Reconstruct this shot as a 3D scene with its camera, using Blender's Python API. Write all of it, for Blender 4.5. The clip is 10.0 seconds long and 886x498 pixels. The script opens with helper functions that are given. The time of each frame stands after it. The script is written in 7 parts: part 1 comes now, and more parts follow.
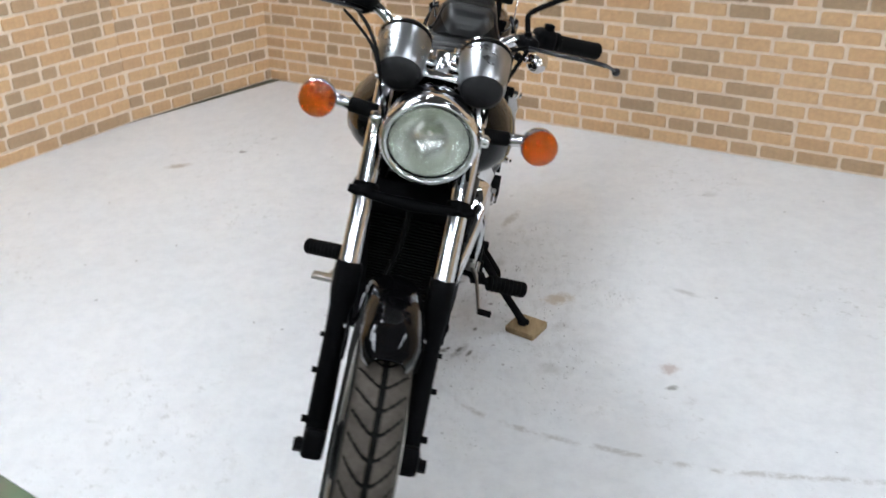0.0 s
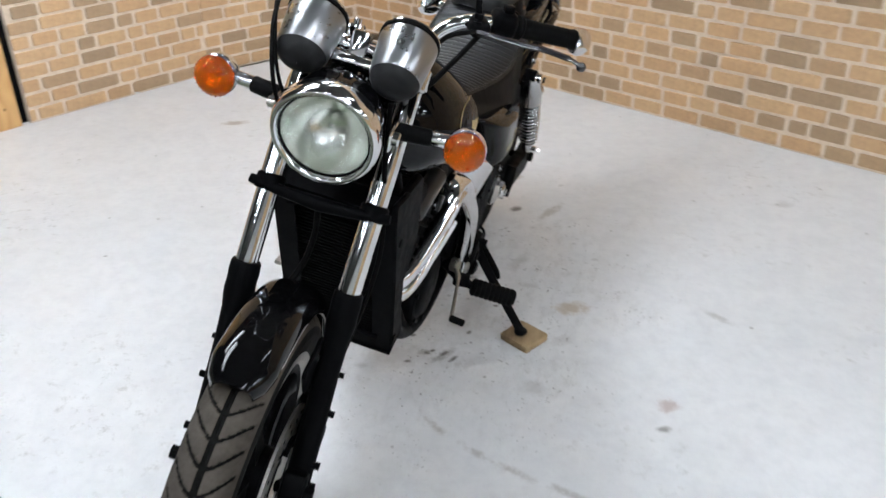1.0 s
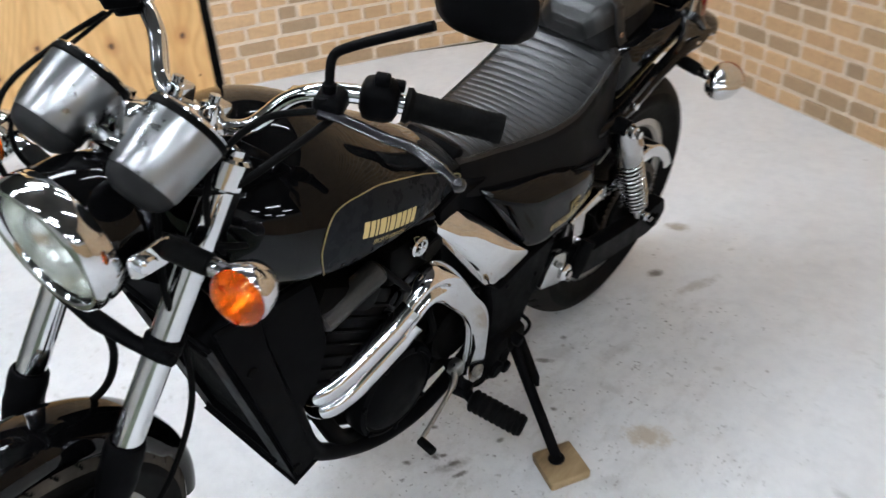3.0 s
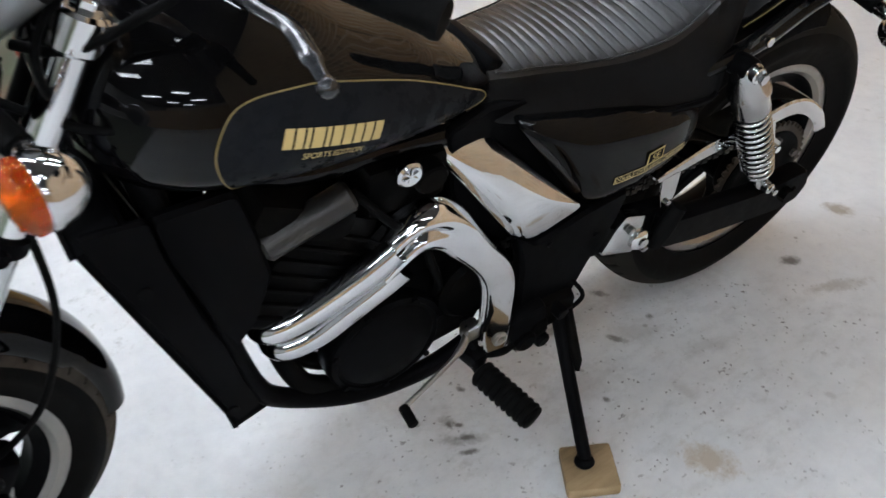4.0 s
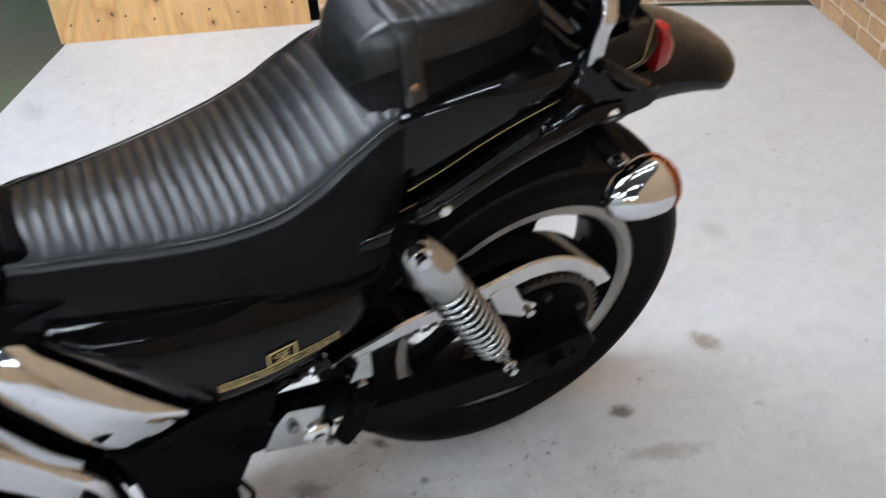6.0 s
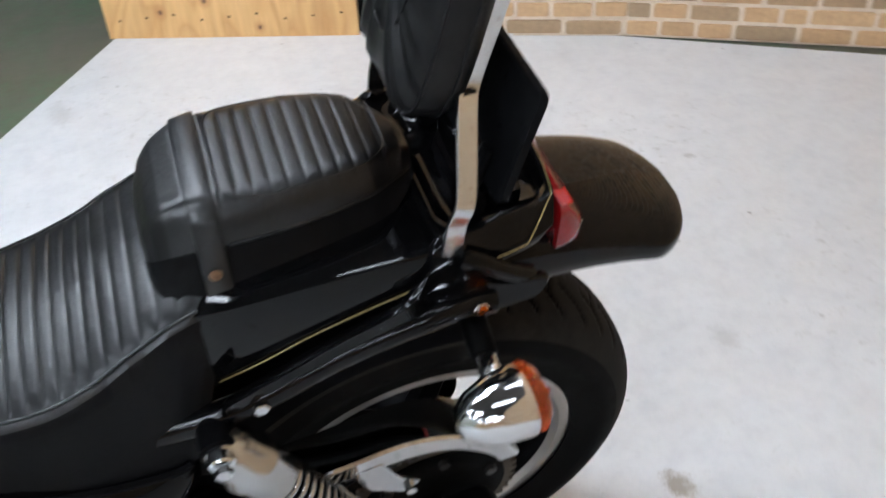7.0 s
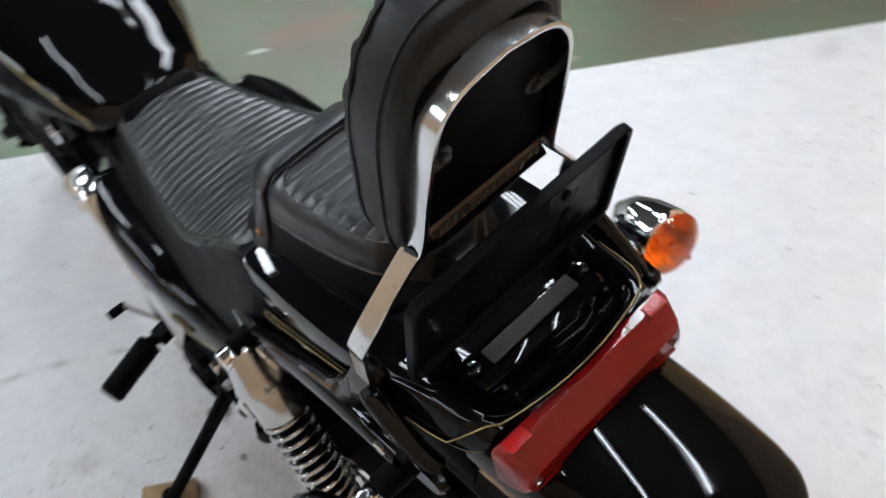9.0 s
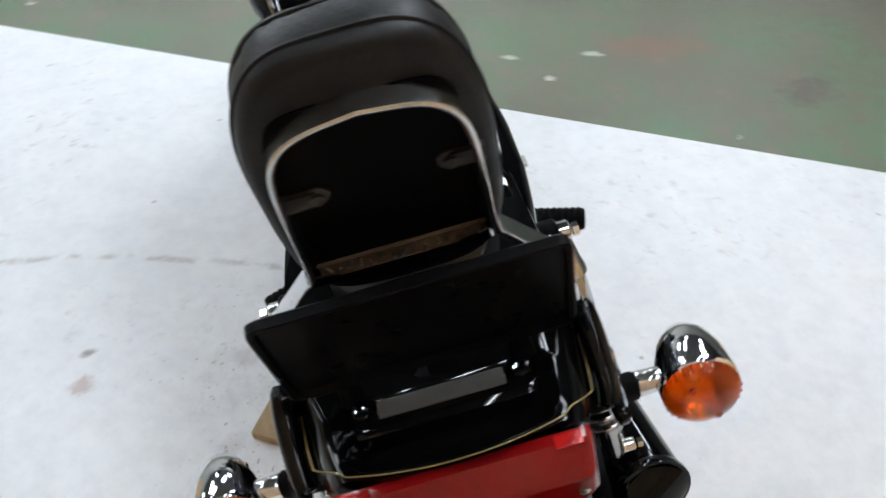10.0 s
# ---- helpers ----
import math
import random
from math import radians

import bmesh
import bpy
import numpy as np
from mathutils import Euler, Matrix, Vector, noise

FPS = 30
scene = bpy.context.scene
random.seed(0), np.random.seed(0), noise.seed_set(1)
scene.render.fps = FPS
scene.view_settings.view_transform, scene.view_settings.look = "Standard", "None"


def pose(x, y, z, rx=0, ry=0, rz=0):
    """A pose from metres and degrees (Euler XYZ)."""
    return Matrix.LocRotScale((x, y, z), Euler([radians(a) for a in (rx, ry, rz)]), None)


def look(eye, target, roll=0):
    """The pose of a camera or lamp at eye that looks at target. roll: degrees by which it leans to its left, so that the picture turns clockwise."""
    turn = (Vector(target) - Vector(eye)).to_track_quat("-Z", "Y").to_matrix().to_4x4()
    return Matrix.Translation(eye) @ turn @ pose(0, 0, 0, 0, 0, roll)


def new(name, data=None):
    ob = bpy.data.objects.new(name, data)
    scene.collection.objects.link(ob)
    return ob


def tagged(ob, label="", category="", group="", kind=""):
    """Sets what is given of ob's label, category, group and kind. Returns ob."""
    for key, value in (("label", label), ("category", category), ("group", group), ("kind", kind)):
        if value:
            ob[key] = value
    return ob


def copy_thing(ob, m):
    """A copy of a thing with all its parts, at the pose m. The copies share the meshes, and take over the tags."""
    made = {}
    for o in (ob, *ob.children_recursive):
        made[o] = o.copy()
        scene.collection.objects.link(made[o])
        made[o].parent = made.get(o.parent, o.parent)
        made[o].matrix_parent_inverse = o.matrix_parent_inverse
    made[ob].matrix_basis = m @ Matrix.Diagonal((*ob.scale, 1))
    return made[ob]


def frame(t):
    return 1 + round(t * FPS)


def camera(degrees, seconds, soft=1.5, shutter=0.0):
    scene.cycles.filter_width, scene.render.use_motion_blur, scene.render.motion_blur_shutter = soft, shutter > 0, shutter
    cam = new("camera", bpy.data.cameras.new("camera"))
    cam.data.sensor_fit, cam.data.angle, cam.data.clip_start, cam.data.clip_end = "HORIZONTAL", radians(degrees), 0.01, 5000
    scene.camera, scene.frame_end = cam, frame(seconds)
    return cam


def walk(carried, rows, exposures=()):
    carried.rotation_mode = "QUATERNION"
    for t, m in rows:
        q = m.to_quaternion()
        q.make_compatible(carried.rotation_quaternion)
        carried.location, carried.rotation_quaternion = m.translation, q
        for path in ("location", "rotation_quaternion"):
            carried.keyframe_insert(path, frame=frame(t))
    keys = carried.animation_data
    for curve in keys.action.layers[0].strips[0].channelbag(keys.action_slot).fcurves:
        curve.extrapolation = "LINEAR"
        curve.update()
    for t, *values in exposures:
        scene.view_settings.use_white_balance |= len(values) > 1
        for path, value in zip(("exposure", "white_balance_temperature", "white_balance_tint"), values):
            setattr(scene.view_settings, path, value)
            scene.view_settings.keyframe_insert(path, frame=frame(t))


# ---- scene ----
cam = camera(53.3, 10.0, 1.5, 0.6)

PATH = [
    (0, (0.423, -1.349, 1.386), (0.177, 0.422, 0.49), -2.3),
    (0.5, (0.634, -1.23, 1.371), (0.238, 0.479, 0.411), -2.2),
    (1, (0.768, -1.039, 1.351), (0.214, 0.626, 0.389), -1.5),
    (1.5, (0.897, -0.862, 1.347), (0.098, 0.696, 0.38), -3.0),
    (2, (1.023, -0.652, 1.347), (0.068, 0.801, 0.359), -2.8),
    (2.2, (1.043, -0.573, 1.342), (0.06, 0.854, 0.343), -2.7),
    (3.3, (1.104, -0.089, 1.295), (-0.186, 1.011, 0.234), -4.9),
    (3.5, (1.105, 0.005, 1.255), (-0.254, 0.968, 0.148), -4.5),
    (4, (1.079, 0.158, 1.163), (-0.318, 1.025, 0.025), -2.6),
    (4.5, (1.038, 0.281, 1.139), (-0.409, 1.077, 0.011), -3.1),
    (5, (1.034, 0.465, 1.165), (-0.404, 1.234, 0.007), -4.1),
    (5.5, (1.051, 0.671, 1.153), (-0.409, 1.404, 0.0), -4.1),
    (6, (1.065, 0.867, 1.19), (-0.425, 1.571, 0.057), -4.1),
    (6.2, (1.04, 0.939, 1.199), (-0.46, 1.631, 0.072), -4.1),
    (7.3, (0.879, 1.359, 1.292), (-0.697, 1.665, 0.101), -2.2),
    (7.5, (0.851, 1.428, 1.304), (-0.743, 1.611, 0.109), -0.93),
    (8, (0.733, 1.570, 1.322), (-0.813, 1.318, 0.078), -1.91),
    (8.5, (0.638, 1.706, 1.336), (-0.690, 0.969, 0.035), -2.43),
    (9, (0.557, 1.855, 1.35), (-0.431, 0.722, 0.031), -1.9),
    (9.5, (0.406, 1.925, 1.345), (-0.203, 0.536, 0.041), 0.2),
    (10, (0.246, 1.957, 1.364), (-0.029, 0.477, 0.047), -0.0),
]
walk(cam, [(t, look(eye, target, roll)) for t, eye, target, roll in PATH], [(0, -0.13, 6500, 10), (1.5, -0.14, 6500, 10), (3.5, -0.21, 6480, 10), (4.2, -0.25, 6450, 10), (5.5, -0.12, 6330, 10), (7.5, -0.08, 6260, 10), (8.3, -0.07, 6380, 10), (9.0, -0.07, 6500, 10), (10.0, -0.18, 6500, 9)])

# ---- light ----
world = bpy.data.worlds.new("world")
scene.world = world
world.use_nodes = True
world.node_tree.nodes["Background"].inputs[0].default_value = (0.9, 0.95, 1.0, 1)
world.node_tree.nodes["Background"].inputs[1].default_value = 0.05
TUBE_POWER = 71.5

LEAN = 11.75
STEER_DEG = 8.0
rnd = random.Random(7)


# ---- materials ----
def mat(name, color, rough=0.5, metal=0.0, coat=0.0, spec=0.5):
    m = bpy.data.materials.new(name)
    m.use_nodes = True
    b = m.node_tree.nodes["Principled BSDF"]
    b.inputs["Base Color"].default_value = (*color, 1)
    b.inputs["Roughness"].default_value = rough
    b.inputs["Metallic"].default_value = metal
    b.inputs["Coat Weight"].default_value = coat
    b.inputs["Coat Roughness"].default_value = 0.03
    b.inputs["Specular IOR Level"].default_value = spec
    return m


def nd(m, kind, **sets):
    n = m.node_tree.nodes.new(kind)
    for k, v in sets.items():
        if k in n.inputs:
            n.inputs[k].default_value = v
    return n


def ln(m, a, ai, b, bi):
    m.node_tree.links.new(a.outputs[ai], b.inputs[bi])


def noise_tex(m, scale, detail=6.0, rough=0.6, stretch=None, which="Object"):
    tc = m.node_tree.nodes.new("ShaderNodeTexCoord")
    n = nd(m, "ShaderNodeTexNoise", Scale=scale, Detail=detail, Roughness=rough)
    if stretch:
        mp = m.node_tree.nodes.new("ShaderNodeMapping")
        mp.inputs["Scale"].default_value = stretch
        ln(m, tc, which, mp, "Vector")
        ln(m, mp, "Vector", n, "Vector")
    else:
        ln(m, tc, which, n, "Vector")
    return n


def ramp(m, src, stops, out="Fac"):
    r = m.node_tree.nodes.new("ShaderNodeValToRGB")
    e = r.color_ramp.elements
    while len(e) < len(stops):
        e.new(0.5)
    for el, (p, c) in zip(e, stops):
        el.position = p
        el.color = (*c, 1) if len(c) == 3 else c
    ln(m, src, out, r, "Fac")
    return r


def mix(m, fac, a, b, mode="MIX"):
    """fac: number or (node, output); a, b: colour or (node, output)."""
    x = m.node_tree.nodes.new("ShaderNodeMix")
    x.data_type, x.blend_type = "RGBA", mode
    for v, i in ((fac, 0), (a, 6), (b, 7)):
        if isinstance(v, tuple) and len(v) == 2 and not isinstance(v[0], (int, float)):
            m.node_tree.links.new(v[0].outputs[v[1]], x.inputs[i])
        elif i == 0:
            x.inputs[0].default_value = v
        else:
            x.inputs[i].default_value = (*v, 1)
    return x


def bsdf(m):
    return m.node_tree.nodes["Principled BSDF"]


def set_color(m, node, out):
    ln(m, node, out, bsdf(m), "Base Color")


def bump(m, src, out, strength, dist=0.002):
    b = nd(m, "ShaderNodeBump", Strength=strength, Distance=dist)
    ln(m, src, out, b, "Height")
    ln(m, b, "Normal", bsdf(m), "Normal")
    return b


def rough_from(m, src, out, lo, hi, a=0.3, b=0.7):
    r = m.node_tree.nodes.new("ShaderNodeMapRange")
    for k, v in (("From Min", a), ("From Max", b), ("To Min", lo), ("To Max", hi)):
        r.inputs[k].default_value = v
    ln(m, src, out, r, "Value")
    ln(m, r, "Result", bsdf(m), "Roughness")


def mth(m, op, a, b=None, clamp=False):
    """A maths node; a, b: number or (node, output)."""
    x = m.node_tree.nodes.new("ShaderNodeMath")
    x.operation, x.use_clamp = op, clamp
    for v, i in ((a, 0), (b, 1)):
        if isinstance(v, tuple):
            m.node_tree.links.new(v[0].outputs[v[1]], x.inputs[i])
        elif v is not None:
            x.inputs[i].default_value = v
    return x


def blot(m, place, radius, stretch, turn, ragged, amount):
    """A mask for one ragged stain lying at a place of the floor."""
    tc = m.node_tree.nodes.new("ShaderNodeTexCoord")
    mp = m.node_tree.nodes.new("ShaderNodeMapping")
    mp.vector_type = "TEXTURE"
    mp.inputs["Location"].default_value = (*place, 0)
    mp.inputs["Rotation"].default_value = (0, 0, radians(turn))
    mp.inputs["Scale"].default_value = (radius * stretch, radius, 1)
    ln(m, tc, "Object", mp, "Vector")
    le = nd(m, "ShaderNodeVectorMath")
    le.operation = "LENGTH"
    ln(m, mp, "Vector", le, 0)
    d = mth(m, "MULTIPLY_ADD", (ragged, "Fac"), 2.6)
    d.inputs[2].default_value = -1.3
    e = mth(m, "ADD", (le, "Value"), (d, 0))
    r = m.node_tree.nodes.new("ShaderNodeMapRange")
    for k, v in (("From Min", 1.0), ("From Max", 0.35), ("To Min", 0.0), ("To Max", amount)):
        r.inputs[k].default_value = v
    ln(m, e, 0, r, "Value")
    return r


def floor_white():
    m = mat("white_floor_paint", (0.7, 0.7, 0.7), 0.45)
    big = noise_tex(m, 1.1, 9, 0.7)
    c1 = ramp(m, big, [(0.28, (0.66, 0.67, 0.68)), (0.5, (0.715, 0.725, 0.735)), (0.72, (0.75, 0.755, 0.76))])
    # mottled greying, worn through in small flakes
    mott = noise_tex(m, 13, 9, 0.72)
    mr = ramp(m, mott, [(0.34, (0.915, 0.915, 0.92)), (0.56, (1.0, 1.0, 1.0))])
    c1b = mix(m, 1.0, (c1, "Color"), (mr, "Color"), "MULTIPLY")
    fleck = ramp(m, noise_tex(m, 30, 5, 0.6), [(0.36, (0.96, 0.96, 0.963)), (0.52, (1.0, 1.0, 1.0)), (0.66, (1.015, 1.015, 1.014))])
    c1b = mix(m, 1.0, (c1b, 2), (fleck, "Color"), "MULTIPLY")
    # trodden grime, in patches
    patch = noise_tex(m, 1.5, 4, 0.5)
    pr = ramp(m, patch, [(0.46, (0.0, 0.0, 0.0)), (0.70, (1, 1, 1))])
    fine = noise_tex(m, 26, 12, 0.8)
    fr = ramp(m, fine, [(0.53, (0, 0, 0)), (0.66, (1, 1, 1))])
    dirt = mix(m, 1.0, (pr, "Color"), (fr, "Color"), "MULTIPLY")
    c2 = mix(m, (dirt, 2), (c1b, 2), (0.36, 0.35, 0.335))
    # dark specks
    vor = nd(m, "ShaderNodeTexVoronoi", Scale=9.0, Randomness=1.0)
    tc = m.node_tree.nodes.new("ShaderNodeTexCoord")
    ln(m, tc, "Object", vor, "Vector")
    rag = noise_tex(m, 38, 6, 0.7)
    vd = mth(m, "MULTIPLY_ADD", (rag, "Fac"), 0.14)
    ln(m, vor, "Distance", vd, 2)
    vr = ramp(m, vd, [(0.105, (0.5, 0.5, 0.5)), (0.125, (0, 0, 0))], "Value")
    c3 = mix(m, (vr, "Color"), (c2, 2), (0.15, 0.135, 0.12))
    # oily specks where bikes are parked and worked on
    v2r = None
    for scale, size, share in ((40.0, 0.17, 0.93), (70.0, 0.22, 0.86), (120.0, 0.26, 0.84)):
        vo = nd(m, "ShaderNodeTexVoronoi", Scale=scale, Randomness=1.0)
        wob = noise_tex(m, scale * 2.2, 3, 0.6)
        at = nd(m, "ShaderNodeVectorMath")
        at.operation = "MULTIPLY_ADD"
        ln(m, wob, "Color", at, 0)
        at.inputs[1].default_value = (1.1 / scale, 1.1 / scale, 0)
        ln(m, tc, "Object", at, 2)
        ln(m, at, "Vector", vo, "Vector")
        near = mth(m, "LESS_THAN", (vo, "Distance"), size)
        sp_ = nd(m, "ShaderNodeSeparateColor")
        ln(m, vo, "Color", sp_, "Color")
        some = mth(m, "GREATER_THAN", (sp_, "Red"), share)
        both = mth(m, "MULTIPLY", (near, 0), (some, 0))
        v2r = both if v2r is None else mth(m, "MAXIMUM", (v2r, 0), (both, 0))
    flock = ramp(m, noise_tex(m, 8, 5, 0.7), [(0.43, (0.12, 0.12, 0.12)), (0.57, (0.85, 0.85, 0.85))])
    v2r = mth(m, "MULTIPLY", (v2r, 0), (flock, "Color"))
    soft = noise_tex(m, 5, 5, 0.7)
    bike_spot = blot(m, (0.22, 1.08), 0.56, 1.5, 82, soft, 1.0)
    c3s = mix(m, 1.0, (v2r, 0), (bike_spot, "Result"), "MULTIPLY")
    c3 = mix(m, (c3s, 2), (c3, 2), (0.11, 0.10, 0.09))
    # grey smears, which also paint in the shade on the floor under the bike
    smear_shade = ramp(m, noise_tex(m, 19, 10, 0.8, (1.6, 0.7, 1)), [(0.49, (0, 0, 0)), (0.70, (0.45, 0.45, 0.45))])
    c3t = mix(m, 1.0, (smear_shade, "Color"), (bike_spot, "Result"), "MULTIPLY")
    c3 = mix(m, (c3t, 2), (c3, 2), (0.33, 0.32, 0.30))
    # stains that can be told apart: place, size, stretch, turn, strength, colour
    rg = noise_tex(m, 42, 9, 0.8)
    last = (c3, 2)
    brown, grey, dark = (0.40, 0.30, 0.18), (0.34, 0.33, 0.32), (0.13, 0.12, 0.11)
    for place, r, st, turn, k, col in (
            ((0.444, 1.063), 0.040, 1.5, 30, 0.65, brown), ((0.075, 1.903), 0.030, 1.5, 10, 0.8, (0.30, 0.25, 0.19)), ((0.145, 1.64), 0.020, 1.6, 60, 0.9, dark),
            ((0.744, 0.701), 0.030, 1.2, 70, 0.6, (0.36, 0.25, 0.22)), ((0.423, 0.679), 0.036, 1.2, 0, 0.55, grey), ((0.84, 1.126), 0.016, 3.6, -35, 0.85, grey),
            ((-1.235, 2.15), 0.035, 1.8, 25, 0.75, (0.36, 0.30, 0.25)), ((1.023, 1.91), 0.030, 1.4, 20, 0.6, grey), ((-1.0, 2.335), 0.018, 1.4, 0, 0.8, dark),
            ((-0.906, 2.519), 0.015, 1.5, 40, 0.8, grey), ((0.265, 1.65), 0.022, 4.0, 70, 0.55, (0.32, 0.29, 0.25)), ((0.026, 1.072), 0.028, 1.5, 40, 0.6, dark),
            ((0.24, 1.282), 0.030, 2.4, 70, 0.5, grey), ((-0.227, 2.19), 0.030, 1.7, 10, 0.5, grey), ((-0.26, 1.911), 0.040, 1.5, 0, 0.6, grey),
            ((-1.93, 0.833), 0.050, 2.2, 10, 0.5, grey), ((0.45, 0.90), 0.025, 1.6, 50, 0.5, grey), ((0.166, 0.751), 0.018, 2.8, 60, 0.5, dark),
            ((0.114, 0.749), 0.016, 1.5, 10, 0.5, dark), ((0.05, 0.72), 0.06, 1.8, 30, 0.45, grey), ((0.128, 1.194), 0.040, 2.0, 65, 0.55, grey),
            ((0.297, 1.154), 0.018, 1.6, 0, 0.55, grey), ((0.742, 0.611), 0.014, 1.6, 20, 0.7, dark), ((0.04, 1.35), 0.075, 2.4, 75, 0.45, grey), ((0.18, 1.02), 0.06, 2.0, 80, 0.45, grey),
            ((-0.054, 0.821), 0.010, 1.6, 30, 0.9, dark), ((0.122, 0.748), 0.009, 1.2, 0, 0.95, dark), ((0.131, 0.761), 0.008, 1.4, 50, 0.95, dark), ((0.165, 0.756), 0.009, 2.6, 60, 0.95, dark), ((0.196, 0.743), 0.009, 2.4, 70, 0.9, dark),
            ((0.059, 0.816), 0.009, 1.3, 20, 0.9, dark), ((-0.058, 0.788), 0.010, 1.5, 80, 0.85, dark), ((-0.026, 0.65), 0.012, 2.0, 10, 0.7, grey), ((-0.011, 1.221), 0.012, 1.8, 40, 0.8, dark), ((0.107, 1.254), 0.010, 1.4, 0, 0.8, dark),
            ((0.12, 1.15), 0.011, 2.2, 30, 0.8, dark), ((0.464, 1.357), 0.010, 1.5, 10, 0.6, grey), ((0.085, 0.70), 0.008, 1.4, 20, 0.9, dark), ((0.20, 0.87), 0.008, 1.6, 70, 0.85, dark), ((0.235, 1.02), 0.008, 1.3, 10, 0.85, dark)):
        b = blot(m, place, r, st, turn, rg, k * (0.62 if col is grey else 1.0))
        x = mix(m, (b, "Result"), last, col)
        last = (x, 2)
    # old crack with dirt in it, running across the front of the bay
    sep = m.node_tree.nodes.new("ShaderNodeSeparateXYZ")
    ln(m, tc, "Object", sep, "Vector")
    low = noise_tex(m, 7, 5, 0.7)
    yy = mth(m, "MULTIPLY_ADD", (low, "Fac"), 0.05)
    ln(m, sep, "Y", yy, 2)
    xr = m.node_tree.nodes.new("ShaderNodeFloatCurve")
    cv = xr.mapping.curves[0]
    crack = ((0.0, 0.62), (0.136, 0.565), (0.25, 0.464), (0.367, 0.405), (0.5, 0.365), (0.7, 0.313), (0.8, 0.296), (1.0, 0.285))
    for px, py in crack[1:-1]:
        cv.points.new(px, py)
    cv.points[0].location, cv.points[-1].location = crack[0], crack[-1]
    xr.mapping.update()
    ln(m, sep, "X", xr, "Value")
    off = mth(m, "ABSOLUTE", (mth(m, "SUBTRACT", (yy, 0), (mth(m, "ADD", (xr, "Value"), 0.025), 0)), 0))
    cr = ramp(m, off, [(0.003, (1, 1, 1)), (0.014, (0, 0, 0))], "Value")
    gap = ramp(m, noise_tex(m, 16, 4, 0.7), [(0.45, (0, 0, 0)), (0.60, (0.55, 0.55, 0.55))])
    inx = ramp(m, sep, [(0.12, (0, 0, 0)), (0.2, (1, 1, 1))], "X")
    cm = mix(m, 1.0, (mix(m, 1.0, (cr, "Color"), (gap, "Color"), "MULTIPLY"), 2), (inx, "Color"), "MULTIPLY")
    x = mix(m, (cm, 2), last, (0.30, 0.27, 0.245))
    set_color(m, x, 2)
    rough_from(m, mott, "Fac", 0.40, 0.62)
    bump(m, noise_tex(m, 34, 6, 0.6), "Fac", 0.17, 0.002)
    return m


def floor_green():
    m = mat("green_floor_paint", (0.12, 0.2, 0.11), 0.5)
    a = noise_tex(m, 1.6, 9, 0.68)
    c = ramp(m, a, [(0.33, (0.108, 0.090, 0.068)), (0.45, (0.105, 0.110, 0.074)), (0.58, (0.094, 0.142, 0.082)), (0.77, (0.118, 0.180, 0.112))])
    s = noise_tex(m, 7, 8, 0.72)
    sr = ramp(m, s, [(0.52, (0, 0, 0)), (0.68, (0.85, 0.85, 0.85))])
    c2 = mix(m, (sr, "Color"), (c, "Color"), (0.145, 0.112, 0.088))
    # reddish scuffs
    q = noise_tex(m, 2.6, 5, 0.6, (1, 0.6, 1))
    qr = ramp(m, q, [(0.66, (0, 0, 0)), (0.78, (0.3, 0.3, 0.3))])
    c2b = mix(m, (qr, "Color"), (c2, 2), (0.24, 0.085, 0.065))
    # pale chips
    v = nd(m, "ShaderNodeTexVoronoi", Scale=4.2, Randomness=1.0)
    tc = m.node_tree.nodes.new("ShaderNodeTexCoord")
    ln(m, tc, "Object", v, "Vector")
    vd = mth(m, "MULTIPLY_ADD", (noise_tex(m, 24, 6, 0.7), "Fac"), 0.22)
    ln(m, v, "Distance", vd, 2)
    vr = ramp(m, vd, [(0.15, (1, 1, 1)), (0.185, (0, 0, 0))], "Value")
    last = (mix(m, (vr, "Color"), (c2b, 2), (0.40, 0.40, 0.34)), 2)
    rg = noise_tex(m, 18, 6, 0.75)
    for place, r, st, turn, k, col in (((-2.35, 0.10), 0.85, 1.6, 140, 0.75, (0.105, 0.092, 0.068)), ((-0.90, -0.42), 0.09, 2.4, 170, 0.42, (0.20, 0.085, 0.062)), ((-1.95, 0.42), 0.09, 2.6, 140, 0.35, (0.19, 0.085, 0.062)), ((-1.25, -0.75), 0.30, 2.4, 165, 0.5, (0.105, 0.095, 0.07)), ((-0.2, -0.95), 0.26, 2.8, 170, 0.45, (0.105, 0.095, 0.07)), ((-1.23, -0.08), 0.08, 1.6, 20, 0.6, (0.075, 0.055, 0.05)), ((-0.413, -0.437), 0.017, 2.2, 160, 0.8, (0.40, 0.42, 0.36)), ((-0.674, -0.413), 0.018, 2.4, 160, 0.8, (0.40, 0.42, 0.36)), ((-1.311, 0.295), 0.03, 1.6, 150, 0.8, (0.42, 0.34, 0.27))):
        b = blot(m, place, r, st, turn, rg, k)
        last = (mix(m, (b, "Result"), last, col), 2)
    set_color(m, last[0], 2)
    rough_from(m, a, "Fac", 0.35, 0.62)
    bump(m, s, "Fac", 0.2, 0.002)
    return m


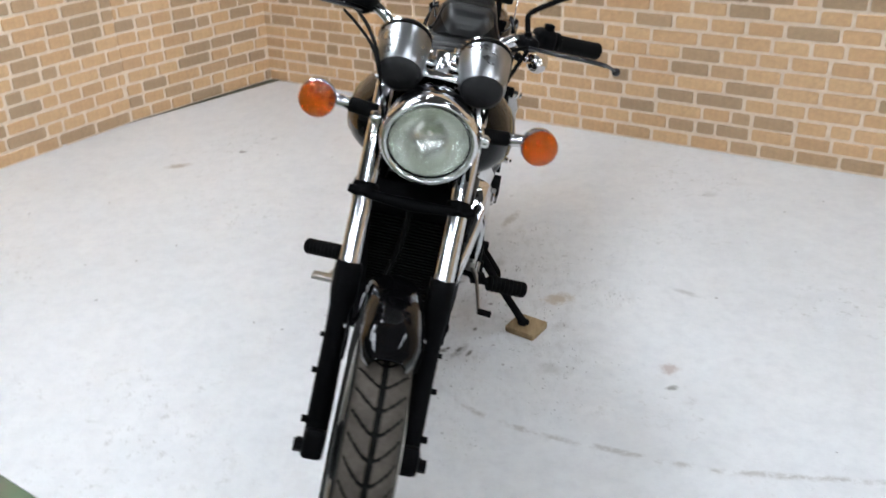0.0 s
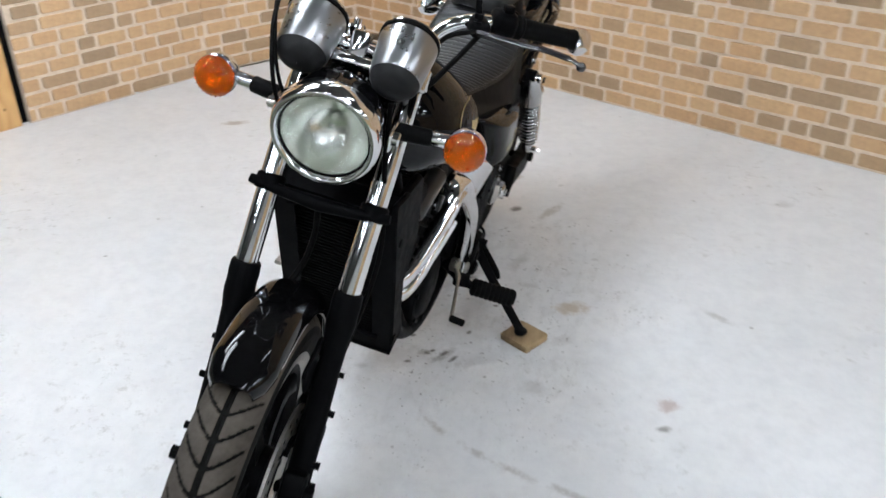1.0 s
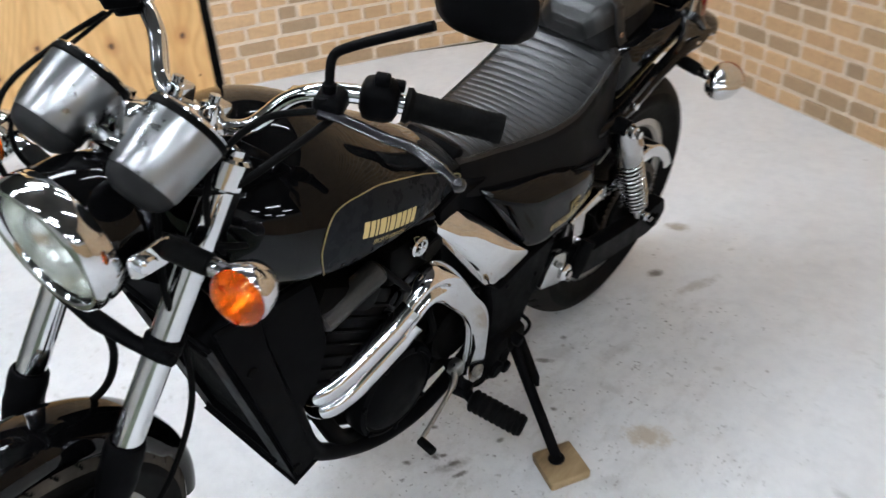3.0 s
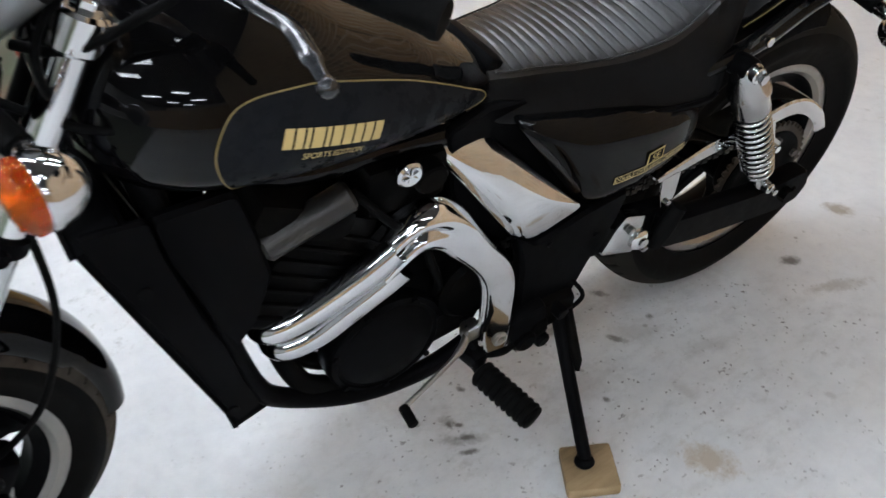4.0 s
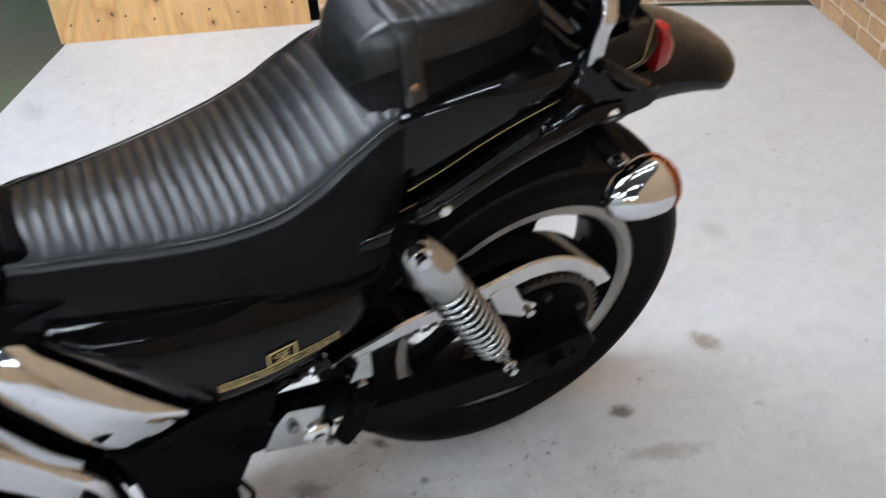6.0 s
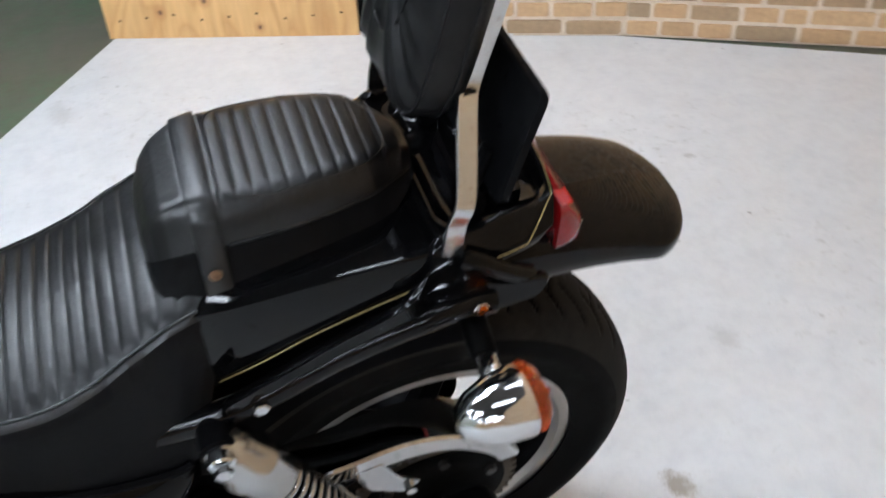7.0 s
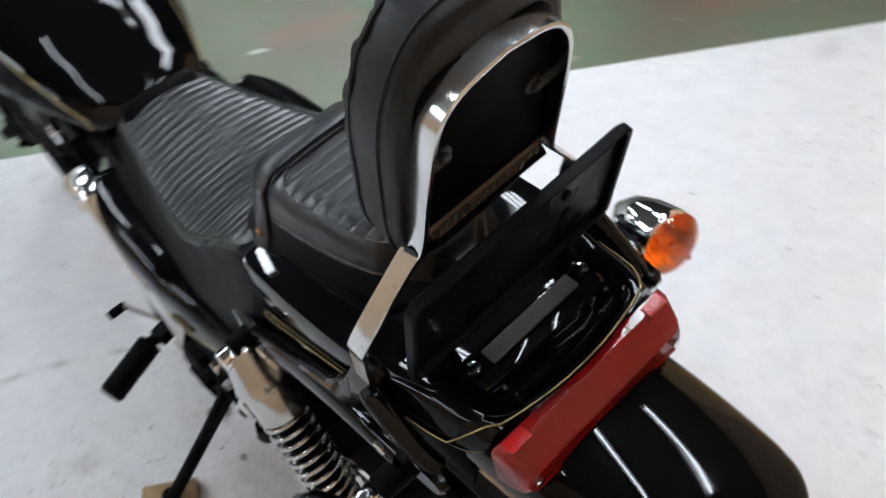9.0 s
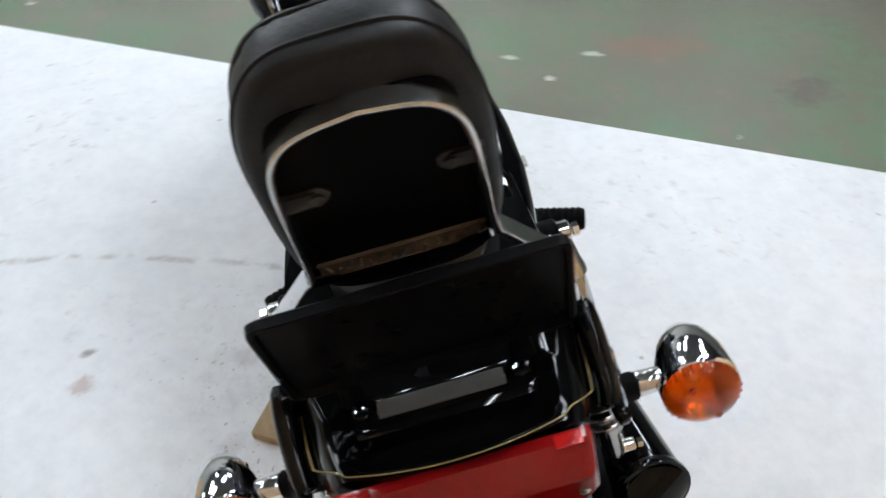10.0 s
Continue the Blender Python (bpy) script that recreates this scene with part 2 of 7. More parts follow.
def brick_mat():
    m = mat("brick_face", (0.5, 0.32, 0.18), 0.8)
    oi = m.node_tree.nodes.new("ShaderNodeObjectInfo")
    ge = m.node_tree.nodes.new("ShaderNodeNewGeometry")
    add = m.node_tree.nodes.new("ShaderNodeMath")
    add.operation = "ADD"
    ln(m, oi, "Random", add, 0)
    ln(m, ge, "Random Per Island", add, 1)
    fr = m.node_tree.nodes.new("ShaderNodeMath")
    fr.operation = "FRACT"
    ln(m, add, 0, fr, 0)
    c = ramp(m, fr, [(0.0, (0.56, 0.36, 0.19)), (0.35, (0.60, 0.40, 0.22)), (0.66, (0.53, 0.34, 0.18)), (0.74, (0.43, 0.295, 0.17)), (1.0, (0.34, 0.24, 0.145))], "Value")
    g = noise_tex(m, 45, 8, 0.7)
    gr = ramp(m, g, [(0.3, (0.78, 0.76, 0.74)), (0.7, (1.08, 1.06, 1.05))])
    x = mix(m, 1.0, (c, "Color"), (gr, "Color"), "MULTIPLY")
    set_color(m, x, 2)
    bump(m, g, "Fac", 0.5, 0.003)
    return m


def mortar_mat():
    m = mat("mortar", (0.62, 0.5, 0.38), 0.85)
    g = noise_tex(m, 30, 8, 0.7)
    c = ramp(m, g, [(0.3, (0.60, 0.48, 0.36)), (0.7, (0.78, 0.67, 0.54))])
    set_color(m, c, "Color")
    bump(m, g, "Fac", 0.5, 0.003)
    return m


def plywood_mat():
    m = mat("pine_plywood", (0.62, 0.36, 0.15), 0.5)
    tc = m.node_tree.nodes.new("ShaderNodeTexCoord")
    def stretched(scale, k, detail, bend):
        mp = m.node_tree.nodes.new("ShaderNodeMapping")
        mp.inputs["Scale"].default_value = (1, 1, k)
        ln(m, tc, "Object", mp, "Vector")
        n = nd(m, "ShaderNodeTexNoise", Scale=scale, Detail=detail, Distortion=bend)
        ln(m, mp, "Vector", n, "Vector")
        return n
    # broad flames of summer and winter wood
    flame = stretched(3.2, 0.30, 2.0, 0.6)
    rows = mth(m, "FRACT", (mth(m, "MULTIPLY", (flame, "Fac"), 13.0), 0))
    fr = ramp(m, rows, [(0.0, (0.62, 0.37, 0.155)), (0.55, (0.74, 0.475, 0.215)), (0.86, (0.70, 0.43, 0.185)), (1.0, (0.60, 0.345, 0.135))], "Value")
    tone = ramp(m, stretched(1.6, 0.6, 4.0, 0.3), [(0.35, (0.86, 0.80, 0.72)), (0.65, (1.06, 1.05, 1.02))])
    x = mix(m, 1.0, (fr, "Color"), (tone, "Color"), "MULTIPLY")
    fine = ramp(m, stretched(90.0, 0.07, 3.0, 0.0), [(0.35, (0.88, 0.86, 0.82)), (0.65, (1, 1, 1))])
    last = (mix(m, 1.0, (x, 2), (fine, "Color"), "MULTIPLY"), 2)
    # dark knots with a reddish ring: distance along the sheet, height, size
    a, b = Vector((-2.52, 1.005, 0)), Vector((-2.14, 1.885, 0))
    d = (b - a).normalized()
    rag = noise_tex(m, 60, 3, 0.6)
    for along, z, r in ((0.575, 0.284, 0.020), (0.864, 0.273, 0.020), (0.76, 0.164, 0.015), (0.487, 0.189, 0.014), (0.395, 0.141, 0.013), (0.59, 0.037, 0.012), (0.22, 0.10, 0.014), (0.30, 0.33, 0.016), (0.13, 0.24, 0.013), (0.69, 0.46, 0.017), (0.42, 0.52, 0.016)):
        p = a + d * along + Vector((0, 0, z))
        mp = m.node_tree.nodes.new("ShaderNodeMapping")
        mp.vector_type = "TEXTURE"
        mp.inputs["Location"].default_value = p
        mp.inputs["Scale"].default_value = (r, r, r * 1.25)
        ln(m, tc, "Object", mp, "Vector")
        le = nd(m, "ShaderNodeVectorMath")
        le.operation = "LENGTH"
        ln(m, mp, "Vector", le, 0)
        e = mth(m, "MULTIPLY_ADD", (rag, "Fac"), 0.5)
        ln(m, le, "Value", e, 2)
        halo = ramp(m, mth(m, "MULTIPLY", (e, 0), 0.25), [(0.12, (0.85, 0.85, 0.85)), (0.30, (0.45, 0.45, 0.45)), (0.62, (0, 0, 0))], "Value")
        last = (mix(m, (halo, "Color"), last, (0.40, 0.17, 0.05)), 2)
        core = ramp(m, mth(m, "MULTIPLY", (e, 0), 0.5), [(0.30, (0.9, 0.9, 0.9)), (0.46, (0, 0, 0))], "Value")
        last = (mix(m, (core, "Color"), last, (0.07, 0.03, 0.015)), 2)
    set_color(m, last[0], 2)
    bump(m, fine, "Color", 0.12, 0.001)
    return m


def block_wood():
    m = mat("old_wood", (0.42, 0.3, 0.16), 0.75)
    n = noise_tex(m, 22, 6, 0.6, (1, 0.2, 1))
    c = ramp(m, n, [(0.36, (0.07, 0.045, 0.022)), (0.50, (0.24, 0.16, 0.08)), (0.75, (0.42, 0.30, 0.165))])
    set_color(m, c, "Color")
    bump(m, n, "Fac", 0.5, 0.002)
    return m


def gloss_black(name="gloss_black_paint", spec=0.19):
    m = mat(name, (0.002, 0.002, 0.0022), 0.08, 0.0, 0.0, spec)
    n = noise_tex(m, 25, 6, 0.6)
    rough_from(m, n, "Fac", 0.02, 0.05)
    return m


def satin_black(name="satin_black_plastic", col=(0.0022, 0.0022, 0.0025), lo=0.34, hi=0.55):
    m = mat(name, col, 0.45, 0.0, 0.0, 0.025)
    n = noise_tex(m, 30, 8, 0.7)
    rough_from(m, n, "Fac", lo, hi)
    d = noise_tex(m, 7, 8, 0.7)
    r = ramp(m, d, [(0.45, col), (0.8, tuple(min(1, c * 1.6 + 0.0008) for c in col))])
    set_color(m, r, "Color")
    return m


def engine_black():
    m = mat("engine_black", (0.01, 0.01, 0.01), 0.5, 0.0, 0.0, 0.025)
    d = noise_tex(m, 14, 8, 0.7)
    r = ramp(m, d, [(0.45, (0.0014, 0.0014, 0.0014)), (0.75, (0.0065, 0.0056, 0.0046))])
    set_color(m, r, "Color")
    rough_from(m, d, "Fac", 0.35, 0.65)
    bump(m, noise_tex(m, 90, 4, 0.6), "Fac", 0.15, 0.001)
    return m


def chrome(name="chrome", lo=0.03, hi=0.10, col=(0.70, 0.71, 0.72)):
    m = mat(name, col, 0.05, 1.0)
    n = noise_tex(m, 18, 8, 0.7)
    rough_from(m, n, "Fac", lo, hi)
    return m


def worn_chrome():
    m = chrome("pitted_chrome", 0.11, 0.26)
    d = noise_tex(m, 70, 8, 0.75)
    r = ramp(m, d, [(0.58, (0.62, 0.63, 0.63)), (0.72, (0.32, 0.27, 0.21))])
    set_color(m, r, "Color")
    return m


def brushed_metal():
    m = mat("dull_alloy", (0.34, 0.325, 0.30), 0.32, 1.0)
    n = noise_tex(m, 40, 6, 0.7)
    rough_from(m, n, "Fac", 0.25, 0.45)
    return m


def leather(name, spec, lo, hi, creases):
    m = mat(name, (0.02, 0.02, 0.022), 0.4, 0.0, 0.0, spec)
    v = nd(m, "ShaderNodeTexVoronoi", Scale=260.0)
    tc = m.node_tree.nodes.new("ShaderNodeTexCoord")
    ln(m, tc, "Object", v, "Vector")
    n = noise_tex(m, 16, 8, 0.7)
    r = ramp(m, n, [(0.35, (0.002, 0.002, 0.0023)), (0.7, (0.005, 0.005, 0.0054))])
    set_color(m, r, "Color")
    rough_from(m, n, "Fac", lo, hi)
    b1 = nd(m, "ShaderNodeBump", Strength=0.10, Distance=0.0010)
    ln(m, v, "Distance", b1, "Height")
    b2 = nd(m, "ShaderNodeBump", Strength=creases, Distance=0.004)
    ln(m, noise_tex(m, 46, 4, 0.55), "Fac", b2, "Height")
    ln(m, b1, "Normal", b2, "Normal")
    ln(m, b2, "Normal", bsdf(m), "Normal")
    return m


def rubber(name="tyre_rubber", col=(0.0042, 0.004, 0.0038)):
    m = mat(name, col, 0.7, 0.0, 0.0, 0.04)
    n = noise_tex(m, 20, 8, 0.7)
    r = ramp(m, n, [(0.35, tuple(c * 0.7 for c in col)), (0.7, tuple(c * 1.5 for c in col))])
    set_color(m, r, "Color")
    rough_from(m, n, "Fac", 0.55, 0.8)
    return m


def lens_mat(name, col, rough=0.12, trans=0.55, cells=170.0, relief=0.35):
    m = mat(name, col, rough)
    b = bsdf(m)
    b.inputs["Transmission Weight"].default_value = trans
    b.inputs["IOR"].default_value = 1.45
    v = nd(m, "ShaderNodeTexVoronoi", Scale=cells)
    tc = m.node_tree.nodes.new("ShaderNodeTexCoord")
    ln(m, tc, "Object", v, "Vector")
    bump(m, v, "Distance", relief, 0.002)
    return m


M_FLOOR = floor_white()
M_GREEN = floor_green()
M_BRICK = brick_mat()
M_MORTAR = mortar_mat()
M_PLY = plywood_mat()
M_BLOCK = block_wood()
M_BLACK = gloss_black()
# copy of the gloss black with weaker reflection, so the side cover looks shaded
M_BLACK_SHADED = gloss_black("gloss_black_shaded", 0.12)
M_SATIN = satin_black()
M_PANEL = satin_black("dark_grey_decal", (0.009, 0.010, 0.012), 0.22, 0.34)
M_PLASTIC = satin_black("worn_black_plastic", (0.0021, 0.0021, 0.0024), 0.42, 0.65)
M_ENGINE = engine_black()
M_CHROME = chrome()
M_WORN = worn_chrome()
M_ALLOY = brushed_metal()
M_LEATHER = leather("shiny_vinyl_lit", 0.44, 0.28, 0.42, 0.26)      # pleated tops, polished by use, shine raised to look lit
M_VINYL_SHADED = leather("matt_vinyl_shaded", 0.09, 0.46, 0.62, 0.14)          # skirts and edges: same vinyl, shine cut to stand for shade
M_PAD = leather("creased_pad_vinyl", 0.26, 0.42, 0.58, 0.22)
M_TYRE = rubber()
M_HOSE = rubber("hose_rubber", (0.0028, 0.0028, 0.0028))
M_TREAD = rubber("tyre_tread_rubber", (0.052, 0.045, 0.038))
M_TREAD_REAR = rubber("dark_tread_rubber", (0.016, 0.0145, 0.013))
M_BOWL = satin_black("dusty_black_plastic", (0.018, 0.018, 0.0185), 0.28, 0.45)
M_LEVER = mat("worn_lever", (0.012, 0.012, 0.014), 0.2, 0.0, 0.0, 0.6)
M_AMBER = lens_mat("amber_lens", (0.95, 0.14, 0.0015), 0.06, 0.88, 230.0, 0.22)
M_RED = lens_mat("red_lens", (0.18, 0.004, 0.005), 0.1, 0.0, 320.0, 0.08)
# brighter copy of the lens red, for the ends that look lit
M_RED_LIT = lens_mat("red_lens_lit", (0.34, 0.008, 0.007), 0.2, 0.0, 420.0, 0.2)
M_GOLD = mat("gold_lettering", (0.62, 0.48, 0.2), 0.45, 0.2)
M_STRIPE = mat("gold_pinstripe", (0.25, 0.185, 0.065), 0.4, 0.2)
M_GREY = satin_black("grey_plastic", (0.055, 0.055, 0.055), 0.25, 0.4)
M_PLATE = satin_black("satin_black_steel", (0.0035, 0.0036, 0.004), 0.24, 0.36)
M_HEAD = mat("grey_alloy_cover", (0.028, 0.026, 0.024), 0.4, 0.5)
M_SHOCK = chrome("shock_chrome", 0.15, 0.21, (0.46, 0.46, 0.455))
M_CUP = chrome("dulled_chrome", 0.24, 0.34, (0.31, 0.315, 0.32))
M_RUST = mat("bare_board", (0.075, 0.05, 0.027), 0.8)
M_REFLECTOR = mat("lamp_reflector", (0.84, 0.87, 0.82), 0.24, 1.0)
M_GLASS = mat("headlamp_glass", (1, 1, 1), 0.0)
bsdf(M_GLASS).inputs["Transmission Weight"].default_value = 1.0
bsdf(M_GLASS).inputs["IOR"].default_value = 1.3
_w = nd(M_GLASS, "ShaderNodeTexWave", Scale=52.0, Distortion=0.0)
ln(M_GLASS, M_GLASS.node_tree.nodes.new("ShaderNodeTexCoord"), "Object", _w, "Vector")
bump(M_GLASS, _w, "Fac", 0.10, 0.001)
M_PAINT = mat("painted_wall", (0.42, 0.40, 0.37), 0.8)
_n = noise_tex(M_PAINT, 1.2, 6, 0.6)
set_color(M_PAINT, ramp(M_PAINT, _n, [(0.3, (0.50, 0.49, 0.47)), (0.7, (0.62, 0.61, 0.59))]), "Color")
M_TAN = mat("tan_painted_board", (0.45, 0.31, 0.18), 0.8)
_n = noise_tex(M_TAN, 2.2, 6, 0.6)
set_color(M_TAN, ramp(M_TAN, _n, [(0.3, (0.40, 0.27, 0.15)), (0.7, (0.50, 0.35, 0.21))]), "Color")
M_CEIL = mat("ceiling_board", (0.42, 0.42, 0.40), 0.9)
_n = noise_tex(M_CEIL, 1.5, 6, 0.6)
set_color(M_CEIL, ramp(M_CEIL, _n, [(0.3, (0.06, 0.06, 0.058)), (0.7, (0.09, 0.09, 0.087))]), "Color")
M_TUBE = bpy.data.materials.new("fluorescent_tube")
M_TUBE.use_nodes = True
bsdf(M_TUBE).inputs["Emission Color"].default_value = (0.83, 0.905, 1.0, 1)
bsdf(M_TUBE).inputs["Emission Strength"].default_value = TUBE_POWER
M_FIXTURE = mat("white_steel", (0.75, 0.75, 0.74), 0.4)


# ---- mesh helpers ----
def ring_basis(d):
    d = d.normalized()
    a = Vector((1, 0, 0)) if abs(d.x) < 0.9 else Vector((0, 0, 1))
    n = d.cross(a).normalized()
    return n, d.cross(n).normalized()


def catmull(pts, n=6, closed=False):
    pts = [Vector(p) for p in pts]
    out = []
    k = len(pts)
    for i in range(k if closed else k - 1):
        p0 = pts[(i - 1) % k] if closed or i > 0 else pts[0] * 2 - pts[1]
        p1, p2 = pts[i], pts[(i + 1) % k]
        p3 = pts[(i + 2) % k] if closed or i + 2 < k else pts[-1] * 2 - pts[-2]
        for j in range(n):
            t = j / n
            out.append(0.5 * (2 * p1 + (p2 - p0) * t + (2 * p0 - 5 * p1 + 4 * p2 - p3) * t * t + (3 * p1 - p0 - 3 * p2 + p3) * t ** 3))
    if not closed:
        out.append(pts[-1])
    return out


def rings(bm, loops, cap=True, closed=False):
    vs = [[bm.verts.new(p) for p in loop] for loop in loops]
    n = len(vs[0])
    last = len(vs) if closed else len(vs) - 1
    for i in range(last):
        a, b = vs[i], vs[(i + 1) % len(vs)]
        for j in range(n):
            bm.faces.new((a[j], a[(j + 1) % n], b[(j + 1) % n], b[j]))
    if cap and not closed:
        bm.faces.new(list(reversed(vs[0])))
        bm.faces.new(vs[-1])
    return vs


def tube(bm, pts, r, seg=10, closed=False, flat=1.0):
    pts = [Vector(p) for p in pts]
    k = len(pts)
    rad = r if isinstance(r, (list, tuple)) else [r] * k
    loops = []
    n = None
    for i in range(k):
        a = pts[(i - 1) % k] if closed or i > 0 else pts[i]
        b = pts[(i + 1) % k] if closed or i < k - 1 else pts[i]
        d = (b - a).normalized()
        if n is None:
            n, m = ring_basis(d)
        n = (n - d * n.dot(d)).normalized()
        m = d.cross(n)
        loops.append([pts[i] + (n * math.cos(t) + m * math.sin(t) * flat) * rad[i] for t in (math.tau * j / seg for j in range(seg))])
    rings(bm, loops, True, closed)


def lathe(bm, profile, origin, axis, seg=32, cap=False):
    """profile: rows of (radius, height along the axis)."""
    o, d = Vector(origin), Vector(axis).normalized()
    n, m = ring_basis(d)
    loops = [[o + d * h + (n * math.cos(t) + m * math.sin(t)) * max(r, 1e-4) for t in (math.tau * j / seg for j in range(seg))] for r, h in profile]
    rings(bm, loops, cap)


def cyl(bm, a, b, r, seg=14, r2=None, bev=0.0):
    a, b = Vector(a), Vector(b)
    L = (b - a).length
    r2 = r if r2 is None else r2
    bev = min(bev, L / 3, r / 2)
    prof = [(r - bev, 0), (r, bev), (r2, L - bev), (r2 - bev, L)] if bev else [(r, 0), (r2, L)]
    lathe(bm, prof, a, b - a, seg, True)


def box(bm, c, size, rot=None, bev=0.0):
    res = bmesh.ops.create_cube(bm, size=1)
    vs = res["verts"]
    m = rot.to_4x4() if rot else Matrix.Identity(4)
    for v in vs:
        v.co = Vector(c) + m @ Vector((v.co.x * size[0], v.co.y * size[1], v.co.z * size[2]))
    if bev:
        es = {e for v in vs for e in v.link_edges}
        bmesh.ops.bevel(bm, geom=list(es), offset=bev, segments=2, profile=0.5, affect="EDGES")


def rounded(pts, r, n=4):
    """Round the corners of a closed 2D polygon."""
    out = []
    k = len(pts)
    for i in range(k):
        p, a, b = Vector(pts[i]), Vector(pts[i - 1]), Vector(pts[(i + 1) % k])
        d1, d2 = a - p, b - p
        q = min(r, d1.length * 0.45, d2.length * 0.45)
        s, e = p + d1.normalized() * q, p + d2.normalized() * q
        for j in range(n + 1):
            t = j / n
            out.append((1 - t) ** 2 * s + 2 * t * (1 - t) * p + t * t * e)
    return out


def plate(bm, poly, u, thick, bev=0.003, ufun=None):
    """A flat plate in the bike's side plane: poly in (v, w), from u - thick to u."""
    c = sum((Vector(p) for p in poly), Vector((0, 0))) / len(poly)
    f = ufun or (lambda v, w: 0.0)
    def loop(du, inset):
        o = []
        for p in poly:
            d = Vector(p) - c
            q = Vector(p) - d.normalized() * inset
            o.append(Vector((u + du + f(q.x, q.y), q.x, q.y)))
        return o
    s = 1 if thick > 0 else -1
    rings(bm, [loop(-thick, bev), loop(-thick + s * bev, 0), loop(-s * bev, 0), loop(0, bev)])


def dome(bm, poly, u, height, thick, ufun=None, steps=7, power=2.4):
    """A bulging cover: outline poly in (v, w) at u, rising by height at its middle, with a rim thick deep."""
    c = sum((Vector(p) for p in poly), Vector((0, 0))) / len(poly)
    f = ufun or (lambda v, w: 0.0)
    loops = []
    def loop(s, du):
        o = []
        for p in poly:
            q = c + (Vector(p) - c) * s
            o.append(Vector((u + du + f(q.x, q.y), q.x, q.y)))
        return o
    sg = 1 if height >= 0 else -1
    loops.append(loop(0.985, -sg * thick))
    loops.append(loop(1.0, -sg * thick * 0.5))
    for i in range(steps + 1):
        s = 1.0 - 0.9 * (i / steps) ** (2.0 if power > 5 else 1.0)
        loops.append(loop(s, height * (1 - s ** power)))
    rings(bm, loops)


def finish(bm, name, material, smooth=True, angle=38, xf=None):
    if xf is not None:
        bmesh.ops.transform(bm, matrix=xf, verts=bm.verts)
    bmesh.ops.recalc_face_normals(bm, faces=bm.faces)
    me = bpy.data.meshes.new(name)
    bm.to_mesh(me)
    bm.free()
    for p in me.polygons:
        p.use_smooth = smooth
    if smooth:
        me.set_sharp_from_angle(angle=radians(angle))
    me.materials.append(material)
    return me


def part(name, bm, material, parent, label="", smooth=True, angle=38, xf=None):
    ob = new(name, finish(bm, name, material, smooth, angle, xf))
    ob.parent = parent
    if label:
        ob["label"] = label
    return ob


def mirrored(f):
    """Call f for both sides of the bike: 1 is its left, -1 its right."""
    return [f(s) for s in (1, -1)]


def B():
    return bmesh.new()


# ---- the room ----
def flat_shape(name, poly, z0, z1, material, label=""):
    bm = B()
    lo = [bm.verts.new((x, y, z0)) for x, y in poly]
    hi = [bm.verts.new((x, y, z1)) for x, y in poly]
    n = len(poly)
    bm.faces.new(list(reversed(lo)))
    bm.faces.new(hi)
    for i in range(n):
        bm.faces.new((lo[i], lo[(i + 1) % n], hi[(i + 1) % n], hi[i]))
    ob = new(name, finish(bm, name, material, False))
    return tagged(ob, label, "", "", "structure")


EDGE_A, EDGE_B = Vector((-2.55, 1.040)), Vector((4.2, -2.542))
PLY_A, PLY_B = Vector((-2.52, 1.005)), Vector((-2.14, 1.885))
BR_A, FOLD, CORNER, BR_END = Vector((-2.122, 1.922)), Vector((-1.72, 2.755)), Vector((-1.22, 3.53)), Vector((4.2, 0.88))
ROOM_H = 3.1

floor = flat_shape("floor", [(-9, -6), (12, -6), (12, 6), (-9, 6)], -0.2, -0.004, M_GREEN, "worn green painted concrete workshop floor with brown scuffs")
white = flat_shape("painted_floor_bay", [EDGE_A, EDGE_B, (4.2, 0.88), (-1.1, 3.6), (-2.3, 1.95)], -0.1, 0.0, M_FLOOR, "white painted concrete floor bay with grey scuffs and stains")


def plain_wall(name, a, b, h, material, label, t=0.12):
    a, b = Vector(a), Vector(b)
    d = (b - a).normalized()
    nrm = Vector((-d.y, d.x)) * t
    return flat_shape(name, [a, b, b + nrm, a + nrm], -0.01, h, material, label)


# never in view: added so that pipes and shield reflect a low tan band
plain_wall("partition", (4.2, 0.88), (4.2, -3.4), 1.35, M_TAN, "low tan board out of view, added for the tan reflection in the chrome", -0.10)
plain_wall("wall_east", (12, 6), (12, -6), ROOM_H, M_PAINT, "plain painted workshop wall", -0.12)
plain_wall("wall_south", (12, -6), (-9, -6), ROOM_H, M_PAINT, "plain painted workshop wall", -0.12)
plain_wall("wall_west", (-9, -6), (-9, 6), ROOM_H, M_PAINT, "plain painted workshop wall", -0.12)
plain_wall("wall_north", (-9, 6), (12, 6), ROOM_H, M_PAINT, "plain painted workshop wall", -0.12)
flat_shape("ceiling", [(-9, -6), (12, -6), (12, 6), (-9, 6)], ROOM_H, ROOM_H + 0.1, M_CEIL, "plain grey board ceiling")


# fluorescent fittings, each with three bare tubes
def make_fitting(ys, width, words_):
    e = new("fluorescent_light")
    tagged(e, "white steel ceiling fitting with " + words_, "ceiling light", "lights on the ceiling")
    bm = B()
    box(bm, (0, 0, -0.03), (1.24, width, 0.06), None, 0.008)
    part("housing", bm, M_FIXTURE, e)
    for y in ys:
        bm = B()
        cyl(bm, (-0.58, y, -0.088), (0.58, y, -0.088), 0.016, 10)
        part("tube", bm, M_TUBE, e, "lit white tube")
        for x in (-0.6, 0.6):
            bm = B()
            box(bm, (x, y, -0.077), (0.03, 0.034, 0.05), None, 0.004)
            part("socket", bm, M_FIXTURE, e)
    return e


